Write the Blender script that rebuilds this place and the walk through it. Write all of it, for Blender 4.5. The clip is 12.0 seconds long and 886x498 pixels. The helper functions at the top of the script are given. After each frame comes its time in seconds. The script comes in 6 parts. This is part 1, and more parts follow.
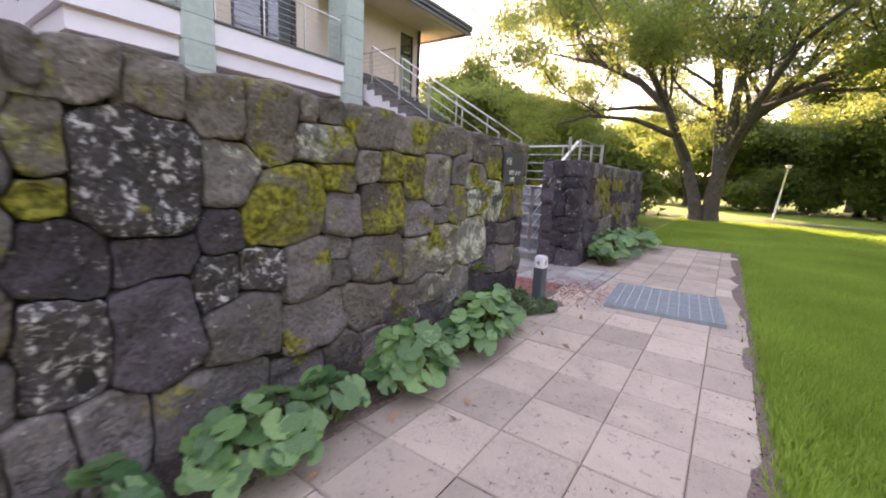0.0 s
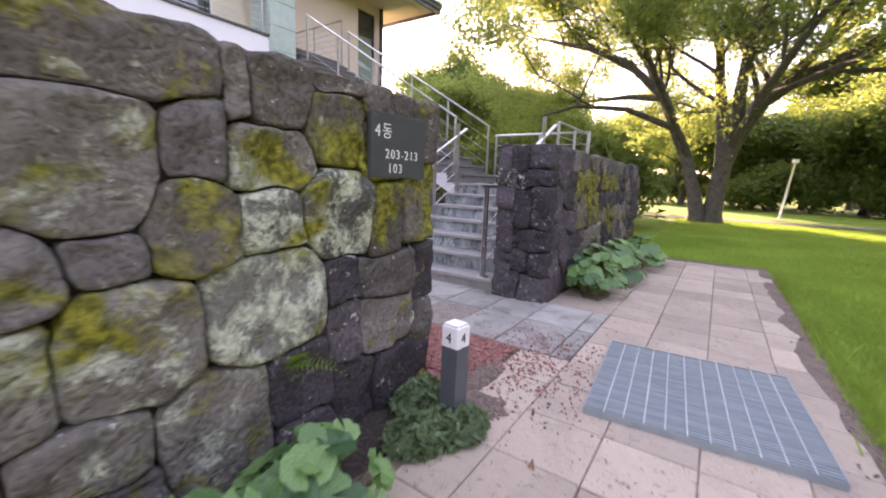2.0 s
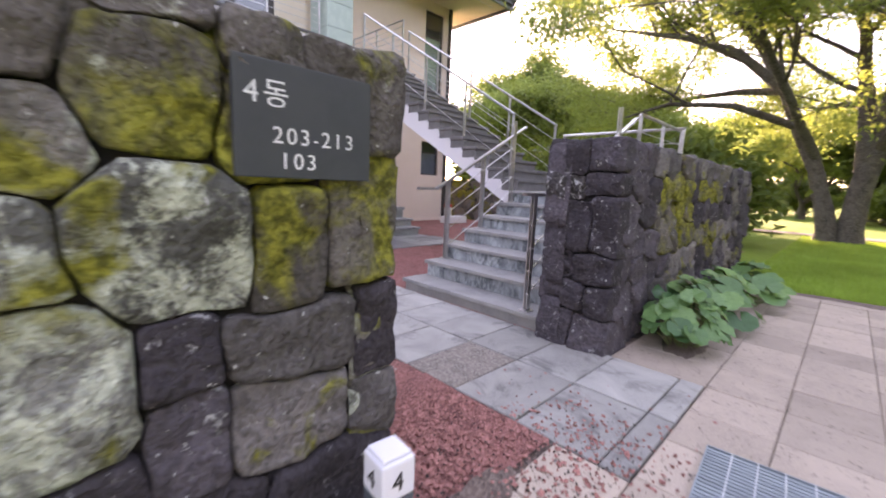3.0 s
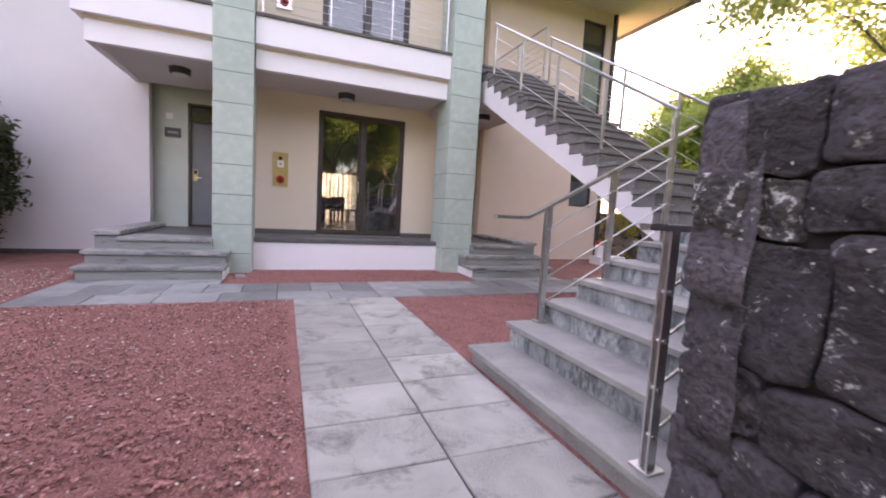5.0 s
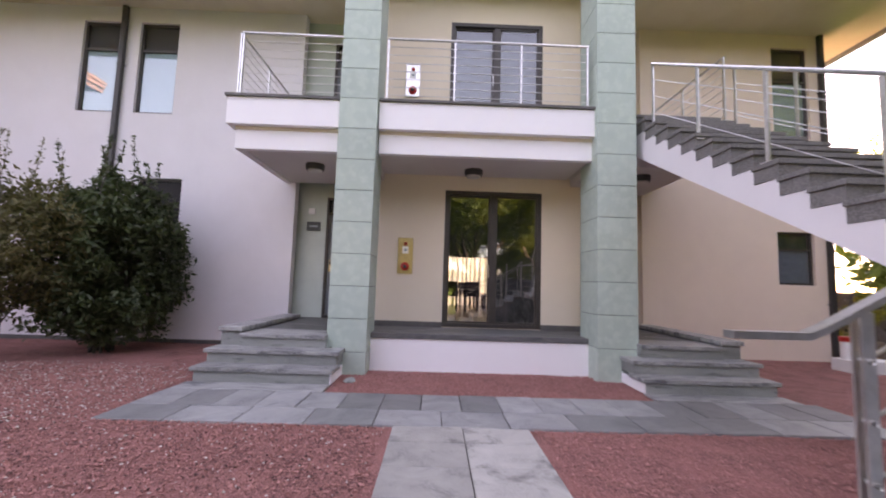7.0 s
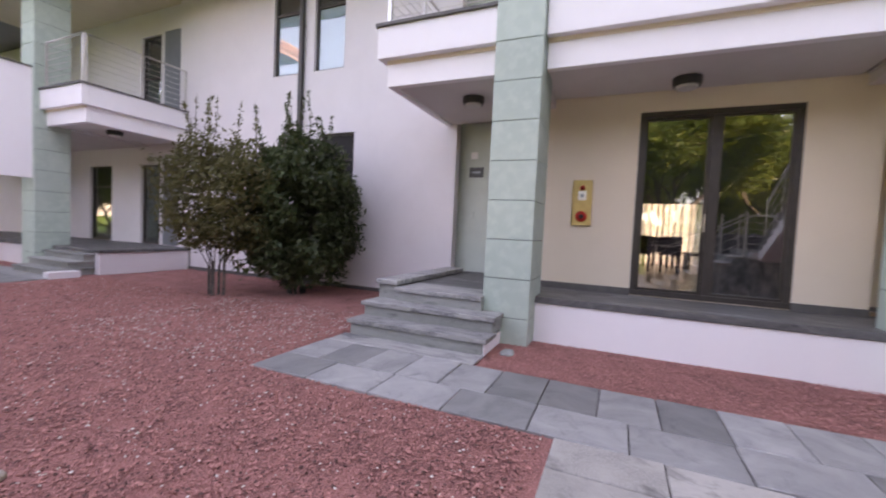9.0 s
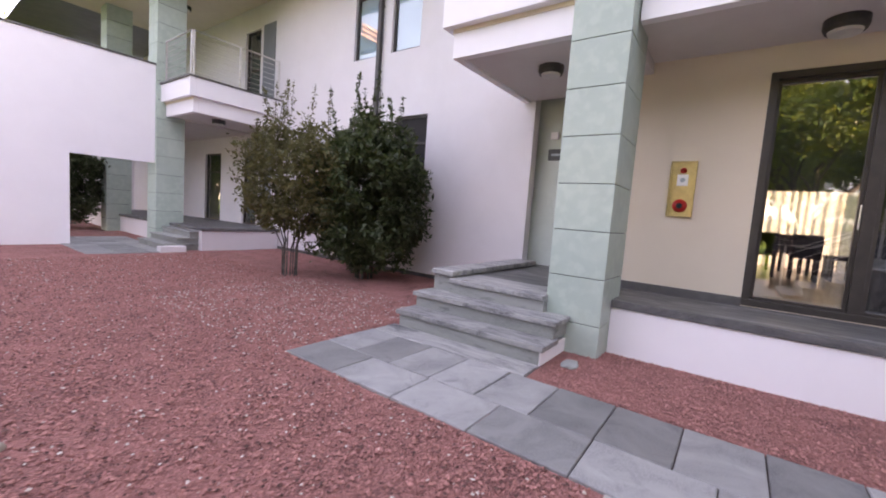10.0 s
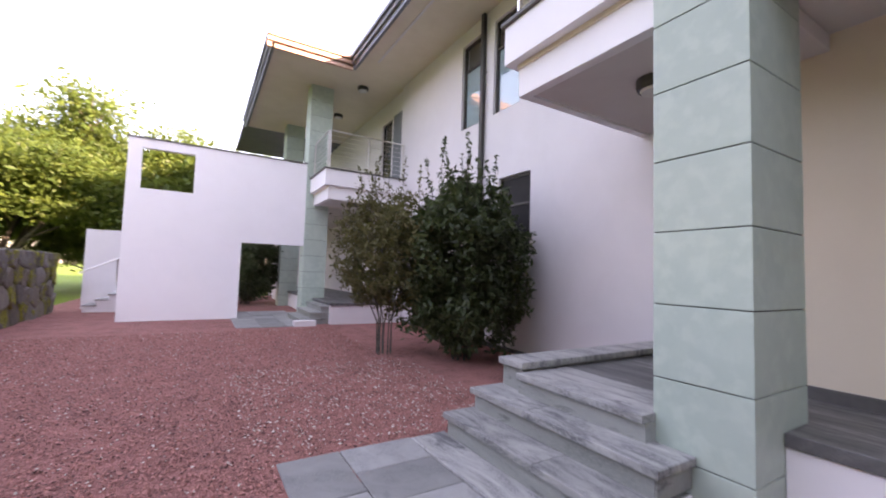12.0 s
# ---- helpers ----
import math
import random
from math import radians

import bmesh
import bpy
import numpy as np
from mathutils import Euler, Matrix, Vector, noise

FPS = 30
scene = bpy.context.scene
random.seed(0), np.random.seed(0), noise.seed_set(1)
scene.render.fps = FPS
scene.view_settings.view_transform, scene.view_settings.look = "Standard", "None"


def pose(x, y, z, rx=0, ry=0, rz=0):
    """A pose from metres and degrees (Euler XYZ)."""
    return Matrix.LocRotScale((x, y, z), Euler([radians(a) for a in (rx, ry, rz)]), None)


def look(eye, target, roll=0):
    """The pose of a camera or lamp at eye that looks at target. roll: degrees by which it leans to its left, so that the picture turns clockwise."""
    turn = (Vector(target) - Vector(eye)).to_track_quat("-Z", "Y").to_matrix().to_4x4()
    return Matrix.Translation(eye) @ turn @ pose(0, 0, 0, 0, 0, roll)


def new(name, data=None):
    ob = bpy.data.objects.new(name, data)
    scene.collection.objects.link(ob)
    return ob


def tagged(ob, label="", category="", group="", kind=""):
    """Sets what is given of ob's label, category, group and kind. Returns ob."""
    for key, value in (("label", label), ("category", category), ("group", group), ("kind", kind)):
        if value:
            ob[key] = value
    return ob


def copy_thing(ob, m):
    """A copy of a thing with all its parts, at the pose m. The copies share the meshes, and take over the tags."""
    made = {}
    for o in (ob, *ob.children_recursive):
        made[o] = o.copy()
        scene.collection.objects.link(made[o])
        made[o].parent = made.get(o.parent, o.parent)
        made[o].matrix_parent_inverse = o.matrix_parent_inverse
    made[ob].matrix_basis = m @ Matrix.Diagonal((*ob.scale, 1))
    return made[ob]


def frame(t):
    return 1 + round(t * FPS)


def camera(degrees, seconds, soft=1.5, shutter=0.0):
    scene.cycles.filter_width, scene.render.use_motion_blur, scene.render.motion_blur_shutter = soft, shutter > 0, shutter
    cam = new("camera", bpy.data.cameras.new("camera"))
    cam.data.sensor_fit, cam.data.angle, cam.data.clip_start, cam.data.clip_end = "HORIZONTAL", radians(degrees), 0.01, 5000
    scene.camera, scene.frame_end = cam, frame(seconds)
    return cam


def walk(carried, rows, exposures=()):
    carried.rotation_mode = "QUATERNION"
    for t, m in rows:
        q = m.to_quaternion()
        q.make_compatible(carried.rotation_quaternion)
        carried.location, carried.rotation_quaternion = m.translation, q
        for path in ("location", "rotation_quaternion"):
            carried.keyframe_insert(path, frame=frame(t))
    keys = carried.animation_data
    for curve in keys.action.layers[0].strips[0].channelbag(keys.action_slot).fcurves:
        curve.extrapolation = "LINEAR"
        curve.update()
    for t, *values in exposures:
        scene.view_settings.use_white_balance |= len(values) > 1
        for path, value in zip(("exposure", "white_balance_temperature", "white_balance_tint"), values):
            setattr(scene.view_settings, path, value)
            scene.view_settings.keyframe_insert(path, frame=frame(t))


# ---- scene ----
cam = camera(95.3, 12.0, soft=1.9, shutter=0.4)
METRES, EYE, TILT, LEAN, TURN = 10.4, 1.3, 0.0, 0.0, 34.8
ROWS = [
    (0.0, 0.0, 0.0, 0.0, 0.45, -9.78, -2.62),
    (0.5, 0.0192, 0.0488, -0.0033, -1.46, -10.72, -2.3),
    (1.0, 0.0393, 0.1033, -0.003, -3.4, -10.56, -2.15),
    (1.5, 0.0657, 0.1556, -0.0029, -3.06, -10.3, -2.04),
    (2.0, 0.0888, 0.2087, -0.0017, -0.53, -9.64, -2.07),
    (2.5, 0.1097, 0.2577, -0.0015, 4.55, -9.42, -2.15),
    (4.5, 0.1595, 0.4436, -0.0022, 28.35, -6.18, -3.56),
    (5.0, 0.1577, 0.4808, -0.0046, 33.91, -5.39, -3.28),
    (5.5, 0.1522, 0.5171, -0.0044, 39.42, -4.53, -2.9),
    (6.0, 0.1275, 0.546, 0.0005, 44.71, -1.57, -2.38),
    (6.5, 0.0994, 0.576, 0.0051, 49.52, 2.32, -2.08),
    (8.5, 0.0082, 0.6445, 0.0114, 70.46, 1.94, -2.04),
    (9.0, -0.0241, 0.6605, 0.0103, 78.78, -2.71, -2.66),
    (9.5, -0.0493, 0.6807, 0.0088, 88.48, -5.08, -3.72),
    (10.0, -0.0729, 0.7045, 0.009, 91.55, -4.99, -4.2),
    (10.5, -0.1009, 0.7332, 0.011, 94.04, -2.75, -3.83),
    (11.0, -0.1316, 0.7571, 0.0117, 99.71, -1.66, -2.87),
    (11.5, -0.1639, 0.7721, 0.015, 106.89, 0.89, -1.86),
    (12.0, -0.1975, 0.7933, 0.0181, 114.25, 3.42, -1.79),
]
walk(cam, [(t, pose(0, 0, EYE, TILT, LEAN, TURN) @ pose(METRES * x, METRES * y, METRES * z, 90 + pitch, roll, yaw)) for t, x, y, z, yaw, pitch, roll in ROWS], [(0.0, 3.48, 8250, 40.3), (1.4, 3.60, 8200, 40.3), (2.7, 3.65, 8100, 40.3), (4.5, 3.74, 8450, 42.8), (5.5, 3.67, 8600, 43.3), (6.6, 3.52, 8600, 43.3), (8.5, 3.61, 8450, 42.3), (9.2, 3.69, 8500, 42.2), (10.0, 3.84, 8650, 42), (11.0, 3.84, 8550, 41.2), (12.0, 3.70, 8250, 40.5)])

# ---- light ----
SUN_YAW, SUN_UP = 31.0, 14.0
world = bpy.data.worlds.new("sky")
scene.world = world
world.use_nodes = True
wn = world.node_tree.nodes
wl = world.node_tree.links
sky = wn.new("ShaderNodeTexSky")
sky.sky_type = "NISHITA"
sky.sun_disc = False
sky.sun_elevation = radians(SUN_UP)
sky.sun_rotation = radians(-SUN_YAW)
sky.air_density, sky.dust_density, sky.ozone_density = 1.0, 0.4, 1.0
# thin even haze over the clear sky
haze = wn.new("ShaderNodeMix")
haze.data_type = "RGBA"
haze.inputs[0].default_value = 0.7
haze.inputs[7].default_value = (0.785, 1.05, 1.42, 1)
wl.new(sky.outputs[0], haze.inputs[6])
wl.new(haze.outputs[2], wn["Background"].inputs[0])
wn["Background"].inputs[1].default_value = 0.145
sun = new("sun", bpy.data.lights.new("sun", "SUN"))
sun.data.energy, sun.data.angle, sun.data.color = 2.8, radians(0.6), (1.0, 0.86, 0.66)
sun_from = Vector((-math.sin(radians(SUN_YAW)) * math.cos(radians(SUN_UP)), math.cos(radians(SUN_YAW)) * math.cos(radians(SUN_UP)), math.sin(radians(SUN_UP))))
sun.matrix_world = look(sun_from * 60, (0, 0, 0))

# ---- materials ----


def mat(name, a, b=None, c=None, rough=0.8, metal=0.0, scale=3.0, fine=60.0, bump=0.3, spread=0.12, speck=None, vary=0.0, spec=0.5, dist=0.004, warp=1.0, stretch=(1, 1, 1)):
    """Two scales of noise between colours a, b and c, grain bump, optional specks, variation from piece to piece."""
    m = bpy.data.materials.new(name)
    m.use_nodes = True
    n, k = m.node_tree.nodes, m.node_tree.links
    p = n["Principled BSDF"]
    b = b or tuple(v * 0.8 for v in a)
    tc = n.new("ShaderNodeTexCoord")
    info = n.new("ShaderNodeObjectInfo")
    off = n.new("ShaderNodeVectorMath")
    off.operation = "MULTIPLY_ADD"
    off.inputs[1].default_value = stretch
    mul = n.new("ShaderNodeVectorMath")
    mul.operation = "SCALE"
    mul.inputs[0].default_value = (31.0, 17.0, 23.0)
    k.new(info.outputs["Random"], mul.inputs["Scale"])
    k.new(tc.outputs["Object"], off.inputs[0])
    k.new(mul.outputs[0], off.inputs[2])
    big = n.new("ShaderNodeTexNoise")
    big.inputs["Scale"].default_value, big.inputs["Detail"].default_value = scale, 8
    big.inputs["Roughness"].default_value = 0.62
    big.inputs["Distortion"].default_value = warp * 0.4
    k.new(off.outputs[0], big.inputs["Vector"])
    small = n.new("ShaderNodeTexNoise")
    small.inputs["Scale"].default_value, small.inputs["Detail"].default_value = fine, 5
    k.new(off.outputs[0], small.inputs["Vector"])
    ramp = n.new("ShaderNodeValToRGB")
    ramp.color_ramp.elements[0].position, ramp.color_ramp.elements[1].position = 0.5 - spread, 0.5 + spread
    ramp.color_ramp.elements[0].color, ramp.color_ramp.elements[1].color = (*a, 1), (*b, 1)
    k.new(big.outputs["Fac"], ramp.inputs[0])
    col = ramp.outputs[0]
    if c:
        r2 = n.new("ShaderNodeValToRGB")
        r2.color_ramp.elements[0].position, r2.color_ramp.elements[1].position = 0.46, 0.62
        mx = n.new("ShaderNodeMix")
        mx.data_type = "RGBA"
        k.new(small.outputs["Fac"], r2.inputs[0])
        k.new(r2.outputs[0], mx.inputs[0])
        k.new(col, mx.inputs[6])
        mx.inputs[7].default_value = (*c, 1)
        col = mx.outputs[2]
    if speck:
        colr, sc, lo, hi = speck
        v = n.new("ShaderNodeTexNoise")
        v.inputs["Scale"].default_value, v.inputs["Detail"].default_value, v.inputs["Roughness"].default_value = sc, 9, 0.72
        v.inputs["Distortion"].default_value = 0.6
        k.new(off.outputs[0], v.inputs["Vector"])
        r3 = n.new("ShaderNodeValToRGB")
        r3.color_ramp.elements[0].position, r3.color_ramp.elements[1].position = lo, hi
        k.new(v.outputs["Fac"], r3.inputs[0])
        mx = n.new("ShaderNodeMix")
        mx.data_type = "RGBA"
        k.new(r3.outputs[0], mx.inputs[0])
        k.new(col, mx.inputs[6])
        mx.inputs[7].default_value = (*colr, 1)
        col = mx.outputs[2]
    if vary:
        hs = n.new("ShaderNodeHueSaturation")
        mr = n.new("ShaderNodeMapRange")
        mr.inputs["To Min"].default_value, mr.inputs["To Max"].default_value = 1 - vary, 1 + vary
        k.new(info.outputs["Random"], mr.inputs["Value"])
        k.new(mr.outputs[0], hs.inputs["Value"])
        k.new(col, hs.inputs["Color"])
        col = hs.outputs[0]
    k.new(col, p.inputs["Base Color"])
    p.inputs["Roughness"].default_value, p.inputs["Metallic"].default_value = rough, metal
    p.inputs["Specular IOR Level"].default_value = spec
    if bump:
        bp = n.new("ShaderNodeBump")
        bp.inputs["Strength"].default_value, bp.inputs["Distance"].default_value = bump, dist
        add = n.new("ShaderNodeMath")
        k.new(big.outputs["Fac"], add.inputs[0])
        k.new(small.outputs["Fac"], add.inputs[1])
        k.new(add.outputs[0], bp.inputs["Height"])
        k.new(bp.outputs[0], p.inputs["Normal"])
    return m


def stone_mat(name, base, mid, moss=0.0, lichen=0.0, pale=(0.55, 0.55, 0.52), fleck=12):
    """Basalt with pits, grey lichen spots and moss that grows in patches."""
    m = mat(name, base, mid, tuple(v * 0.55 for v in base), rough=0.93, scale=5, fine=42, bump=1.0, dist=0.026, spread=0.2, vary=0.35, spec=0.25)
    n, k = m.node_tree.nodes, m.node_tree.links
    p = n["Principled BSDF"]
    tc = n["Texture Coordinate"]
    col = p.inputs["Base Color"].links[0].from_socket

    def layer(col, colour, colour2, scale, lo, hi, detail, rough, distortion):
        v = n.new("ShaderNodeTexNoise")
        v.inputs["Scale"].default_value, v.inputs["Detail"].default_value = scale, detail
        v.inputs["Roughness"].default_value, v.inputs["Distortion"].default_value = rough, distortion
        k.new(tc.outputs["Object"], v.inputs["Vector"])
        r = n.new("ShaderNodeValToRGB")
        r.color_ramp.elements[0].position, r.color_ramp.elements[1].position = lo, hi
        k.new(v.outputs["Fac"], r.inputs[0])
        w = n.new("ShaderNodeTexNoise")
        w.inputs["Scale"].default_value, w.inputs["Detail"].default_value = 28, 6
        k.new(tc.outputs["Object"], w.inputs["Vector"])
        r2 = n.new("ShaderNodeValToRGB")
        r2.color_ramp.elements[0].position, r2.color_ramp.elements[1].position = 0.38, 0.62
        r2.color_ramp.elements[0].color, r2.color_ramp.elements[1].color = (*colour, 1), (*colour2, 1)
        k.new(w.outputs["Fac"], r2.inputs[0])
        mx = n.new("ShaderNodeMix")
        mx.data_type = "RGBA"
        k.new(r.outputs[0], mx.inputs[0])
        k.new(col, mx.inputs[6])
        k.new(r2.outputs[0], mx.inputs[7])
        return mx.outputs[2]

    if lichen:
        col = layer(col, pale, tuple(v * 0.6 for v in pale), fleck, 0.66 - 0.19 * lichen, 0.69 - 0.15 * lichen, 10, 0.78, 0.3)
    col = layer(col, (0.5, 0.5, 0.47), (0.62, 0.62, 0.6), 30, 0.67, 0.70, 6, 0.6, 0.2)
    if moss:
        col = layer(col, (0.10, 0.10, 0.018), (0.30, 0.29, 0.045), 3.4, 0.62 - 0.22 * moss, 0.70 - 0.16 * moss, 7, 0.6, 0.5)
    k.new(col, p.inputs["Base Color"])
    return m


def leaf_mat(name, a, b, through_col, amount=0.45, rough=0.45, island=True):
    m = bpy.data.materials.new(name)
    m.use_nodes = True
    n, k = m.node_tree.nodes, m.node_tree.links
    p = n["Principled BSDF"]
    g = n.new("ShaderNodeNewGeometry") if island else n.new("ShaderNodeObjectInfo")
    ramp = n.new("ShaderNodeValToRGB")
    ramp.color_ramp.elements[0].color, ramp.color_ramp.elements[1].color = (*a, 1), (*b, 1)
    k.new(g.outputs["Random Per Island" if island else "Random"], ramp.inputs[0])
    tc = n.new("ShaderNodeTexCoord")
    no = n.new("ShaderNodeTexNoise")
    no.inputs["Scale"].default_value, no.inputs["Detail"].default_value = (0.6 if island else 14.0), 4
    k.new(tc.outputs["Object"], no.inputs["Vector"])
    mr = n.new("ShaderNodeMapRange")
    mr.inputs["From Min"].default_value, mr.inputs["From Max"].default_value = 0.3, 0.7
    mr.inputs["To Min"].default_value, mr.inputs["To Max"].default_value = 0.65, 1.35
    k.new(no.outputs["Fac"], mr.inputs["Value"])
    hs = n.new("ShaderNodeHueSaturation")
    k.new(mr.outputs[0], hs.inputs["Value"])
    k.new(ramp.outputs[0], hs.inputs["Color"])
    k.new(hs.outputs[0], p.inputs["Base Color"])
    p.inputs["Roughness"].default_value = rough
    p.inputs["Specular IOR Level"].default_value = 0.35
    tr = n.new("ShaderNodeBsdfTranslucent")
    tr.inputs["Color"].default_value = (*through_col, 1)
    mix = n.new("ShaderNodeMixShader")
    mix.inputs[0].default_value = amount
    k.new(p.outputs[0], mix.inputs[1])
    k.new(tr.outputs[0], mix.inputs[2])
    k.new(mix.outputs[0], n["Material Output"].inputs["Surface"])
    return m


def glass_mat(name, tint=(0.9, 0.95, 0.95), base=0.06):
    m = bpy.data.materials.new(name)
    m.use_nodes = True
    n, k = m.node_tree.nodes, m.node_tree.links
    t = n.new("ShaderNodeBsdfTransparent")
    t.inputs[0].default_value = (*tint, 1)
    g = n.new("ShaderNodeBsdfGlossy")
    g.inputs["Roughness"].default_value = 0.02
    f = n.new("ShaderNodeLayerWeight")
    power = n.new("ShaderNodeMath")
    power.operation = "POWER"
    power.inputs[1].default_value = 4.0
    k.new(f.outputs["Facing"], power.inputs[0])
    lift = n.new("ShaderNodeMath")
    lift.operation = "MULTIPLY_ADD"
    lift.inputs[1].default_value, lift.inputs[2].default_value = 1 - base, base
    k.new(power.outputs[0], lift.inputs[0])
    mix = n.new("ShaderNodeMixShader")
    k.new(lift.outputs[0], mix.inputs[0])
    k.new(t.outputs[0], mix.inputs[1])
    k.new(g.outputs[0], mix.inputs[2])
    k.new(mix.outputs[0], n["Material Output"].inputs["Surface"])
    return m


def glow_mat(name, colour, strength):
    m = bpy.data.materials.new(name)
    m.use_nodes = True
    p = m.node_tree.nodes["Principled BSDF"]
    p.inputs["Base Color"].default_value = (*colour, 1)
    p.inputs["Emission Color"].default_value = (*colour, 1)
    p.inputs["Emission Strength"].default_value = strength
    return m


M_WHITE = mat("white_plaster", (0.76, 0.735, 0.75), (0.715, 0.69, 0.70), rough=0.9, scale=1.2, fine=90, bump=0.25, dist=0.003, spread=0.2)
# white raised above the plaster so these surfaces carry open-sky light in their colour
M_LITWHITE = mat("lit_white_paint", (0.90, 0.885, 0.90), (0.87, 0.855, 0.87), rough=0.8, scale=1.5, fine=90, bump=0.15, dist=0.002, spread=0.2)
# warm cream holds the bounced light below the soffit in the wall colour
M_BOUNCECREAM = mat("bounce_cream_plaster", (0.80, 0.69, 0.55), (0.76, 0.65, 0.515), rough=0.9, scale=1.4, fine=80, bump=0.25, dist=0.003, spread=0.2)
M_PINK = mat("blush_plaster", (0.84, 0.69, 0.58), (0.79, 0.645, 0.54), rough=0.9, scale=1.2, fine=80, bump=0.25, dist=0.003, spread=0.2)
M_SOFFIT = mat("soffit_paint", (0.70, 0.66, 0.64), (0.66, 0.62, 0.60), rough=0.9, scale=1.5, fine=60, bump=0.1)
M_EAVE = mat("eave_paint", (0.74, 0.66, 0.52), (0.70, 0.62, 0.48), rough=0.85, scale=1.5, fine=60, bump=0.1)
M_JADE = mat("jade_panel", (0.43, 0.53, 0.46), (0.39, 0.49, 0.425), (0.45, 0.55, 0.475), rough=0.55, scale=1.6, fine=8, bump=0.02, dist=0.001, vary=0.04, speck=((0.405, 0.475, 0.385), 1.7, 0.58, 0.8))
M_JOINT = mat("dark_joint", (0.06, 0.07, 0.065), rough=0.9, bump=0)
M_SLATE = mat("slate_slab", (0.42, 0.42, 0.41), (0.22, 0.225, 0.225), (0.36, 0.36, 0.35), rough=0.5, scale=2.6, fine=110, bump=0.2, dist=0.002, vary=0.15, spread=0.2, speck=((0.12, 0.125, 0.13), 2.4, 0.54, 0.68), warp=5.0, stretch=(1.6, 0.45, 1))
M_SLATEFLOOR = mat("dark_slate_floor", (0.17, 0.17, 0.166), (0.045, 0.048, 0.052), (0.12, 0.12, 0.118), rough=0.55, scale=1.9, fine=120, bump=0.2, dist=0.002, spread=0.13, speck=((0.34, 0.34, 0.33), 2.0, 0.56, 0.68), warp=7, stretch=(2.6, 0.4, 1))
M_SLATETREAD = mat("streaked_slate_tread", (0.42, 0.42, 0.40), (0.13, 0.135, 0.137), (0.33, 0.335, 0.325), rough=0.42, scale=2.0, fine=90, bump=0.25, dist=0.003, vary=0.16, spread=0.13, speck=((0.09, 0.094, 0.1), 2.6, 0.54, 0.63), warp=7.0, stretch=(2.4, 0.5, 1))
M_STEPRISER = mat("greenish_slate_riser", (0.33, 0.345, 0.325), (0.20, 0.215, 0.205), (0.28, 0.29, 0.27), rough=0.6, scale=2.5, fine=70, bump=0.25, dist=0.003, vary=0.12, spread=0.16, speck=((0.12, 0.13, 0.125), 4, 0.56, 0.68), stretch=(1, 0.5, 2))
M_GREYSLAB = mat("grey_stone_slab", (0.405, 0.392, 0.36), (0.235, 0.228, 0.21), (0.36, 0.348, 0.32), rough=0.6, scale=1.9, fine=130, bump=0.3, dist=0.002, vary=0.2, spread=0.16, speck=((0.12, 0.118, 0.11), 2.6, 0.53, 0.68), warp=3)
M_SLATEPAVE = mat("dark_slate_paver", (0.30, 0.305, 0.298), (0.13, 0.135, 0.137), (0.25, 0.252, 0.246), rough=0.48, scale=2.2, fine=130, bump=0.25, dist=0.002, vary=0.32, spread=0.2, speck=((0.13, 0.135, 0.14), 3.0, 0.56, 0.72), warp=3)
M_PATHSLAB = mat("pinkish_stone_slab", (0.475, 0.385, 0.31), (0.315, 0.256, 0.21), (0.45, 0.365, 0.29), rough=0.85, scale=1.7, fine=120, bump=0.45, dist=0.003, vary=0.2, spread=0.2, speck=((0.15, 0.12, 0.105), 23, 0.58, 0.66), warp=3)
M_PEBBLESLAB = mat("pebbly_brown_slab", (0.27, 0.225, 0.19), (0.17, 0.145, 0.125), (0.34, 0.30, 0.26), rough=0.9, scale=14, fine=60, bump=0.6, dist=0.006, vary=0.1, speck=((0.4, 0.36, 0.32), 55, 0.62, 0.67))
M_STEP = mat("step_stone", (0.34, 0.33, 0.31), (0.205, 0.20, 0.195), (0.33, 0.32, 0.30), rough=0.5, scale=3, fine=140, bump=0.25, dist=0.002, speck=((0.15, 0.15, 0.15), 5, 0.6, 0.72))
M_RISER = mat("stained_riser", (0.44, 0.475, 0.48), (0.11, 0.125, 0.13), (0.27, 0.295, 0.30), rough=0.65, scale=4.5, fine=30, bump=0.3, dist=0.003, spread=0.11, speck=((0.06, 0.07, 0.075), 4, 0.52, 0.64), stretch=(1, 1, 0.5))
M_DARKSTEP = mat("grey_tread", (0.17, 0.16, 0.155), (0.12, 0.115, 0.11), (0.21, 0.20, 0.19), rough=0.75, scale=4, fine=60, bump=0.3)
M_STEEL = mat("brushed_steel", (0.72, 0.70, 0.68), (0.60, 0.585, 0.565), rough=0.3, metal=1.0, scale=14, fine=160, bump=0.1, dist=0.001)
M_DARKMETAL = mat("dark_metal", (0.05, 0.047, 0.045), (0.035, 0.033, 0.032), rough=0.45, scale=8, fine=90, bump=0.1)
M_BRONZE = mat("bronze_frame", (0.06, 0.05, 0.043), (0.045, 0.038, 0.034), rough=0.4, scale=8, fine=80, bump=0.05)
M_DOOR = mat("grey_door_paint", (0.18, 0.20, 0.22), (0.165, 0.185, 0.205), rough=0.5, scale=6, fine=100, bump=0.1)
M_SAGE = mat("sage_wall", (0.54, 0.61, 0.55), (0.50, 0.565, 0.51), rough=0.85, scale=2, fine=60, bump=0.15)
M_SCORIA = mat("red_scoria", (0.385, 0.158, 0.135), (0.185, 0.077, 0.067), (0.45, 0.19, 0.165), rough=0.95, scale=3.2, fine=60, bump=1.0, dist=0.035, spread=0.15, speck=((0.34, 0.27, 0.24), 60, 0.69, 0.73))
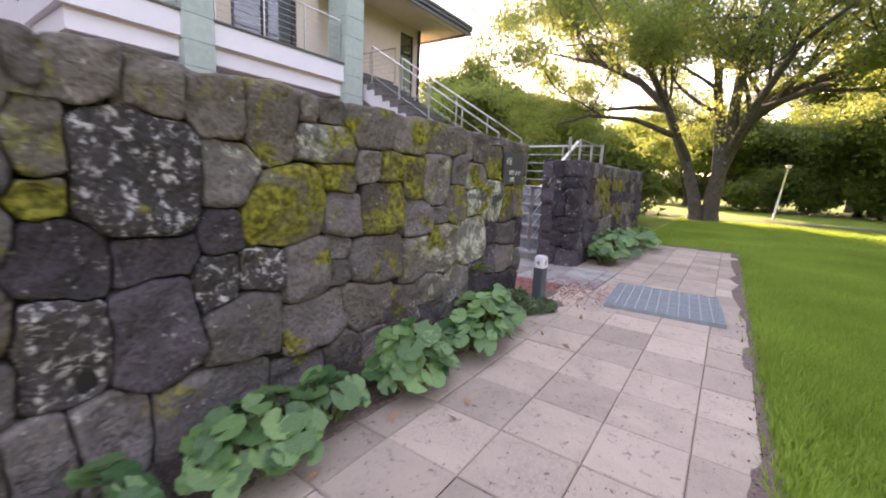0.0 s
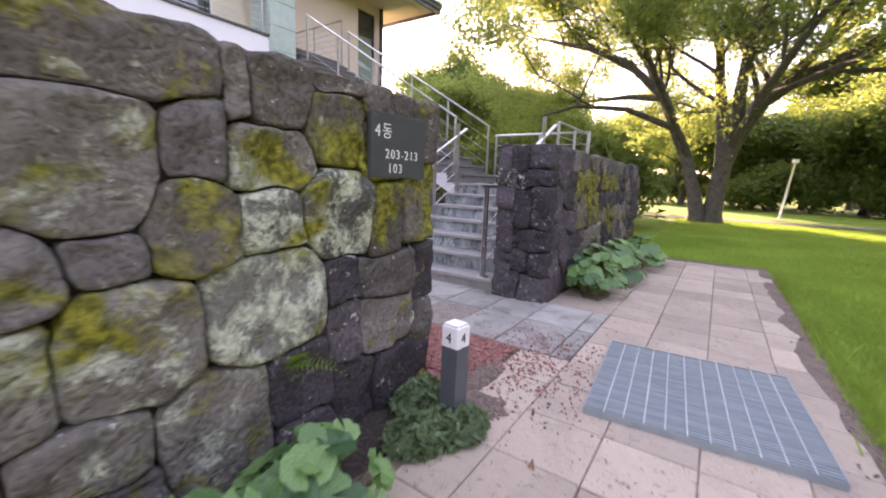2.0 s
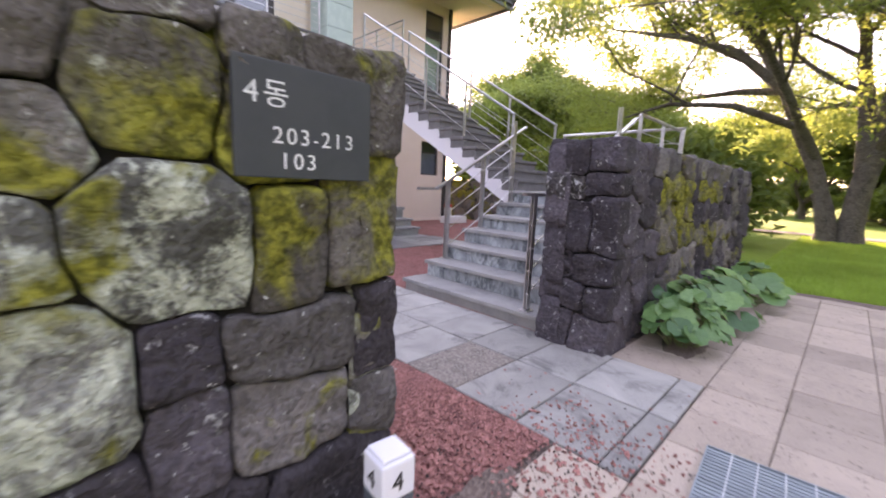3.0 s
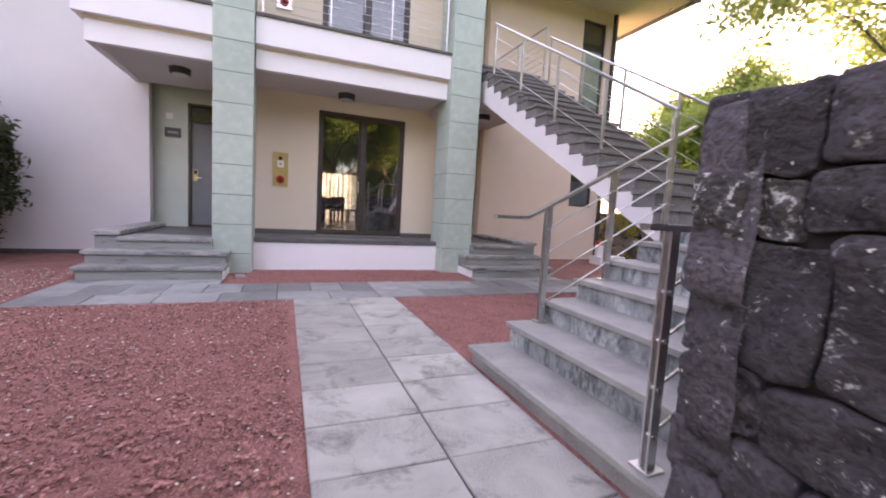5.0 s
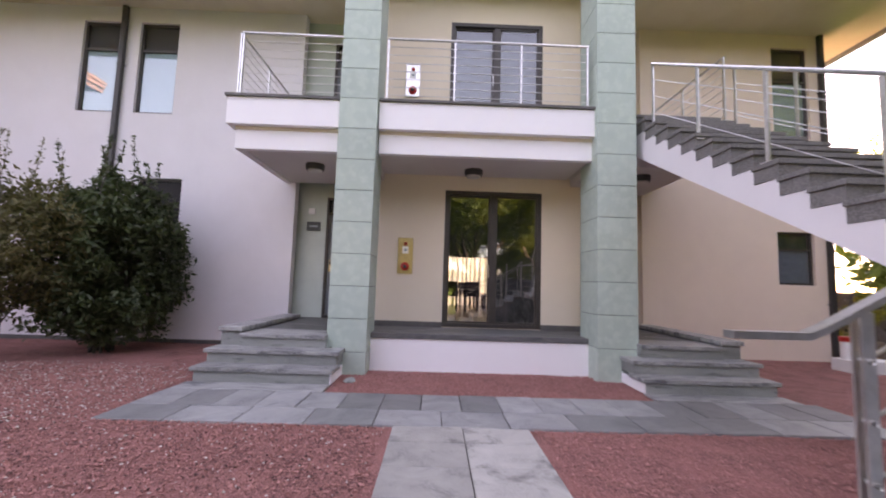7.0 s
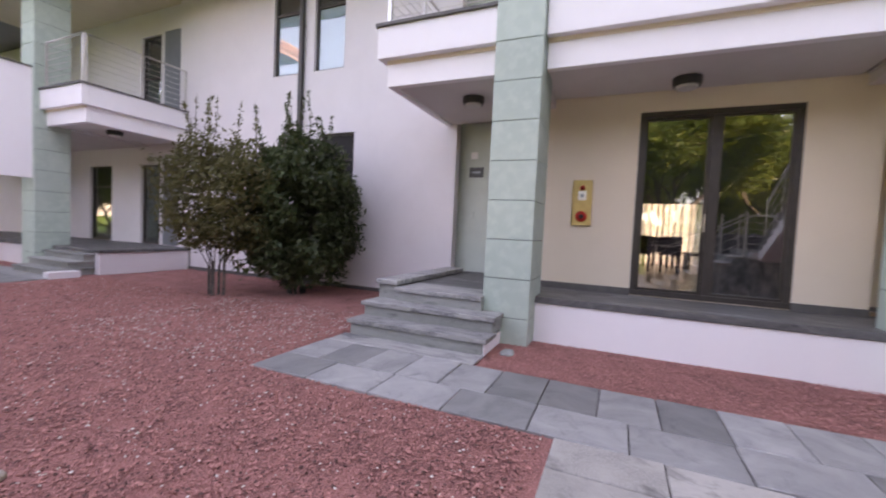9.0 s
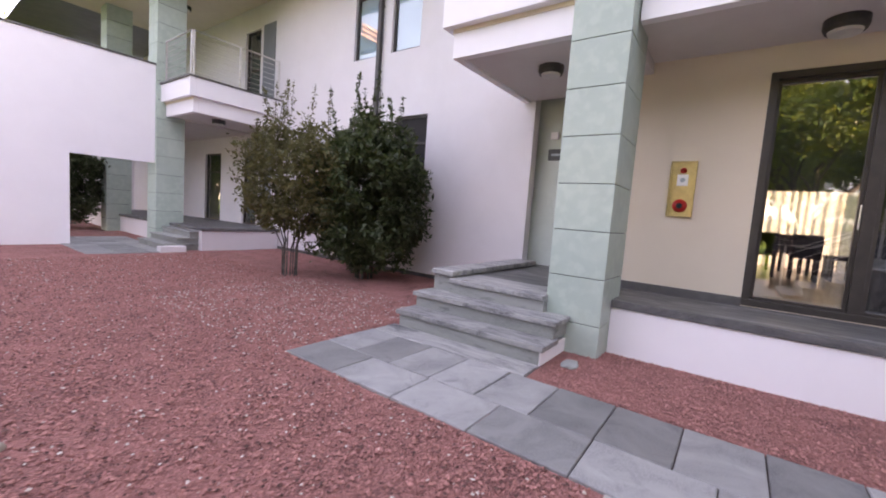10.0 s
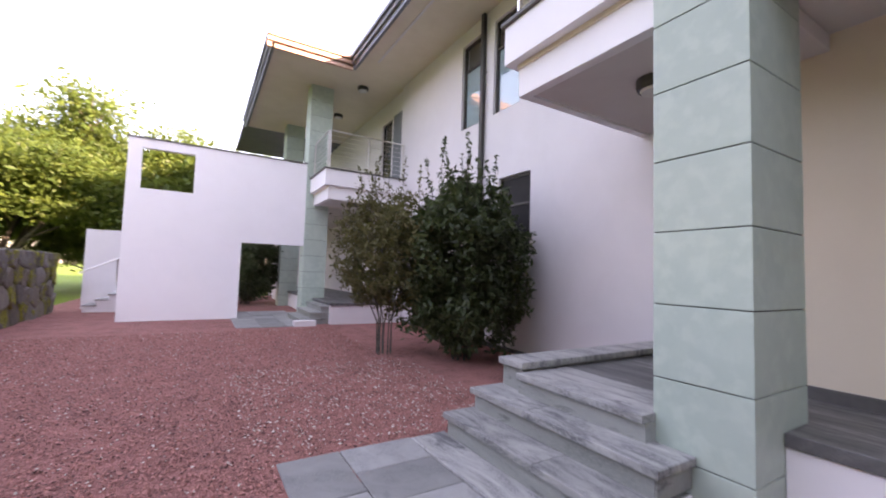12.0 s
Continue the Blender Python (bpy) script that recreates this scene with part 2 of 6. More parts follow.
M_GRAVELDARK = mat("dark_scoria_bits", (0.13, 0.06, 0.05), (0.09, 0.042, 0.036), rough=0.95, scale=30, fine=120, bump=0.5)
M_GRAVEL = mat("scoria_bits", (0.53, 0.24, 0.205), (0.22, 0.09, 0.077), rough=0.95, scale=30, fine=120, bump=0.5)
M_PALEBIT = mat("pale_bits", (0.66, 0.60, 0.54), (0.46, 0.38, 0.31), rough=0.9, scale=20, bump=0.3)
M_SOIL = mat("dark_soil", (0.055, 0.043, 0.036), (0.035, 0.028, 0.024), (0.075, 0.058, 0.048), rough=1.0, scale=4, fine=50, bump=1.0, dist=0.02)
M_DIRT = mat("bare_earth", (0.17, 0.12, 0.098), (0.11, 0.08, 0.066), (0.22, 0.165, 0.138), rough=1.0, scale=4, fine=60, bump=0.6, dist=0.01)
M_LAWN = mat("lawn", (0.165, 0.255, 0.035), (0.12, 0.195, 0.025), (0.205, 0.30, 0.048), rough=0.9, scale=0.9, fine=45, bump=0.8, dist=0.03, spec=0.15)
M_BLADE = leaf_mat("grass_blade", (0.19, 0.31, 0.045), (0.31, 0.46, 0.095), (0.36, 0.52, 0.07), 0.35, 0.6)
M_ASPHALT = mat("asphalt", (0.12, 0.11, 0.105), (0.09, 0.085, 0.08), rough=0.95, scale=3, fine=90, bump=0.3)
M_BARK = mat("bark", (0.11, 0.095, 0.08), (0.05, 0.042, 0.036), (0.14, 0.125, 0.105), rough=0.95, scale=4, fine=22, bump=1.0, dist=0.03)
M_LEAF = leaf_mat("tree_leaf", (0.085, 0.145, 0.035), (0.17, 0.23, 0.06), (0.36, 0.43, 0.10), 0.45)
M_LEAFDARK = leaf_mat("dark_tree_leaf", (0.045, 0.09, 0.022), (0.10, 0.15, 0.035), (0.26, 0.32, 0.06), 0.4)
M_SHRUB = leaf_mat("shrub_leaf", (0.03, 0.055, 0.024), (0.08, 0.11, 0.05), (0.08, 0.11, 0.02), 0.22, 0.35)
M_LIGULARIA = leaf_mat("round_leaf", (0.035, 0.11, 0.045), (0.17, 0.33, 0.115), (0.14, 0.27, 0.05), 0.18, 0.26, island=False)
M_HERB = leaf_mat("herb_leaf", (0.07, 0.13, 0.06), (0.17, 0.24, 0.13), (0.12, 0.2, 0.05), 0.25, 0.5)
M_STALK = mat("stalk", (0.16, 0.20, 0.07), (0.11, 0.14, 0.05), rough=0.6, bump=0.1)
M_FERN = leaf_mat("fern_frond", (0.12, 0.24, 0.04), (0.17, 0.30, 0.05), (0.24, 0.38, 0.05), 0.35)
M_DEADLEAF = leaf_mat("fallen_leaf", (0.25, 0.10, 0.05), (0.42, 0.26, 0.17), (0.3, 0.12, 0.04), 0.2)
M_GLASS = glass_mat("window_glass", (0.82, 0.87, 0.88), 0.11)
M_BLIND = mat("dark_screen_blind", (0.05, 0.048, 0.045), (0.04, 0.038, 0.036), rough=0.35, bump=0.05, fine=200)
M_DARKPANE = mat("dark_matte_pane", (0.022, 0.02, 0.02), (0.016, 0.015, 0.015), rough=0.8, bump=0.1, fine=300)
M_BLINDPALE = mat("pale_blind", (0.72, 0.84, 0.88), (0.68, 0.80, 0.84), rough=0.5, bump=0.05, scale=1)
M_CURTAIN = leaf_mat("sheer_curtain", (0.62, 0.58, 0.52), (0.66, 0.62, 0.56), (0.62, 0.57, 0.5), 0.5, 0.9, island=False)
M_REFLECTGREY = mat("lavender_grey_reflection", (0.30, 0.29, 0.36), (0.27, 0.26, 0.33), rough=0.5, bump=0.05, scale=1)
M_DOORGLASS = glass_mat("door_glass", (0.80, 0.84, 0.84), 0.24)
M_WOOD = mat("warm_wood", (0.42, 0.22, 0.09), (0.34, 0.17, 0.07), rough=0.45, scale=6, fine=40, bump=0.1)
M_FLOORWOOD = mat("floor_wood", (0.34, 0.24, 0.16), (0.28, 0.19, 0.12), rough=0.3, scale=5, fine=40, bump=0.05)
M_CHAIR = mat("dark_chair", (0.035, 0.025, 0.022), (0.05, 0.035, 0.03), rough=0.5, bump=0.1)
M_BRASS = mat("brass_plate", (0.56, 0.44, 0.23), (0.46, 0.36, 0.19), rough=0.3, metal=1.0, scale=10, fine=120, bump=0.05)
M_RED = mat("red_enamel", (0.55, 0.02, 0.015), (0.48, 0.02, 0.015), rough=0.3, bump=0.0)
M_PAPER = mat("white_label", (0.85, 0.84, 0.82), (0.80, 0.79, 0.77), rough=0.6, bump=0.0)
M_BLACK = mat("black_print", (0.02, 0.02, 0.02), rough=0.6, bump=0)
M_SIGN = mat("slate_sign", (0.062, 0.068, 0.072), (0.052, 0.058, 0.062), rough=0.5, scale=6, fine=90, bump=0.05)
M_LETTER = mat("white_letter", (0.86, 0.86, 0.85), rough=0.4, bump=0)
M_BOLLARD = mat("bollard_paint", (0.085, 0.10, 0.115), (0.075, 0.088, 0.10), rough=0.45, scale=8, fine=90, bump=0.08)
M_BOLLARDCAP = mat("frosted_cap", (0.82, 0.82, 0.86), (0.78, 0.78, 0.83), rough=0.35, bump=0)
M_GRATE = mat("galvanised_grate", (0.34, 0.40, 0.43), (0.28, 0.33, 0.355), rough=0.5, metal=0.35, scale=5, fine=60, bump=0.1, vary=0.08)
M_GRATEBRIGHT = mat("bright_galvanised_bar", (0.62, 0.65, 0.67), (0.5, 0.53, 0.55), rough=0.4, metal=0.5, bump=0.05)
M_GRATESHADE = mat("grate_gap_shade", (0.045, 0.052, 0.06), (0.03, 0.036, 0.04), rough=0.95, bump=0.2)
M_ROOF = mat("roof_edge_metal", (0.20, 0.21, 0.23), (0.17, 0.18, 0.20), rough=0.5, metal=0.3, scale=3, fine=60, bump=0.1)
M_ROOFSUNLIT = mat("sunlit_roof_edge_metal", (0.55, 0.33, 0.24), (0.48, 0.28, 0.20), rough=0.55, scale=3, fine=50, bump=0.1)
M_COPING = mat("dark_coping", (0.13, 0.125, 0.12), (0.095, 0.09, 0.088), rough=0.6, scale=4, fine=60, bump=0.15)
M_LAMPGLASS = mat("opal_glass", (0.75, 0.74, 0.70), rough=0.3, bump=0)
M_CORE = mat("wall_core", (0.028, 0.024, 0.022), (0.018, 0.016, 0.015), rough=1, scale=5, fine=50, bump=0.6)
M_STONE = stone_mat("basalt", (0.225, 0.205, 0.195), (0.13, 0.12, 0.117), 0.15, 0.25, (0.4, 0.41, 0.36), 6)
M_STONEBROWN = stone_mat("brown_basalt", (0.245, 0.215, 0.19), (0.14, 0.126, 0.115), 0.32, 0.3, (0.42, 0.42, 0.35), 5)
M_STONEDARK = stone_mat("dark_basalt", (0.115, 0.10, 0.112), (0.065, 0.058, 0.067), 0.0, 0.36, (0.5, 0.5, 0.5), 11)
M_STONESPOT = stone_mat("lichen_spotted_basalt", (0.085, 0.076, 0.075), (0.05, 0.046, 0.046), 0.15, 0.66, (0.64, 0.63, 0.62), 19)
M_STONEMOSS = stone_mat("mossy_basalt", (0.17, 0.152, 0.13), (0.10, 0.091, 0.082), 0.9, 0.3, (0.46, 0.48, 0.38), 6)
M_STONEPALE = stone_mat("pale_lichen_basalt", (0.22, 0.22, 0.195), (0.12, 0.12, 0.105), 0.3, 1.0, (0.58, 0.62, 0.49), 6)
M_STONEHALF = stone_mat("lichen_patched_basalt", (0.25, 0.232, 0.208), (0.145, 0.134, 0.12), 0.42, 0.68, (0.52, 0.55, 0.44), 3.5)
M_BOULDER = mat("pale_boulder", (0.42, 0.36, 0.29), (0.32, 0.27, 0.22), rough=0.9, scale=12, fine=60, bump=0.6, dist=0.01)

# ---- mesh helpers ----
BASE = {}


def thing(name, base, label, category, group="", kind=""):
    """An Empty at the base of a thing; its parts are built in world coordinates."""
    e = new(name)
    e.location = base
    e.empty_display_size = 0.1
    BASE[e.name] = Vector(base)
    return tagged(e, label, category, group, kind)


def link_mesh(name, bm, material, smooth=False):
    me = bpy.data.meshes.new(name)
    bm.to_mesh(me)
    bm.free()
    if isinstance(material, (list, tuple)):
        for q in material:
            me.materials.append(q)
    else:
        me.materials.append(material)
    if smooth:
        me.shade_smooth()
    return new(name, me)


def part(name, bm, material, parent, label="", smooth=False):
    ob = link_mesh(name, bm, material, smooth)
    ob.parent = parent
    if parent.name in BASE:
        ob.location = -BASE[parent.name]
    if label:
        ob["label"] = label
    return ob


def structure(name, bm, material, label="", category="", smooth=False):
    return tagged(link_mesh(name, bm, material, smooth), label, category, "", "structure")


def box(bm, x0, x1, y0, y1, z0, z1):
    v = [bm.verts.new((x, y, z)) for z in (z0, z1) for y in (y0, y1) for x in (x0, x1)]
    for f in ((0, 2, 3, 1), (4, 5, 7, 6), (0, 1, 5, 4), (2, 6, 7, 3), (0, 4, 6, 2), (1, 3, 7, 5)):
        bm.faces.new([v[i] for i in f])
    return v


def boxed(x0, x1, y0, y1, z0, z1, bevel=0.0):
    bm = bmesh.new()
    box(bm, x0, x1, y0, y1, z0, z1)
    if bevel:
        bmesh.ops.bevel(bm, geom=bm.edges[:], offset=bevel, segments=2, affect="EDGES", profile=0.6)
    return bm


def tube(bm, points, radii, sides=8, caps=True):
    """A tube along points."""
    rings = []
    ref = Vector((0.31, 0.2, 0.93))
    for i, p in enumerate(points):
        p = Vector(p)
        a = Vector(points[max(i - 1, 0)])
        b = Vector(points[min(i + 1, len(points) - 1)])
        d = (b - a).normalized()
        u = d.cross(ref)
        if u.length < 0.05:
            u = d.cross(Vector((1, 0, 0)))
        u.normalize()
        w = d.cross(u)
        r = radii[i] if isinstance(radii, (list, tuple)) else radii
        rings.append([bm.verts.new(p + r * (math.cos(q) * u + math.sin(q) * w)) for q in [2 * math.pi * j / sides for j in range(sides)]])
    for a, b in zip(rings, rings[1:]):
        for j in range(sides):
            bm.faces.new((a[j], a[(j + 1) % sides], b[(j + 1) % sides], b[j]))
    if caps:
        bm.faces.new(rings[0])
        bm.faces.new(rings[-1][::-1])


def tubed(points, radii, sides=8):
    bm = bmesh.new()
    tube(bm, points, radii, sides)
    return bm


def wall_panel(axis, f, b, u0, u1, z0, z1, holes=()):
    """A wall across axis ('x' or 'y') between its faces f and b, along u and z, with rectangular holes (u0, u1, z0, z1) through it."""
    us = sorted({u0, u1, *[h[0] for h in holes], *[h[1] for h in holes]})
    zs = sorted({z0, z1, *[h[2] for h in holes], *[h[3] for h in holes]})
    us, zs = [u for u in us if u0 <= u <= u1], [z for z in zs if z0 <= z <= z1]
    bm = bmesh.new()
    made = {}

    def vert(i, j, d):
        if (i, j, d) not in made:
            made[i, j, d] = bm.verts.new((d, us[i], zs[j]) if axis == "x" else (us[i], d, zs[j]))
        return made[i, j, d]

    def solid(i, j):
        if not (0 <= i < len(us) - 1 and 0 <= j < len(zs) - 1):
            return False
        cu, cz = (us[i] + us[i + 1]) / 2, (zs[j] + zs[j + 1]) / 2
        return not any(h[0] < cu < h[1] and h[2] < cz < h[3] for h in holes)

    for i in range(len(us) - 1):
        for j in range(len(zs) - 1):
            if not solid(i, j):
                continue
            c = ((i, j), (i + 1, j), (i + 1, j + 1), (i, j + 1))
            bm.faces.new([vert(*q, f) for q in c])
            bm.faces.new([vert(*q, b) for q in reversed(c)])
            for (di, dj), (p, q) in (((0, -1), (c[0], c[1])), ((1, 0), (c[1], c[2])), ((0, 1), (c[2], c[3])), ((-1, 0), (c[3], c[0]))):
                if not solid(i + di, j + dj):
                    bm.faces.new((vert(*p, f), vert(*p, b), vert(*q, b), vert(*q, f)))
    bmesh.ops.recalc_face_normals(bm, faces=bm.faces[:])
    return bm


def text_mesh(words, size):
    cu = bpy.data.curves.new("lettering", "FONT")
    cu.body, cu.size, cu.extrude = words, size, 0.0015
    tmp = new("lettering", cu)
    bpy.context.view_layer.update()
    me = bpy.data.meshes.new_from_object(tmp.evaluated_get(bpy.context.evaluated_depsgraph_get()))
    bpy.data.objects.remove(tmp)
    return me


def lettering(name, words, size, m, material, parent):
    me = text_mesh(words, size)
    me.materials.clear()
    me.materials.append(material)
    ob = new(name, me)
    ob.parent = parent
    ob.matrix_basis = Matrix.Translation(-BASE[parent.name]) @ m
    return ob

# ---- ground ----


def sheet(x0, x1, y0, y1, z, step, amp, holes=None):
    bm = bmesh.new()
    nx, ny = max(1, round((x1 - x0) / step)), max(1, round((y1 - y0) / step))
    g = [[bm.verts.new((x0 + (x1 - x0) * i / nx, y0 + (y1 - y0) * j / ny, z + amp * noise.noise(((x0 + (x1 - x0) * i / nx) * 1.3, (y0 + (y1 - y0) * j / ny) * 1.3, z)))) for j in range(ny + 1)] for i in range(nx + 1)]
    for i in range(nx):
        for j in range(ny):
            bm.faces.new((g[i][j], g[i + 1][j], g[i + 1][j + 1], g[i][j + 1]))
    return bm


structure("ground", sheet(-400, 400, -400, 400, -0.05, 100, 0), M_LAWN, "green lawn reaching to the woods", "ground")
structure("lawn", sheet(-2.4, 26, 10.7, 40, -0.006, 0.5, 0.03), M_LAWN, "mown green lawn behind the path", "lawn", True)
structure("lawn", sheet(0.43, 26, -8, 10.7, -0.004, 0.4, 0.02), M_LAWN, "mown green lawn beside the path", "lawn", True)
structure("garden_bed", sheet(-12.4, -2.2, -18, 15.6, -0.012, 0.3, 0.02), M_SCORIA, "bed of crushed red volcanic scoria", "gravel bed", True)
structure("joint_bed", sheet(-6.96, -1.3, 5.175, 6.49, -0.004, 0.4, 0), M_SOIL, "dark sand bed below the garden walk", "sand bed", True)
structure("joint_bed", sheet(-8.09, -6.975, 2.28, 10.36, -0.004, 0.4, 0), M_SOIL, "dark sand bed below the slate walk", "sand bed", True)
structure("soil_bed", sheet(-2.3, -1.56, -8, 4.4, -0.008, 0.2, 0.03), M_SOIL, "strip of dark bare soil below the stone wall", "soil", True)
structure("soil_bed", sheet(-2.2, -1.5, 7.1, 12.2, -0.008, 0.2, 0.03), M_SOIL, "strip of dark soil below the far stone wall", "soil", True)
structure("gravel_patch", sheet(-2.62, -1.66, 4.2, 5.2, 0.0, 0.15, 0.012), M_SCORIA, "patch of red scoria at the wall end", "gravel bed", True)
structure("pavement_base", sheet(-2.4, 0.5, -8, 10.75, -0.02, 0.4, 0.006), M_DIRT, "trodden earth along the edge of the path", "earth", True)
structure("road", sheet(-6, 40, 23.6, 25.0, 0.018, 0.7, 0.01), M_ASPHALT, "narrow grey asphalt lane across the lawn", "road", True)


# ---- stone walls ----


def clip(poly, a, b, c):
    """Keep the part of poly where a*u + b*v <= c."""
    out = []
    for p, q in zip(poly, poly[1:] + poly[:1]):
        dp, dq = a * p[0] + b * p[1] - c, a * q[0] + b * q[1] - c
        if dp <= 0:
            out.append(p)
        if dp * dq < 0:
            s = dp / (dp - dq)
            out.append((p[0] + s * (q[0] - p[0]), p[1] + s * (q[1] - p[1])))
    return out


def cells(seeds, u0, u1, v0, v1, gap, square=0.38):
    """Joint lines between stones. A stone is (u, v) or (u, v, half width, half height)."""
    res = []
    for i, (u, v, *size) in enumerate(seeds):
        poly = [(u0, v0), (u1, v0), (u1, v1), (u0, v1)]
        for j, (p, q, *other) in enumerate(seeds):
            if i != j and abs(p - u) < 2 and abs(q - v) < 2:
                ang, f = math.atan2(q - v, p - u), 0.5
                if size or other:
                    (a, b), (c, d) = size or (0.15, 0.14), other or (0.15, 0.14)
                    du, dv = (p - u) / (a + c), (q - v) / (b + d)
                    ang = math.atan2(math.copysign(abs(dv) ** 2.2, dv) / (b + d), math.copysign(abs(du) ** 2.2, du) / (a + c))
                    ri = a * abs(math.cos(ang)) + b * abs(math.sin(ang))
                    rj = c * abs(math.cos(ang)) + d * abs(math.sin(ang))
                    f = ri / (ri + rj)
                else:
                    # joints lean towards level and upright, as in laid stone
                    ang += square * (round(ang / (math.pi / 2)) * math.pi / 2 - ang)
                a, b = math.cos(ang), math.sin(ang)
                poly = clip(poly, a, b, a * (u + f * (p - u)) + b * (v + f * (q - v)) - gap / 2)
                if len(poly) < 3:
                    break
        if len(poly) >= 3:
            res.append(((u, v), poly))
    return res


def stone_bm(poly, m, rnd, proud=0.05, back=0.16, rough=0.012, count=30, round_corner=0.022):
    """One field stone with a bulging, uneven face and rounded arrises."""
    # walk round the outline at even steps, corners softened
    pts = [Vector(p) for p in poly]
    soft = []
    for i, p in enumerate(pts):
        a, b = pts[i - 1], pts[(i + 1) % len(pts)]
        for q, w in ((a, 0), (b, 1)):
            d = q - p
            l = d.length
            soft.append(p + d * (min(round_corner, 0.35 * l) / l if l > 1e-6 else 0))
        mid = (soft[-1] + soft[-2]) / 2
        soft.insert(len(soft) - 1, mid * 0.55 + p * 0.45)
    total = sum((soft[(i + 1) % len(soft)] - soft[i]).length for i in range(len(soft)))
    ring, i, left = [], 0, 0.0
    step = total / count
    for i in range(len(soft)):
        a, b = soft[i], soft[(i + 1) % len(soft)]
        l = (b - a).length
        while left < l and len(ring) < count:
            ring.append(a + (b - a) * (left / l))
            left += step
        left -= l
    # a shared waviness bends the joints alike on both sides
    ring = [p + 0.034 * Vector((noise.noise((p.x * 4.2, p.y * 4.2, 11)), noise.noise((p.x * 4.2, p.y * 4.2, 23)))) + 0.010 * Vector((noise.noise((p.x * 16, p.y * 16, 5)), noise.noise((p.x * 16, p.y * 16, 9)))) for p in ring]
    c = sum(ring, Vector((0, 0))) / len(ring)
    bm = bmesh.new()
    off = Vector((rnd.uniform(-50, 50), rnd.uniform(-50, 50), rnd.uniform(-50, 50)))
    tilt_u, tilt_v = rnd.uniform(-0.16, 0.16), rnd.uniform(-0.16, 0.16)
    rings = []
    for s, d in ((1.0, -back), (1.0, -0.03), (0.996, 0.012), (0.982, 0.58 * proud), (0.945, 0.88 * proud), (0.84, 0.98 * proud), (0.66, proud), (0.44, proud), (0.2, proud * 0.98)):
        row = []
        for p in ring:
            q = c + (p - c) * s
            h = d
            if d > -0.05:
                w = min(1.0, (1 - s) * 8 + 0.25)
                h += w * (rough * 3.0 * noise.noise(Vector((q.x * 4, q.y * 4, 0)) + off) - rough * 2.2 * abs(noise.noise(Vector((q.x * 7, q.y * 5, 9)) + off)) + rough * 2.0 * noise.noise(Vector((q.x * 15, q.y * 15, 3)) + off) + tilt_u * (q.x - c.x) + tilt_v * (q.y - c.y))
                jig = 0.006 * noise.noise(Vector((p.x * 9, p.y * 9, 7)) + off)
                q = q + (p - c).normalized() * jig
            row.append(bm.verts.new(m @ Vector((q.x, q.y, h))))
        rings.append(row)
    n = len(ring)
    for a, b in zip(rings, rings[1:]):
        for j in range(n):
            bm.faces.new((a[j], a[(j + 1) % n], b[(j + 1) % n], b[j]))
    bm.faces.new(rings[-1])
    bmesh.ops.recalc_face_normals(bm, faces=bm.faces[:])
    return bm


def stone_face(parent, seeds, u0, u1, v0, v1, m, pick, seed=1, gap=0.005, proud=0.045, rough=0.012, count=30):
    rnd = random.Random(seed)
    for (u, v), poly in cells(seeds, u0, u1, v0, v1, gap):
        part("stone", stone_bm(poly, m, rnd, proud * rnd.uniform(0.75, 1.2), 0.16, rough, count), pick(u, v, rnd), parent, smooth=True)


def coursed(u0, u1, v0, v1, w, h, seed, jitter=0.25):
    rnd = random.Random(seed)
    rows = max(1, round((v1 - v0) / h))
    out = []
    for j in range(rows):
        n = max(1, round((u1 - u0) / w))
        for i in range(n):
            out.append((u0 + (u1 - u0) * (i + 0.5 + 0.5 * (j % 2) + rnd.uniform(-jitter, jitter)) / (n + 0.5), v0 + (v1 - v0) * (j + 0.5 + rnd.uniform(-jitter, jitter) * 0.7) / rows))
    return out


# field stones of the near stretch: along y, height, half width, half height, kind
NEAR_TOP = [(0.35, 1.64, 0.05, 0.09, "B"), (0.50, 1.64, 0.11, 0.12, "B"), (0.72, 1.61, 0.12, 0.12, "B"), (0.96, 1.59, 0.13, 0.16, "B"), (1.23, 1.56, 0.14, 0.22, "B"), (1.45, 1.66, 0.07, 0.10, "B"), (1.60, 1.66, 0.09, 0.09, "B"), (1.59, 1.47, 0.23, 0.13, "H"), (1.91, 1.61, 0.22, 0.15, "B"), (2.31, 1.62, 0.17, 0.17, "B")]
NEAR_UPPER = [(0.35, 1.40, 0.08, 0.15, "M"), (0.65, 1.28, 0.23, 0.27, "L"), (1.02, 1.27, 0.18, 0.17, "H"), (1.28, 1.12, 0.27, 0.21, "M"), (1.66, 1.28, 0.14, 0.08, "M"), (1.92, 1.36, 0.11, 0.11, "H"), (2.14, 1.37, 0.12, 0.11, "M"), (2.37, 1.31, 0.11, 0.18, "M"), (1.71, 1.04, 0.17, 0.15, "S"), (2.06, 1.07, 0.22, 0.18, "M"), (0.33, 1.17, 0.08, 0.07, "M")]
NEAR_MIDDLE = [(0.36, 0.93, 0.16, 0.15, "D"), (0.69, 0.91, 0.16, 0.10, "D"), (0.96, 1.00, 0.11, 0.11, "D"), (0.94, 0.77, 0.10, 0.13, "L"), (1.15, 0.79, 0.12, 0.12, "L"), (1.42, 0.74, 0.14, 0.18, "S"), (1.66, 0.86, 0.10, 0.08, "S"), (1.66, 0.69, 0.10, 0.09, "S"), (2.02, 0.72, 0.28, 0.20, "S")]
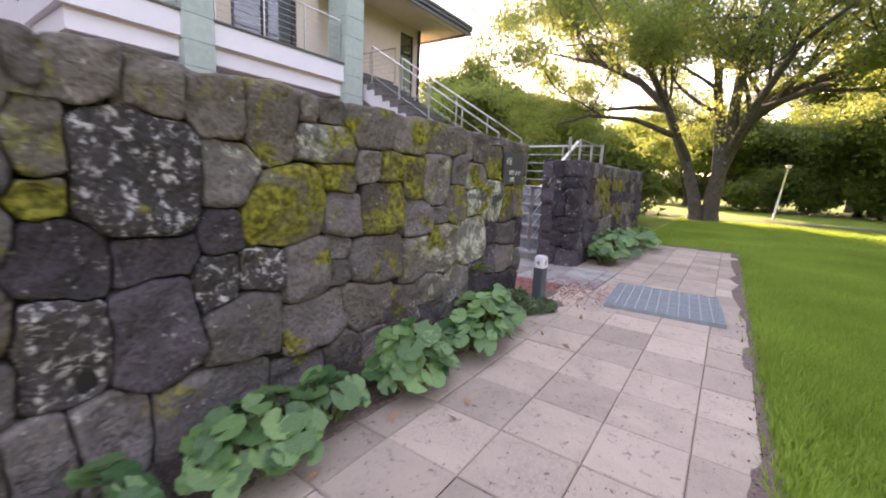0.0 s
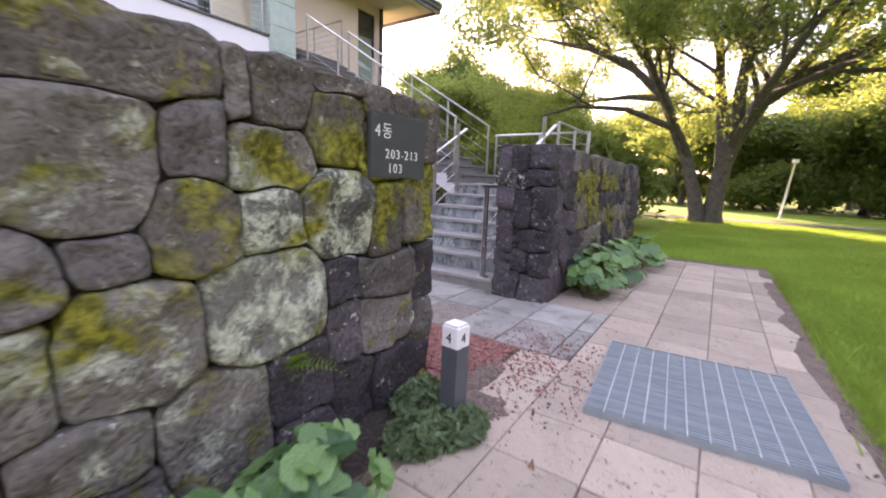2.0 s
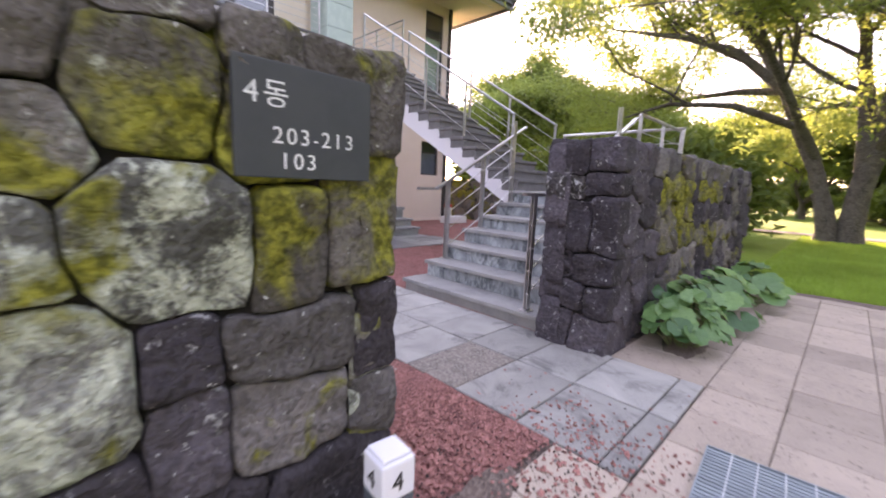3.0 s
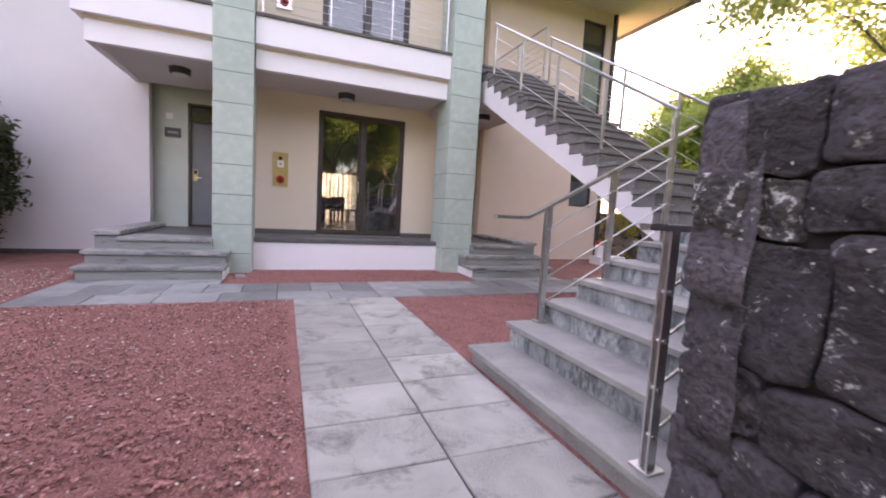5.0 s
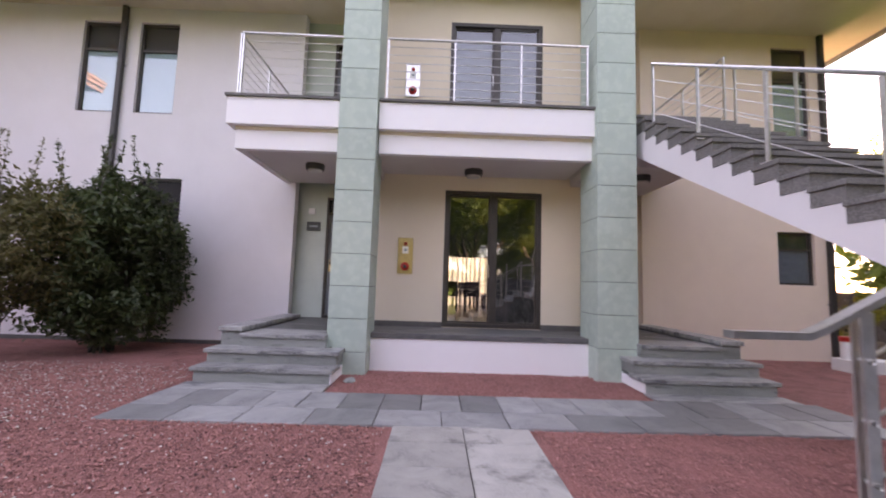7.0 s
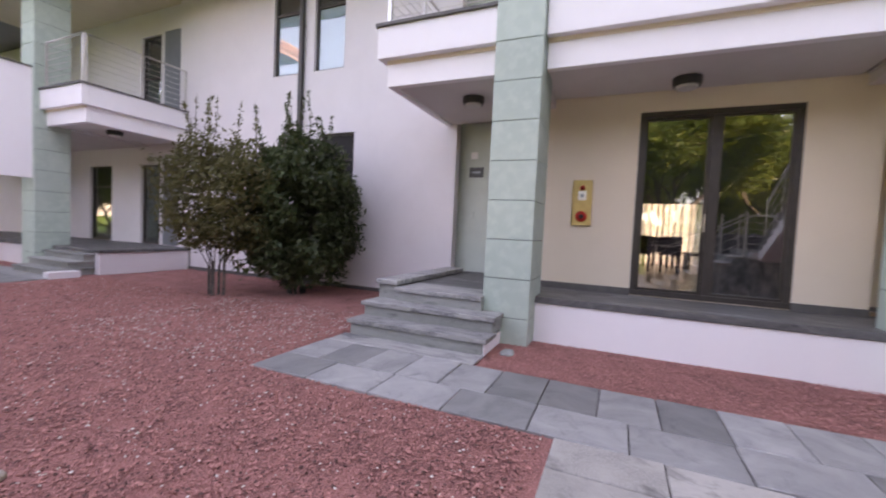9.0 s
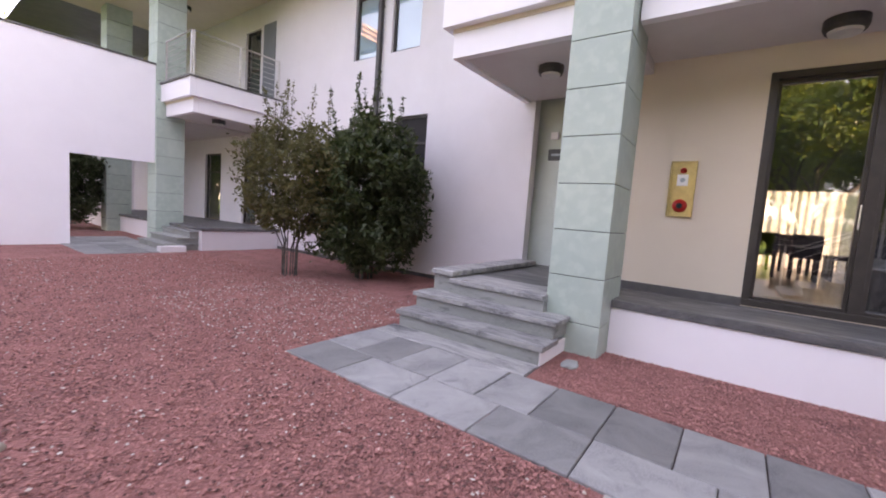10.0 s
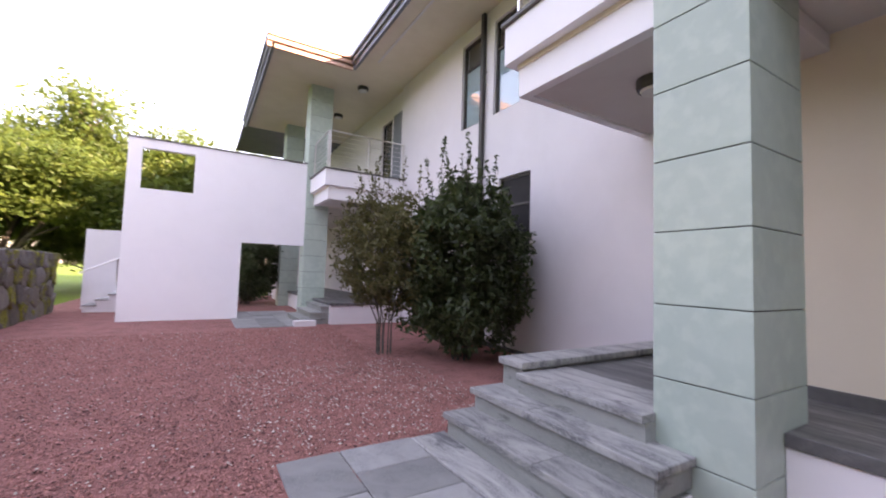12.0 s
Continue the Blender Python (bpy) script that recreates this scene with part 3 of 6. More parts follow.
NEAR_LOWER = [(0.35, 0.59, 0.15, 0.23, "L"), (0.67, 0.56, 0.16, 0.25, "D"), (1.06, 0.50, 0.21, 0.19, "S"), (1.47, 0.41, 0.22, 0.18, "S"), (1.91, 0.44, 0.21, 0.19, "B"), (2.29, 0.30, 0.17, 0.15, "B"), (1.70, 0.15, 0.14, 0.16, "B"), (2.00, 0.11, 0.14, 0.13, "B"), (1.37, 0.09, 0.18, 0.18, "S"), (0.89, 0.12, 0.28, 0.25, "S"), (0.48, 0.25, 0.13, 0.12, "S"), (0.25, 0.23, 0.10, 0.14, "S"), (2.35, 0.03, 0.16, 0.10, "S")]
NEAR = NEAR_TOP + NEAR_UPPER + NEAR_MIDDLE + NEAR_LOWER


# large stones before the wall's end, with their half sizes
SIZED = [(2.80, 1.61, 0.29, 0.11), (3.14, 1.58, 0.05, 0.13), (3.32, 1.59, 0.14, 0.15), (3.58, 1.49, 0.15, 0.15), (3.62, 1.69, 0.13, 0.05), (3.87, 1.64, 0.12, 0.09), (4.16, 1.55, 0.17, 0.17), (3.88, 1.40, 0.14, 0.14), (2.67, 1.30, 0.22, 0.19), (2.99, 1.38, 0.10, 0.14), (3.30, 1.35, 0.24, 0.13), (2.98, 1.08, 0.15, 0.16), (3.27, 1.10, 0.14, 0.13), (3.62, 1.12, 0.20, 0.22), (3.94, 1.08, 0.12, 0.18), (4.20, 1.13, 0.14, 0.21)]
SIZED += [(2.45, 0.99, 0.19, 0.13), (2.72, 1.02, 0.09, 0.09), (2.77, 0.71, 0.21, 0.24), (3.25, 0.75, 0.26, 0.23), (3.63, 0.78, 0.11, 0.11), (3.96, 0.76, 0.21, 0.12), (4.25, 0.74, 0.09, 0.18), (3.63, 0.52, 0.11, 0.14), (3.93, 0.49, 0.19, 0.16), (4.24, 0.42, 0.11, 0.13), (3.70, 0.22, 0.14, 0.14), (4.08, 0.14, 0.24, 0.19), (2.42, 0.69, 0.16, 0.17), (2.62, 0.42, 0.16, 0.12), (3.02, 0.33, 0.22, 0.24), (3.39, 0.36, 0.16, 0.18), (2.68, 0.14, 0.16, 0.14), (3.40, 0.08, 0.16, 0.10)]
PALE = [(3.27, 1.10), (3.62, 1.12), (3.25, 0.75)]
HALF = [(2.77, 0.71), (2.67, 1.30), (3.02, 0.33), (2.62, 0.42), (3.30, 1.35), (2.42, 0.69)]
MOSSY = [(2.98, 1.08), (3.58, 1.49), (3.94, 1.08), (4.20, 1.13), (3.88, 1.40)]


def near_any(u, v, spots):
    return any(abs(u - a) + abs(v - b) < 0.03 for a, b in spots)


KINDS = {"B": M_STONEBROWN, "H": M_STONEHALF, "M": M_STONEMOSS, "L": M_STONESPOT, "P": M_STONEPALE, "S": M_STONE, "D": M_STONEDARK}


def pick_main(u, v, rnd):
    for p, q, _, _, kind in NEAR:
        if abs(p - u) + abs(q - v) < 0.012:
            return KINDS[kind]
    if near_any(u, v, HALF):
        return M_STONEHALF
    if near_any(u, v, MOSSY):
        return M_STONEMOSS
    if near_any(u, v, PALE):
        return M_STONEPALE
    if u < 0:
        return rnd.choice([M_STONE, M_STONEDARK, M_STONEMOSS, M_STONESPOT])
    if u > 3.33 and v < 0.95:
        return rnd.choice([M_STONEDARK, M_STONE, M_STONEDARK])
    if v > 1.5:
        return M_STONEBROWN
    return rnd.choice([M_STONE, M_STONE, M_STONEBROWN])


wall_long = thing("stone_wall", (-2.26, 0, 0), "long basalt field-stone wall with moss and lichen", "stone wall", kind="structure")
part("wall_core", boxed(-2.73, -1.985, -10.5, 4.27, -0.05, 1.69, 0.03), M_CORE, wall_long)
face_x = Matrix(((0, 0, 1, -1.965), (1, 0, 0, 0), (0, 1, 0, 0), (0, 0, 0, 1)))
stone_face(wall_long, [q[:4] for q in NEAR] + SIZED + [(-0.05, 1.5), (0.0, 1.2), (-0.02, 0.9), (-0.05, 0.5), (0.17, 1.55), (0.15, 1.28), (0.14, 1.05), (0.12, 0.78), (0.10, 0.5), (0.07, 0.2)] + coursed(-3, -0.2, 0, 1.72, 0.36, 0.3, 5), -3, 4.36, -0.04, 1.735, face_x, pick_main, 3, count=34)
# end of the wall at the entrance, and its garden side
face_end = Matrix(((-1, 0, 0, 0), (0, 0, 1, 4.31), (0, 1, 0, 0), (0, 0, 0, 1)))
stone_face(wall_long, coursed(1.95, 2.78, 0, 1.72, 0.34, 0.3, 8), 1.95, 2.79, -0.04, 1.72, face_end, lambda u, v, r: r.choice([M_STONEPALE, M_STONEMOSS, M_STONEHALF]), 4)
face_back = Matrix(((0, 0, -1, -2.74), (1, 0, 0, 0), (0, 1, 0, 0), (0, 0, 0, 1)))
stone_face(wall_long, coursed(-10.5, 4.3, 0, 1.72, 0.55, 0.43, 9), -10.5, 4.3, -0.04, 1.72, face_back, lambda u, v, r: r.choice([M_STONE, M_STONEMOSS, M_STONEMOSS, M_STONEBROWN]), 5, count=16)

wall_block = thing("stone_wall", (-2.22, 9, 0), "dark basalt block wall beside the stairs, mossy on the lawn side", "stone wall", kind="structure")
part("wall_core", boxed(-2.47, -1.99, 6.47, 11.75, -0.05, 1.66, 0.03), M_CORE, wall_block)
face_front = Matrix(((1, 0, 0, 0), (0, 0, -1, 6.44), (0, 1, 0, 0), (0, 0, 0, 1)))
BLOCKS = [(-2.46, 1.56, 0.07, 0.13), (-2.29, 1.56, 0.10, 0.13), (-2.02, 1.57, 0.16, 0.14), (-2.44, 1.32, 0.09, 0.10), (-2.28, 1.32, 0.06, 0.10), (-2.05, 1.35, 0.17, 0.09), (-2.47, 1.0, 0.06, 0.2), (-2.27, 1.0, 0.14, 0.2), (-2.02, 1.0, 0.11, 0.22), (-2.4, 0.68, 0.13, 0.11), (-2.1, 0.66, 0.17, 0.12), (-2.45, 0.42, 0.08, 0.13), (-2.25, 0.44, 0.11, 0.12), (-2.02, 0.42, 0.11, 0.14), (-2.38, 0.15, 0.14, 0.15), (-2.08, 0.14, 0.16, 0.14)]
stone_face(wall_block, BLOCKS, -2.53, -1.915, -0.04, 1.69, face_front, lambda u, v, r: M_STONESPOT if 1.2 < v < 1.4 and u < -2.2 else M_STONEDARK, 6, gap=0.010, proud=0.03, rough=0.016, count=40)
face_x2 = Matrix(((0, 0, 1, -1.97), (1, 0, 0, 0), (0, 1, 0, 0), (0, 0, 0, 1)))
stone_face(wall_block, coursed(6.5, 11.8, 0, 1.7, 0.36, 0.24, 22, 0.3), 6.52, 11.8, -0.04, 1.69, face_x2, lambda u, v, r: M_STONEDARK if u < 7.25 else r.choice([M_STONEMOSS, M_STONEMOSS, M_STONEDARK]) if 0.6 < v < 1.5 and 7.0 < u < 9.6 else r.choice([M_STONE, M_STONEBROWN, M_STONEDARK]), 7, count=24)
face_x3 = Matrix(((0, 0, -1, -2.48), (1, 0, 0, 0), (0, 1, 0, 0), (0, 0, 0, 1)))
stone_face(wall_block, coursed(6.4, 11.8, 0, 1.7, 0.4, 0.28, 23, 0.3), 6.4, 11.8, -0.04, 1.69, face_x3, lambda u, v, r: M_STONEDARK, 8, count=20)

face_top = Matrix(((0, 1, 0, 0), (1, 0, 0, 0), (0, 0, 1, 1.675), (0, 0, 0, 1)))
stone_face(wall_long, coursed(-10.5, 4.3, -2.76, -1.97, 0.42, 0.4, 41), -10.5, 4.33, -2.77, -1.96, face_top, lambda u, v, r: r.choice([M_STONE, M_STONEBROWN, M_STONEMOSS]), 42, proud=0.04, count=16)
face_top2 = Matrix(((0, 1, 0, 0), (1, 0, 0, 0), (0, 0, 1, 1.635), (0, 0, 0, 1)))
stone_face(wall_block, coursed(6.45, 11.75, -2.5, -1.95, 0.4, 0.55, 43), 6.45, 11.75, -2.5, -1.95, face_top2, lambda u, v, r: r.choice([M_STONE, M_STONEDARK]), 44, proud=0.04, count=16)

# ---- house: structure ----
Z_SOFFIT, Z_FLOOR, Z_ROOF = 3.48, 0.58, 7.4
X_MAIN, X_PORCH, X_DOOR = -11.65, -10.65, -11.95
UP = 4.3
main_holes = [(-2.52, -1.70, 4.95, 7.05), (-1.26, -0.40, 4.95, 7.05), (-1.0, -0.05, 1.9, 3.5)]
structure("wall_main", wall_panel("x", X_MAIN, X_MAIN - 0.22, -6.0, 2.42, -0.1, Z_ROOF, main_holes), M_WHITE, "tall white plastered house wall", "wall")
pink_holes = [(13.08, 13.91, 1.62, 2.79), (13.1, 13.95, 4.4, 7.08)]
structure("wall_north", wall_panel("x", X_MAIN, X_MAIN - 0.22, 10.05, 14.3, -0.1, Z_ROOF, pink_holes), M_PINK, "blush plastered house wall beside the stairs", "wall")
porch_holes = [(5.68, 7.56, 0.59, 3.22), (5.7, 7.55, 4.42, 6.68)]
structure("wall_porch", wall_panel("x", X_PORCH, X_PORCH - 0.2, 4.0, 8.32, 0.3, Z_ROOF, porch_holes), M_BOUNCECREAM, "plastered porch wall, cream from painted bounce light", "wall")
structure("wall_recess", wall_panel("x", X_DOOR, X_DOOR - 0.2, 2.2, 4.2, 0.3, Z_ROOF, [(3.05, 4.0, 0.58, 3.26), (3.05, 4.0, UP, 6.9)]), M_SAGE, "sage green wall of the entrance recess", "wall")
structure("wall_recess", wall_panel("x", X_DOOR, X_DOOR - 0.2, 8.12, 10.25, 0.3, Z_ROOF), M_BOUNCECREAM, "wall of the second entrance recess, cream from painted bounce light", "wall")
structure("wall_return", boxed(X_DOOR, X_PORCH - 0.2, 4.0, 4.2, 0.3, Z_ROOF), M_BOUNCECREAM, "wall return beside the grey door, cream from painted bounce light", "wall")
structure("wall_return", boxed(X_DOOR, X_PORCH - 0.2, 8.12, 8.32, 0.3, Z_ROOF), M_BOUNCECREAM, "wall return beside the wooden door, cream from painted bounce light", "wall")
structure("wall_end", boxed(-19, X_MAIN - 0.22, 14.05, 14.3, -0.1, Z_ROOF), M_PINK, "blush plastered end wall", "wall")
structure("wall_back", wall_panel("x", -18.8, -19.0, -18, 14.05, -0.1, Z_ROOF, [(4.4, 8.4, 0.7, 3.1)]), M_WHITE, "plain rear wall of the house", "wall")
structure("wall_inside", boxed(-18.8, X_DOOR - 0.2, 4.05, 4.2, 0.3, Z_ROOF), M_WHITE, "plain white wall inside the room", "wall")
structure("wall_inside", boxed(-18.8, X_DOOR - 0.2, 8.5, 8.65, 0.3, Z_ROOF), M_WHITE, "plain white wall inside the room", "wall")
structure("floor_inside", boxed(-18.8, X_PORCH - 0.2, 4.2, 8.5, 0.45, 0.63), M_FLOORWOOD, "polished wooden floor of the dining room", "floor")
structure("ceiling_inside", boxed(-18.8, X_PORCH - 0.2, 4.2, 8.5, 3.35, 3.5), M_WHITE, "white ceiling of the dining room", "ceiling")
structure("floor_upper", boxed(-18.8, X_DOOR - 0.2, -18, 14.05, 3.9, 4.25), M_WHITE, "plain upper floor of the house", "floor")
structure("wall_inside", boxed(-13.2, -13.1, -5.9, 2.3, 4.25, 7.3), M_WHITE, "plain white wall behind the upper windows", "wall")

# porch floor, plinth and copings
structure("porch_floor", boxed(X_DOOR, -9.62, 2.32, 10.0, 0.36, Z_FLOOR, 0.01), M_SLATEFLOOR, "dark slate floor of the raised porch", "floor")
structure("plinth", boxed(-9.66, -9.5, 4.53, 8.05, -0.03, 0.50), M_LITWHITE, "white plinth below the porch edge", "plinth")
structure("porch_edge", boxed(-9.872, -9.48, 4.53, 8.04, 0.505, 0.59, 0.008), M_SLATEFLOOR, "dark slate edging along the porch", "edging")
structure("baseboard", boxed(X_PORCH, X_PORCH + 0.03, 4.0, 5.68, Z_FLOOR, 0.68), M_COPING, "dark stone baseboard", "baseboard")
structure("baseboard", boxed(X_PORCH, X_PORCH + 0.03, 7.56, 8.32, Z_FLOOR, 0.68), M_COPING, "dark stone baseboard", "baseboard")
structure("baseboard", boxed(X_MAIN, X_MAIN + 0.012, -6.0, 2.3, -0.05, 0.07), M_COPING, "dark line at the foot of the wall", "baseboard")
for y0, y1 in ((2.38, 2.67), (9.92, 10.21)):
    structure("porch_kerb", boxed(X_MAIN + 0.004, -9.07, y0, y1, -0.02, 0.60, 0.01), M_STEPRISER, "low slate wall at the side of the porch", "low wall")
    structure("porch_kerb_coping", boxed(X_MAIN + 0.004, -9.03, y0 - 0.03, y1 + 0.03, 0.602, 0.67, 0.012), M_SLATETREAD, "slate coping of the low porch wall", "coping")

# roof, eaves
structure("ceiling_eave", boxed(-19.4, -9.86, -5.62, 15.45, Z_ROOF, Z_ROOF + 0.12), M_EAVE, "pale underside of the wide eaves", "eaves")
structure("eave_strip", boxed(-10.42, -10.36, -5.0, 15.0, Z_ROOF - 0.012, Z_ROOF - 0.002), M_SOFFIT, "narrow vent strip along the underside of the eaves", "trim")
structure("ceiling_eave", boxed(-19.4, -7.66, -13.0, -5.62, Z_ROOF, Z_ROOF + 0.12), M_EAVE, "pale underside of the projecting eaves", "eaves")


def gutter(name, pts, material):
    """A stepped roof edge of three folds along a line."""
    t = thing(name, pts[0], "stepped metal roof edge", "roof edge", kind="structure")
    (x0, y0), (x1, y1) = pts[0][:2], pts[1][:2]
    for i, (out, z0, z1) in enumerate(((0.0, 7.30, 7.44), (0.06, 7.445, 7.56), (0.12, 7.565, 7.66))):
        if abs(x1 - x0) < 0.01:
            bm = boxed(x0 - 0.08, x0 + out, min(y0, y1), max(y0, y1), z0, z1, 0.006)
        else:
            bm = boxed(min(x0, x1), max(x0, x1), y0 - 0.08, y0 + out, z0, z1, 0.006)
        part("fold", bm, material, t)
    return t


gutter("roof_edge", ((-9.86, -5.6, 0), (-9.86, 15.5, 0)), M_ROOF)
gutter("roof_edge", ((-7.66, -13.0, 0), (-7.66, -5.62, 0)), M_ROOF)
# orange of this edge stands in for low sunlight on its face
gutter("roof_edge", ((-9.86, -5.62, 0), (-7.55, -5.62, 0)), M_ROOFSUNLIT)
gutter("roof_edge", ((-19.4, 15.45, 0), (-9.8, 15.45, 0)), M_ROOF)


def roof(pts, top, z, name="roof"):
    bm = bmesh.new()
    low = [bm.verts.new((x, y, z)) for x, y in pts]
    hi = [bm.verts.new((x, y, top)) for x, y in ((-14.5, pts[0][1] + 4), (-14.5, pts[2][1] - 4))]
    bm.faces.new((low[0], low[1], hi[0]))
    bm.faces.new((low[1], low[2], hi[1], hi[0]))
    bm.faces.new((low[2], low[3], hi[1]))
    bm.faces.new((low[3], low[0], hi[0], hi[1]))
    bm.faces.new(low)
    structure(name, bm, M_ROOF, "low pitched grey metal roof", "roof")


roof([(-19.4, -5.6), (-9.8, -5.6), (-9.8, 15.5), (-19.4, 15.5)], 9.2, 7.58)
roof([(-19.4, -18.0), (-7.6, -18.0), (-7.6, -5.6), (-19.4, -5.6)], 9.2, 7.58)


# ---- columns, balconies ----


def column(x, y, top, w=0.61, d=0.70, first=0.40, course=0.5):
    c = thing("column", (x - d / 2, y, 0), "square column clad in jade green panels with dark joints", "column", "jade columns")
    part("shaft", boxed(x - d + 0.012, x - 0.012, y - w / 2 + 0.012, y + w / 2 - 0.012, -0.05, top), M_JOINT, c)
    z = -0.03
    nxt = first
    while z < top - 0.01:
        e = min(nxt, top)
        part("panel", boxed(x - d, x, y - w / 2, y + w / 2, z + 0.004, e - 0.004, 0.006), M_JADE, c)
        z, nxt = e, e + course
    return c


column(-9.12, 4.225, Z_ROOF, w=0.60, d=0.75, first=0.33, course=0.496)
column(-9.12, 8.36, Z_ROOF, w=0.63, d=0.75, first=0.49, course=0.508)
column(-9.12, -7.72, Z_ROOF)
column(-9.12, -12.0, Z_ROOF)


def fascia(name, y0, y1, side0, side1, label):
    """Balcony slab with a stepped white front and a dark coping."""
    b = thing(name, (-10.4, (y0 + y1) / 2, Z_SOFFIT), label, "balcony", kind="structure")
    lo0, lo1 = y0 + (0.11 if side0 else 0), y1 - (0.11 if side1 else 0)
    part("slab", boxed(X_MAIN, -9.37, lo0 + (0.02 if side0 else 0), lo1 - (0.02 if side1 else 0), Z_SOFFIT + 0.03, 3.84), M_SOFFIT, b, "grey painted underside")
    part("lower_band", boxed(-9.46, -9.345, lo0, lo1, Z_SOFFIT, 3.845, 0.008), M_LITWHITE, b)
    part("upper_band", boxed(-9.36, -9.22, y0, y1, 3.85, UP, 0.008), M_LITWHITE, b)
    part("shadow_line", boxed(-9.36, -9.325, lo0, lo1, 3.80, 3.852), M_BOUNCECREAM, b)
    part("coping", boxed(-9.42, -9.18, y0 - (0.03 if side0 else 0), y1 + (0.03 if side1 else 0), UP, UP + 0.045, 0.006), M_COPING, b)
    for flag, yy, s in ((side0, y0, 1), (side1, y1, -1)):
        if flag:
            part("lower_band", boxed(X_MAIN, -9.46, min(yy + s * 0.11, yy + s * 0.22), max(yy + s * 0.11, yy + s * 0.22), Z_SOFFIT, 3.845, 0.008), M_LITWHITE, b)
            part("upper_band", boxed(X_MAIN, -9.36, min(yy, yy + s * 0.14), max(yy, yy + s * 0.14), 3.85, UP, 0.008), M_LITWHITE, b)
            part("coping", boxed(X_MAIN, -9.42, min(yy - s * 0.03, yy + s * 0.2), max(yy - s * 0.03, yy + s * 0.2), UP, UP + 0.045, 0.006), M_COPING, b)
    return b


fascia("balcony", 2.10, 3.96, True, False, "white stepped balcony edge with dark coping")
fascia("balcony", 4.54, 8.05, False, False, "white stepped balcony edge with dark coping")
fascia("balcony", -7.42, -5.62, False, True, "white stepped balcony edge of the neighbouring house")
structure("balcony_floor", boxed(X_DOOR, -9.42, 2.25, 10.4, 3.86, 4.24), M_SLATE, "slate floor of the balcony", "floor")
structure("porch_ceiling", boxed(X_DOOR, -9.47, 3.9, 4.62, Z_SOFFIT + 0.032, 3.85), M_SOFFIT, "grey painted porch ceiling", "ceiling")
structure("porch_ceiling", boxed(X_DOOR, -9.66, 8.1, 10.1, Z_SOFFIT + 0.03, 3.85), M_SOFFIT, "grey painted porch ceiling by the stairs", "ceiling")

for yb in (4.255, 8.335):
    structure("beam", boxed(X_PORCH + 0.004, -9.875, yb - 0.22, yb + 0.22, 3.37, Z_SOFFIT + 0.026, 0.01), M_SOFFIT, "painted beam between column and porch wall", "beam")


def rail_post(t, x, y, z0, z1, twin=0.0):
    part("post", boxed(x - 0.022, x + 0.022, y - 0.012, y + 0.012, z0, z1, 0.003), M_STEEL, t)
    part("base_plate", boxed(x - 0.05, x + 0.05, y - 0.05, y + 0.05, z0, z0 + 0.012, 0.004), M_STEEL, t)


def railing(a, b, height, bars, name="railing", posts=None, label="brushed steel railing with thin horizontal bars", dark=False):
    """A steel railing between the feet a and b, level or sloping."""
    a, b = Vector(a), Vector(b)
    t = thing(name, a, label, "railing", "steel railings")
    up = Vector((0, 0, height))
    d = (b - a).normalized()
    bm = bmesh.new()
    tube(bm, [a + up - d * 0.02, b + up + d * 0.02], 0.021, 10)
    part("handrail", bm, M_STEEL, t, smooth=True)
    n = posts or max(2, round((b - a).length / 1.15) + 1)
    for i in range(n):
        p = a + (b - a) * i / (n - 1)
        rail_post(t, p.x, p.y, p.z, p.z + height - 0.02)
    for i in range(bars):
        h = Vector((0, 0, height * (i + 0.8) / (bars + 0.8)))
        part("bar", tubed([a + h, b + h], 0.006, 6), M_STEEL, t, smooth=True)
    return t


ZB = UP + 0.045
railing((-9.3, 2.26, ZB), (-9.3, 3.9, ZB), 1.08, 7, posts=2)
railing((-9.3, 4.64, ZB), (-9.3, 7.95, ZB), 1.08, 7, posts=4)
railing((-9.34, 2.2, ZB), (-11.6, 2.2, ZB), 1.08, 7, posts=3)
railing((-9.34, 10.28, 4.24), (-11.6, 10.28, 4.24), 1.12, 7, posts=3)
railing((-9.3, -7.3, ZB), (-9.3, -5.75, ZB), 1.08, 7, posts=2)
railing((-9.34, -5.7, ZB), (-11.6, -5.7, ZB), 1.08, 7, posts=3)


# ---- steps up to the porch ----


def porch_steps(y0, y1, kerb, label):
    """Two slate treads on set-back risers up to the porch; the kerb side is left free above."""
    t = thing("porch_steps", (-8.6, (y0 + y1) / 2, 0), label, "steps", "porch steps")
    for i, (z, xf) in enumerate(((0.205, -8.40), (0.395, -8.70))):
        back = -9.116 if i == 0 else -9.11
        part("riser", boxed(back, xf - 0.035, y0 + 0.045, y1 - 0.045, z - 0.205, z - 0.055), M_STEPRISER, t)
        cut = y0 + (y1 - y0) * (0.62 if i == 0 else 0.40)
        for u0, u1 in ((y0, cut - 0.002), (cut + 0.002, y1)):
            part("tread", boxed(xf - 0.42 if i == 0 else -9.112, xf, u0, u1, z - 0.055, z, 0.009), M_SLATETREAD, t)
        part("end_face", boxed(back, xf - 0.04, *((y1 - 0.044, y1 - 0.03) if kerb < y1 - 1 else (y0 + 0.03, y0 + 0.044)), z - 0.2, z - 0.057), M_LITWHITE if i == 0 else M_STEPRISER, t, "white painted side of the step" if i == 0 else "")
    u0, u1 = (y0 + 0.36, y1 - 0.27) if kerb < y1 - 1 else (y0 + 0.27, y1 - 0.36)
    part("riser", boxed(-9.63, -9.0, u0, u1, 0.37, 0.525), M_STEPRISER, t)
    part("tread", boxed(-9.63, -8.965, u0, u1, 0.527, Z_FLOOR + 0.004, 0.009), M_SLATETREAD, t)
    return t


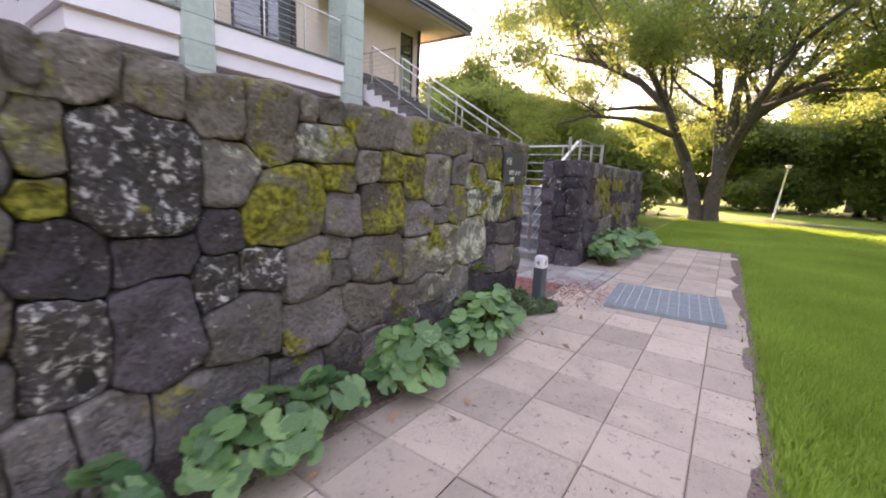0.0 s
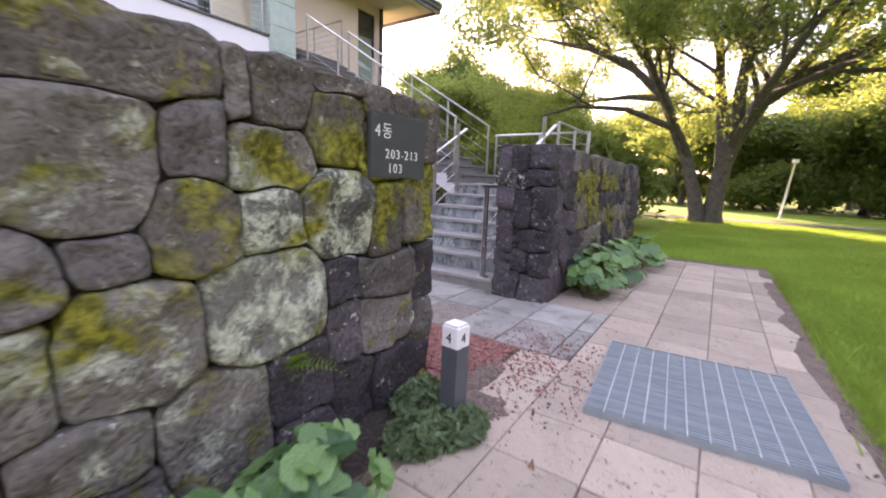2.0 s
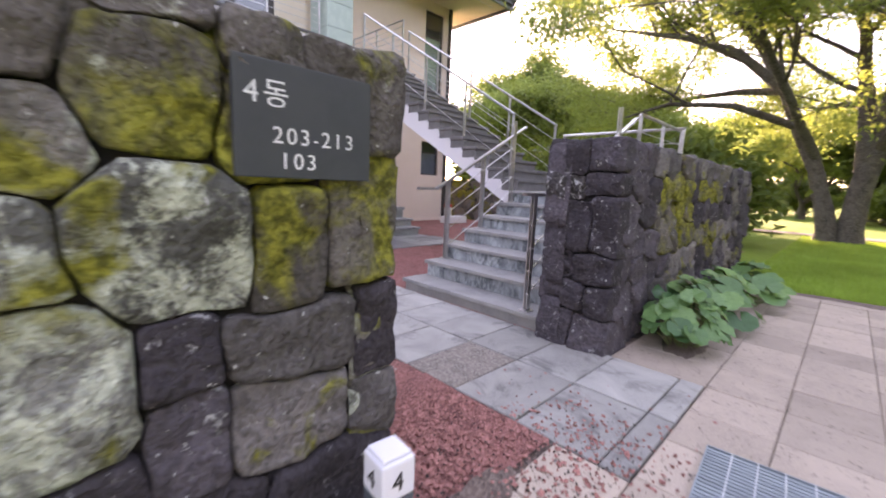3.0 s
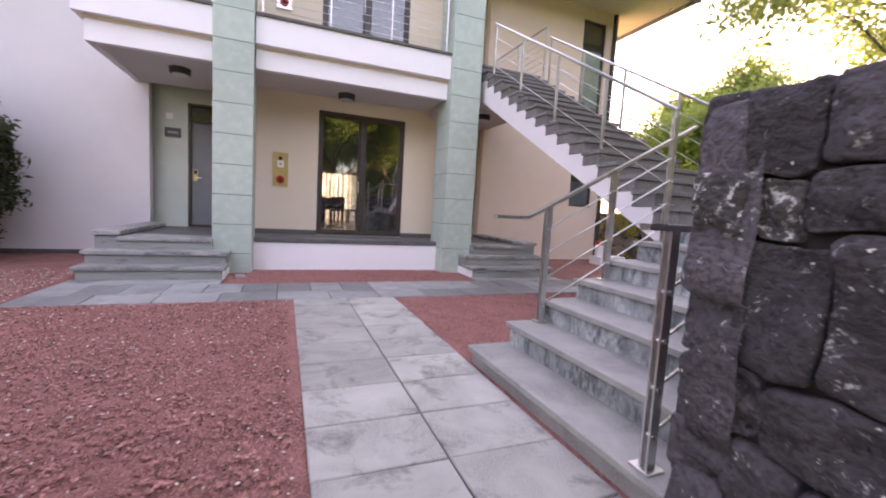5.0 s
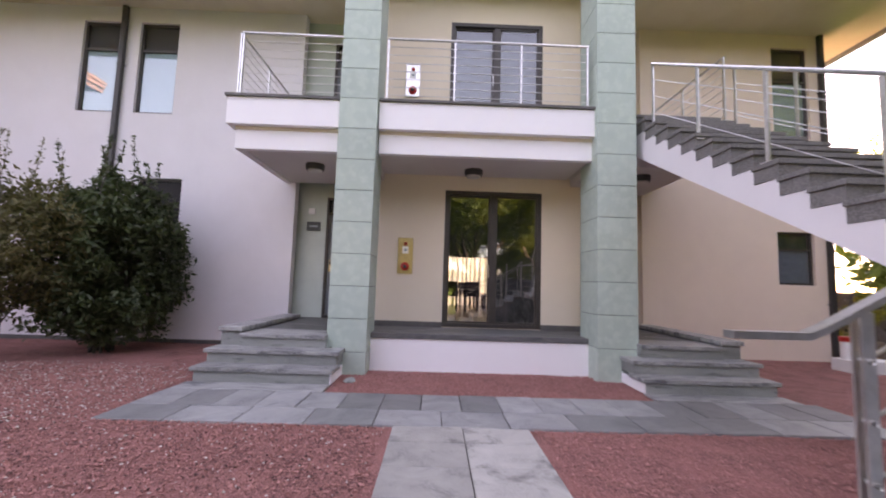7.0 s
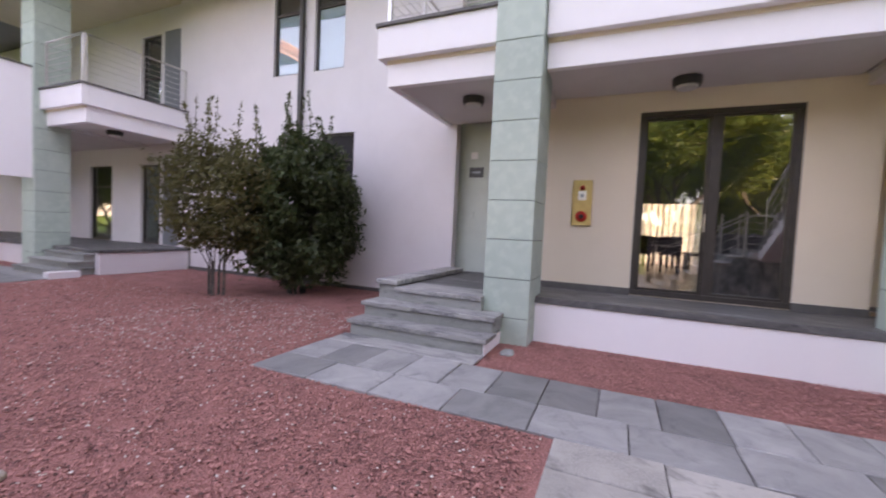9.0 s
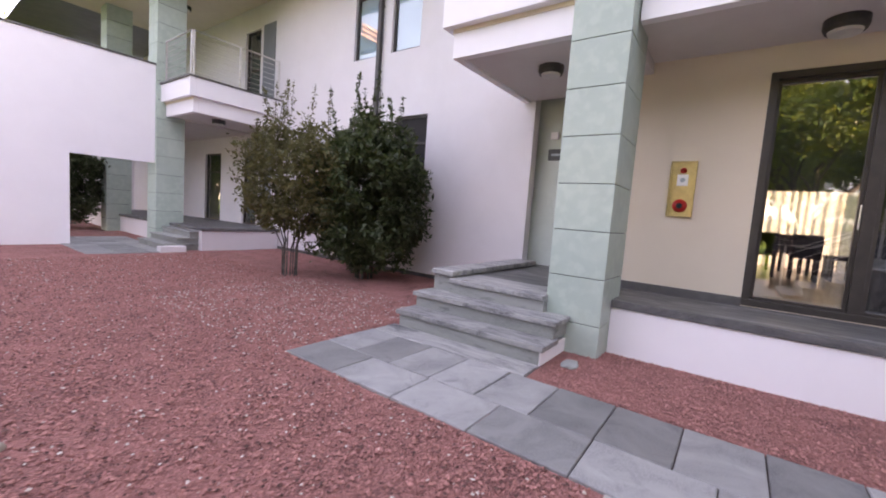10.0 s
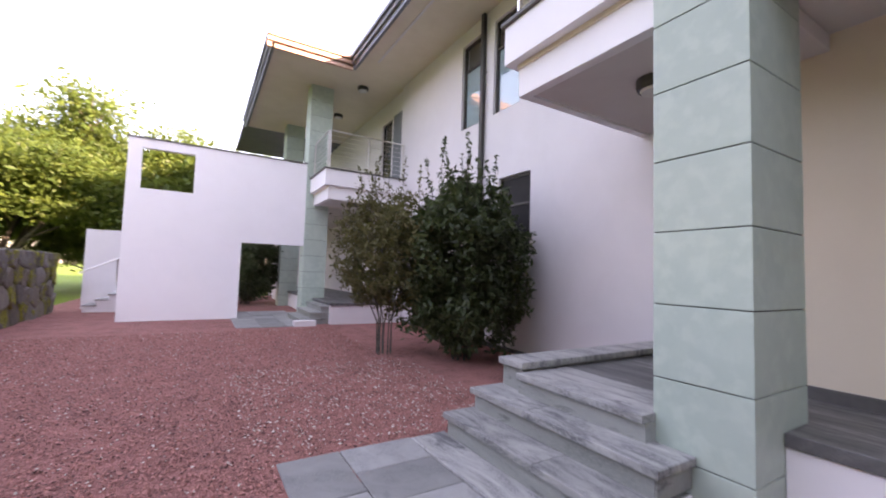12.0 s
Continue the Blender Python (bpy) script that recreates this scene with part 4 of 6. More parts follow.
porch_steps(2.33, 4.215, 2.33, "worn grey slate steps up to the porch")
porch_steps(8.375, 10.26, 10.26, "worn grey slate steps below the outdoor stairs")


# ---- outdoor stairs ----
RISE = [0.135, 0.33, 0.522, 0.705, 0.885, 1.07, 1.25]
stairs = thing("outdoor_stairs", (-3.6, 7.6, 0), "stained grey stone stairs with pale risers", "stairs", kind="structure")
SX0, SX1 = -4.48, -2.52
for i, z in enumerate(RISE):
    y = 6.53 + 0.342 * i
    x0 = SX0 if i else SX0 - 0.02
    deep = 2.2 if i == 6 else 0.40
    part("tread", boxed(x0 - 0.02, SX1, y - 0.02, y + deep, z - 0.045, z, 0.008), M_STEP, stairs)
    part("riser", boxed(x0 + 0.01, SX1, y + 0.015, y + deep - 0.02, -0.03, z - 0.046), M_RISER if i else M_STEP, stairs, "water-stained riser")
part("landing", boxed(-4.6, SX1, 8.60, 10.75, 1.03, 1.2), M_WHITE, stairs, "white landing slab")
part("landing_wall", boxed(-4.4, -2.6, 8.7, 10.7, -0.03, 1.03), M_CORE, stairs, "dark stone below the landing")

upper = thing("upper_stairs", (-7, 9.6, 1.2), "upper flight with grey treads on a white stringer", "stairs", kind="structure")
N_UP, TR, RS, UX, UY0, UY1 = 17, 0.305, 0.18, -4.5, 8.80, 10.2
bm = bmesh.new()
prof = []
for i in range(N_UP):
    prof += [(UX - TR * i, 1.25 + RS * (i - 1)), (UX - TR * i, 1.25 + RS * i)]
prof += [(UX - TR * N_UP, 1.25 + RS * (N_UP - 1)), (UX - TR * N_UP - 0.05, 1.25 + RS * N_UP - 0.52), (UX - 0.1, 0.98)]
for yy in (UY0,):
    a = [bm.verts.new((x, yy, z - 0.004)) for x, z in prof]
    b = [bm.verts.new((x, UY1, z - 0.004)) for x, z in prof]
    bm.faces.new(a)
    bm.faces.new(b[::-1])
    for j in range(len(prof)):
        bm.faces.new((a[j], b[j], b[(j + 1) % len(prof)], a[(j + 1) % len(prof)]))
bmesh.ops.recalc_face_normals(bm, faces=bm.faces[:])
part("stringer", bm, M_WHITE, upper, "white saw-toothed stringer")
for i in range(N_UP):
    x, z = UX - TR * i, 1.25 + RS * (i + 1)
    part("tread", boxed(x - TR - 0.01, x + 0.035, UY0 - 0.03, UY1 + 0.02, z - 0.045, z + 0.004, 0.006), M_DARKSTEP, upper)
    part("riser", boxed(x - TR, x + 0.006, UY0 - 0.008, UY1 + 0.01, z - RS, z - 0.046), M_DARKSTEP, upper)
railing((-4.70, UY0 + 0.05, 1.45), (-8.93, UY0 + 0.05, 3.96), 1.0, 3, posts=5, label="steel railing on the upper stairs")
railing((UX + 1.9, UY1 - 0.05, 1.25), (UX, UY1 - 0.05, 1.25), 1.0, 4, posts=3, label="steel railing round the stair landing")
railing((-4.70, UY1 - 0.05, 1.45), (-8.93, UY1 - 0.05, 3.96), 1.0, 3, posts=5, label="steel railing on the far side of the upper stairs")
railing((-2.7, 8.75, 1.25), (-2.7, 10.45, 1.25), 1.0, 4, posts=3, label="steel railing round the stair landing")


def stair_rail(x, y0, z0, y1, z1, label, foot):
    """Rail of the lower flight: forked posts, slim rods, a broad flat handrail that turns level at its foot."""
    t = thing("stair_railing", (x, y0, z0), label, "railing", "steel railings")
    a, b = Vector((x, y0, z0)), Vector((x, y1, z1))
    for i in range(3):
        p = a + (b - a) * i / 2
        top = 1.2 if i == 2 else max(1.225, 1.225 + 0.53 * (p.y - 6.95)) - p.z
        for s in (-0.017, 0.017):
            post = part("post", boxed(p.x + s - 0.006, p.x + s + 0.006, p.y - 0.026, p.y + 0.026, p.z, p.z + top, 0.003), M_STEEL, t)
        part("base_plate", boxed(p.x - 0.055, p.x + 0.055, p.y - 0.055, p.y + 0.055, p.z, p.z + 0.014, 0.005), M_STEEL, t)
        for j in range(4):
            h = p.z + 0.16 + 0.22 * j
            part("bolt", tubed([(p.x - 0.034, p.y, h), (p.x + 0.034, p.y, h)], 0.011, 8), M_STEEL, post, smooth=True)
    for j in range(4):
        h = Vector((0, 0, 0.16 + 0.22 * j))
        part("rod", tubed([a + h, b + h], 0.0075, 8), M_STEEL, t, smooth=True)
    bm = bmesh.new()
    pts = [Vector((x, foot, 1.235)), Vector((x, 6.93, 1.235)), Vector((x, 7.0, 1.265)), Vector((x, 8.80, 2.215))]
    prev = None
    for p in pts:
        ring = [bm.verts.new(p + Vector(q)) for q in ((-0.028, 0, -0.014), (0.028, 0, -0.014), (0.028, 0, 0.014), (-0.028, 0, 0.014))]
        if prev:
            for j in range(4):
                bm.faces.new((prev[j], prev[(j + 1) % 4], ring[(j + 1) % 4], ring[j]))
        else:
            bm.faces.new(ring)
        prev = ring
    bm.faces.new(prev[::-1])
    part("handrail", bm, M_STEEL, t)
    return t


stair_rail(-4.42, 7.15, 0.33, 8.52, 1.07, "brushed steel handrail of the lower stairs", 6.64)
stair_rail(-2.77, 6.60, 0.135, 8.30, 1.07, "brushed steel handrail beside the stone block wall", 6.44)

# ---- white screen wall and neighbour's stairs ----
structure("wall_screen", wall_panel("y", -7.5, -7.66, -9.14, -4.6, -0.1, 4.8, [(-9.15, -7.37, -0.2, 2.2), (-6.1, -4.9, 3.48, 4.56)]), M_LITWHITE, "free-standing white screen wall with a doorway", "wall")
structure("screen_coping", boxed(-9.14, -4.57, -7.69, -7.47, 4.8, 4.84, 0.005), M_COPING, "dark coping on the white screen wall", "coping")
structure("plinth", boxed(-11.6, -9.5, -5.62, -5.46, -0.03, 0.50), M_WHITE, "white plinth of the neighbouring porch", "plinth")
structure("plinth", boxed(-9.66, -9.5, -7.42, -5.62, -0.03, 0.50), M_WHITE, "white plinth of the neighbouring porch", "plinth")
structure("porch_floor", boxed(-12.1, -9.46, -16.0, -5.42, 0.505, Z_FLOOR, 0.01), M_SLATEFLOOR, "dark slate floor of the neighbouring porch", "floor")
structure("plinth", boxed(-9.66, -9.5, -16.0, -8.1, -0.03, 0.50), M_WHITE, "white plinth of the neighbouring porch", "plinth")
structure("wall_wing", wall_panel("x", -11.75, -11.95, -18, -5.98, -0.1, Z_ROOF, [(-7.9, -7.0, 0.58, 2.95), (-7.9, -7.0, UP, 6.7), (-10.6, -9.4, 0.58, 2.95)]), M_WHITE, "cream wall of the neighbouring house", "wall")
structure("balcony_floor", boxed(-11.75, -9.42, -16, -5.72, 3.86, 4.24), M_SLATE, "slate floor of the neighbouring balcony", "floor")
structure("porch_ceiling", boxed(-11.75, -9.36, -16, -7.42, Z_SOFFIT, 3.85), M_SOFFIT, "grey painted neighbouring porch ceiling", "ceiling")
structure("wall_south", boxed(-19, -9.6, -18.2, -18.0, -0.1, Z_ROOF), M_WHITE, "plain end wall of the neighbouring house", "wall")

side_stair = thing("garden_stairs", (-3.6, -10.6, 0), "white-walled garden stairs of the neighbouring house", "stairs", kind="structure")
part("side_wall", wall_panel("y", -11.3, -11.45, -5.4, -3.2, -0.1, 2.55), M_WHITE, side_stair)
for i in range(7):
    part("step", boxed(-3.45 - 0.3 * i - 0.32, -3.45 - 0.3 * i, -11.3, -10.2, -0.05, 0.17 * (i + 1), 0.008), M_WHITE, side_stair)
    part("tread", boxed(-3.45 - 0.3 * i - 0.33, -3.42 - 0.3 * i, -11.3, -10.17, 0.17 * (i + 1), 0.17 * (i + 1) + 0.035, 0.005), M_SLATE, side_stair)
part("handrail", tubed([(-3.3, -10.25, 1.15), (-5.3, -10.25, 2.2)], 0.025, 8), M_STEEL, side_stair, smooth=True)
part("post", tubed([(-4.2, -10.25, 0.5), (-4.2, -10.25, 1.6)], 0.02, 8), M_STEEL, side_stair, smooth=True)

ns = thing("porch_steps", (-9.0, -6.4, 0), "mossy slate steps of the neighbouring porch", "steps", "porch steps")
for i in range(3):
    z = 0.16 * (i + 1)
    part("tread", boxed(-9.5, -8.7 - 0.28 * i, -7.4, -5.62, z - 0.045, z, 0.01), M_STEPRISER, ns)
    part("riser", boxed(-9.5, -8.73 - 0.28 * i, -7.38, -5.66, z - 0.17, z - 0.046), M_STEPRISER, ns)
part("end_block", boxed(-9.1, -8.55, -5.6, -5.35, -0.02, 0.13, 0.01), M_WHITE, ns, "white end block")

# ---- doors, windows ----


def pane(parent, x, y0, y1, z0, z1, material=None, name="pane"):
    p = part(name, boxed(x - 0.004, x + 0.004, y0, y1, z0, z1), material or M_GLASS, parent)
    p.visible_shadow = False
    return p


def frame_bars(parent, x, y0, y1, z0, z1, w, d, material, name="frame"):
    for a in ((y0, y1, z1 - w, z1), (y0, y1, z0, z0 + w), (y0, y0 + w, z0 + w, z1 - w), (y1 - w, y1, z0 + w, z1 - w)):
        part(name, boxed(x - d / 2, x + d / 2, *a, 0.004), material, parent)


def sliding_door(name, y0, y1, z0, z1, blind, label, glass):
    x = X_PORCH - 0.06
    t = thing(name, (x, (y0 + y1) / 2, z0), label, "door", kind="structure")
    frame_bars(t, x, y0, y1, z0, z1, 0.075, 0.14, M_BRONZE)
    m = (y0 + y1) / 2
    part("meeting_stile", boxed(x - 0.05, x + 0.05, m - 0.05, m + 0.05, z0 + 0.075, z1 - 0.075, 0.004), M_BRONZE, t)
    for a, b, s in ((y0 + 0.075, m - 0.05, -0.02), (m + 0.05, y1 - 0.075, 0.02)):
        frame_bars(t, x + s, a, b, z0 + 0.076, z1 - 0.076, 0.035, 0.05, M_BRONZE, "sash")
        pane(t, x + s, a + 0.035, b - 0.035, z0 + 0.11, z1 - 0.11, glass)
    part("roller_blind", boxed(x - 0.09, x - 0.08, y0 + 0.08, m - 0.05, blind, z1 - 0.08), M_BLIND, t, "dark screen blind, half lowered")
    part("insect_screen", boxed(x - 0.09, x - 0.08, m + 0.05, y1 - 0.08, z0 + 0.08, z1 - 0.08), M_BLIND, t, "dark mesh screen")
    for i in range(1, 5):
        z = z0 + (z1 - z0) * i / 5
        part("screen_rail", boxed(x - 0.078, x - 0.066, m + 0.05, y1 - 0.08, z - 0.008, z + 0.008), M_DARKMETAL, t)
    part("handle", boxed(x + 0.05, x + 0.075, m - 0.075, m - 0.06, z0 + 0.95, z0 + 1.2, 0.004), M_STEEL, t, "steel pull handle")
    return t


sliding_door("door_1", 5.68, 7.56, 0.592, 3.22, 1.93, "bronze framed sliding glass door with half-lowered dark blind", M_DOORGLASS)
sliding_door("door_2", 5.70, 7.55, 4.42, 6.68, 5.05, "bronze framed sliding glass door on the balcony", M_GLASS)


def entry_door(name, z, zl, zt, label):
    x = X_DOOR - 0.05
    t = thing(name, (x, 3.52, z), label, "door", kind="structure")
    frame_bars(t, x, 3.05, 4.0, z, zt, 0.055, 0.14, M_BRONZE)
    part("leaf", boxed(x - 0.03, x + 0.02, 3.106, 3.944, z + 0.056, zl, 0.004), M_DOOR, t, "plain grey leaf")
    part("transom_bar", boxed(x - 0.06, x + 0.06, 3.106, 3.944, zl + 0.002, zl + 0.05, 0.003), M_BRONZE, t)
    pane(t, x, 3.106, 3.944, zl + 0.05, zt - 0.056, M_GLASS, "transom_pane")
    lock = part("lock", boxed(x + 0.021, x + 0.05, 3.15, 3.23, z + 1.02, z + 1.27, 0.008), M_BRASS, t, "brass lock plate with dark keypad")
    part("keypad", boxed(x + 0.051, x + 0.056, 3.16, 3.22, z + 1.17, z + 1.25, 0.002), M_BLACK, lock)
    part("lever", boxed(x + 0.05, x + 0.075, 3.18, 3.31, z + 1.08, z + 1.105, 0.006), M_STEEL, t, "steel lever handle")
    return t


entry_door("door_3", 0.58, 2.86, 3.26, "grey entrance door with a glazed transom and brass lock")
entry_door("door_4", UP, 6.5, 6.9, "grey upper entrance door with a glazed transom")
structure("backing_wall", boxed(-12.9, -12.8, 2.3, 4.04, 0.3, 7.3), M_BOUNCECREAM, "warm coloured wall inside the hall", "wall")

# wooden side door seen between porch wall and column
wd = thing("door_5", (-11.3, 8.36, 0.58), "warm wooden side door in a dark frame", "door", kind="structure")
part("leaf", boxed(-11.72, -10.95, 8.325, 8.36, 0.6, 2.9, 0.004), M_WOOD, wd)
part("frame", boxed(-10.94, -10.87, 8.325, 8.40, 0.59, 3.1, 0.004), M_BRONZE, wd)
part("frame", boxed(-11.8, -11.73, 8.325, 8.40, 0.59, 3.1, 0.004), M_BRONZE, wd)
part("frame", boxed(-11.73, -10.94, 8.325, 8.40, 2.93, 3.1, 0.004), M_BRONZE, wd)


def wall_window(name, x, y0, y1, z0, z1, split, low, label, high=None, glass=None):
    t = thing(name, (x, (y0 + y1) / 2, z0), label, "window", kind="structure")
    frame_bars(t, x - 0.10, y0, y1, z0, z1, 0.05, 0.07, M_BRONZE, "window_frame")
    part("transom", boxed(x - 0.13, x - 0.07, y0 + 0.05, y1 - 0.05, split - 0.025, split + 0.025, 0.003), M_BRONZE, t)
    pane(t, x - 0.1, y0 + 0.05, y1 - 0.05, z0 + 0.05, split - 0.025, glass)
    pane(t, x - 0.1, y0 + 0.05, y1 - 0.05, split + 0.025, z1 - 0.05, glass)
    part("blind", boxed(x - 0.13, x - 0.122, y0 + 0.03, y1 - 0.03, z0 + 0.02, split), low, t, "lowered blind or painted reflection behind the glass")
    part("blind", boxed(x - 0.175, x - 0.165, y0 + 0.03, y1 - 0.03, split, z1 - 0.02), high or M_BLIND, t, "dark screen behind the upper glass")
    return t


wall_window("window_1", X_MAIN, -2.52, -1.70, 4.95, 7.05, 6.42, M_BLINDPALE, "tall bronze window with a pale lowered blind")
wall_window("window_2", X_MAIN, -1.26, -0.40, 4.95, 7.05, 6.42, M_BLINDPALE, "tall bronze window with a pale lowered blind")
# near-black matte sheets take the place of glass here
wall_window("window_3", X_MAIN, -1.0, -0.05, 1.9, 3.5, 2.9, M_BLIND, "dark window half hidden by the shrub", glass=M_DARKPANE)
# grey sheet of this window paints the reflection seen in its pane
wall_window("window_4", X_MAIN, 13.08, 13.91, 1.62, 2.79, 2.4, M_REFLECTGREY, "small dark window below the stairs")
wall_window("window_5", X_MAIN, 13.1, 13.95, 4.4, 7.08, 6.3, M_SAGE, "tall upper window with a green panel below")
wall_window("window_6", -11.75, -7.9, -7.0, UP, 6.7, 5.5, M_BLIND, "dark glazed door of the neighbouring balcony")
wall_window("window_7", -11.75, -7.9, -7.0, 0.58, 2.95, 2.3, M_BLIND, "dark glazed porch door of the neighbouring house")
wall_window("window_8", -11.75, -10.6, -9.4, 0.58, 2.95, 2.3, M_BLIND, "dark glazed doors behind the screen wall")
side = thing("door_6", (-11.9, -6.02, 0.58), "tall dark shutter beside the neighbouring porch", "door", kind="structure")
part("leaf", boxed(-11.72, -11.69, -6.75, -6.1, 0.6, 2.9, 0.004), M_DOOR, side)
part("leaf", boxed(-11.72, -11.69, -6.75, -6.1, UP, 6.7, 0.004), M_DOOR, side)

# downpipes
for y, z0, z1 in ((-1.58, 0.0, 7.38), (14.2, 0.0, 7.38)):
    t = thing("downpipe", (X_MAIN + 0.06, y, z0), "dark square downpipe fixed to the house wall", "pipe", "downpipes")
    part("pipe", boxed(X_MAIN + 0.02, X_MAIN + 0.11, y - 0.05, y + 0.05, z0, z1, 0.008), M_DARKMETAL, t)
    for z in (1.2, 3.6, 6.0):
        part("bracket", boxed(X_MAIN, X_MAIN + 0.118, y - 0.065, y + 0.065, z, z + 0.03, 0.003), M_DARKMETAL, t)


def ceiling_lamp(x, y, z):
    t = thing("ceiling_lamp", (x, y, z), "round dark ceiling lamp with an opal disc", "lamp", "round ceiling lamps")
    part("ring", tubed([(x, y, z), (x, y, z - 0.07), (x, y, z - 0.11)], [0.17, 0.17, 0.155], 28), M_DARKMETAL, t, smooth=False)
    part("diffuser", tubed([(x, y, z - 0.105), (x, y, z - 0.135)], [0.135, 0.12], 28), M_LAMPGLASS, t, "opal glass disc, unlit")
    return t


ceiling_lamp(-10.22, 3.26, Z_SOFFIT + 0.03)
ceiling_lamp(-10.22, 6.18, Z_SOFFIT + 0.03)
ceiling_lamp(-10.22, 9.3, Z_SOFFIT + 0.03)
ceiling_lamp(-10.25, -6.35, Z_SOFFIT + 0.03)
ceiling_lamp(-10.57, -6.75, Z_ROOF)
ceiling_lamp(-10.57, -9.5, Z_ROOF)


def fire_box(y0, y1, z0, z1, material, label):
    x = X_PORCH
    t = thing("fire_alarm_box", (x, (y0 + y1) / 2, z0), label, "alarm box", "alarm boxes")
    w = 0.022
    part("plate", boxed(x, x + 0.022, y0 + w, y1 - w, z0 + w, z1 - w), material, t)
    frame_bars(t, x + 0.018, y0, y1, z0, z1, w, 0.036, material, "rim")
    yc = (y0 + y1) / 2
    h = z1 - z0

    def dome(z, r, name, label):
        return part(name, tubed([(x + 0.02, yc, z), (x + 0.035, yc, z), (x + 0.05, yc, z), (x + 0.058, yc, z)], [r, r, r * 0.8, r * 0.35], 20), M_RED, t, label, smooth=True)

    dome(z0 + 0.83 * h, 0.036, "beacon", "small red lamp")
    part("label_card", boxed(x + 0.023, x + 0.027, yc - 0.06, yc + 0.06, z0 + 0.56 * h, z0 + 0.76 * h), M_PAPER, t, "white instruction card")
    part("card_mark", tubed([(x + 0.027, yc, z0 + 0.66 * h), (x + 0.029, yc, z0 + 0.66 * h)], 0.028, 16), M_GRATE, t)
    push = dome(z0 + 0.2 * h, 0.082, "push_button", "large red round push button")
    part("button_centre", tubed([(x + 0.057, yc, z0 + 0.2 * h), (x + 0.064, yc, z0 + 0.2 * h)], 0.034, 16), M_BLACK, push)
    return t


fire_box(4.80, 5.09, 1.57, 2.26, M_BRASS, "brass fire alarm plate with red lamp and button")
fire_box(4.82, 5.10, 5.07, 5.76, M_STEEL, "steel fire alarm plate on the balcony wall")

pl = thing("door_plate", (X_DOOR, 2.75, 2.6), "small dark room number plate beside the door", "sign")
part("plate", boxed(X_DOOR, X_DOOR + 0.02, 2.62, 2.92, 2.50, 2.70, 0.004), M_SIGN, pl)
part("bar", boxed(X_DOOR + 0.02, X_DOOR + 0.022, 2.68, 2.86, 2.58, 2.62), M_GRATE, pl)
se = thing("wall_sensor", (X_DOOR, 2.72, 2.9), "small white sensor box on the sage wall", "sensor")
part("case", boxed(X_DOOR, X_DOOR + 0.05, 2.65, 2.79, 2.87, 3.0, 0.01), M_PAPER, se)
sw = thing("door_bell", (X_DOOR, 2.72, 1.75), "small pale bell push on the sage wall", "switch")
part("case", boxed(X_DOOR, X_DOOR + 0.02, 2.68, 2.76, 1.68, 1.80, 0.006), M_SAGE, sw)

# ---- dining room seen through the glass ----
cu = thing("curtain", (-18.5, 6.4, 0.63), "sheer cream curtain lit from behind", "curtain")
bm = bmesh.new()
prev = None
for i in range(161):
    y = 4.25 + 4.2 * i / 160
    x = -18.5 + 0.02 * math.sin(i * 0.9 + 1.5 * math.sin(i * 0.13)) + 0.015 * math.sin(i * 0.37)
    q = (bm.verts.new((x, y, 0.66)), bm.verts.new((x, y, 3.2)))
    if prev:
        bm.faces.new((prev[0], q[0], q[1], prev[1]))
    prev = q
part("drape", bm, M_CURTAIN, cu, smooth=True)
part("rod", tubed([(-18.5, 4.22, 3.24), (-18.5, 8.48, 3.24)], 0.018, 8), M_STEEL, cu)
tb = thing("dining_table", (-16.1, 6.3, 0.63), "dark wooden dining table in the room", "table")
part("tabletop", boxed(-16.8, -15.4, 5.65, 6.95, 1.33, 1.37, 0.008), M_CHAIR, tb)
for x in (-16.72, -15.48):
    for y in (5.73, 6.87):
        part("leg", boxed(x - 0.03, x + 0.03, y - 0.03, y + 0.03, 0.632, 1.33), M_CHAIR, tb)
chair = thing("dining_chair", (-15.05, 6.0, 0.63), "dark upholstered dining chair at the table", "chair", "dining chairs")
part("seat", boxed(-15.28, -14.84, 5.78, 6.22, 1.05, 1.12, 0.02), M_CHAIR, chair)
part("backrest", boxed(-14.88, -14.82, 5.78, 6.22, 1.1, 1.5, 0.02), M_CHAIR, chair)
for x in (-15.24, -14.88):
    for y in (5.82, 6.18):
        part("leg", boxed(x - 0.02, x + 0.02, y - 0.02, y + 0.02, 0.632, 1.06), M_CHAIR, chair)
copy_thing(chair, pose(-15.05, 6.62, 0.63))
copy_thing(chair, pose(-17.2, 6.0, 0.63, 0, 0, 180))
copy_thing(chair, pose(-17.2, 6.6, 0.63, 0, 0, 180))
ps = thing("paper_sheet", (-15.7, 6.2, 1.372), "white sheet of paper on the dining table", "paper")
part("sheet", boxed(-15.85, -15.55, 6.05, 6.35, 1.371, 1.376), M_PAPER, ps)
copy_thing(chair, pose(-15.8, 7.3, 0.63, 0, 0, 90))
copy_thing(chair, pose(-16.4, 7.3, 0.63, 0, 0, 90))
copy_thing(chair, pose(-15.8, 5.3, 0.63, 0, 0, -90))

# ---- sign, bollard, grate ----
sg = thing("wall_sign", (-1.9, 3.98, 1.28), "dark slate building sign with white lettering", "sign")
part("plate", boxed(-1.925, -1.898, 3.765, 4.195, 1.285, 1.605, 0.004), M_SIGN, sg)
turn = Matrix(((0, 0, 1, 0), (1, 0, 0, 0), (0, 1, 0, 0), (0, 0, 0, 1)))
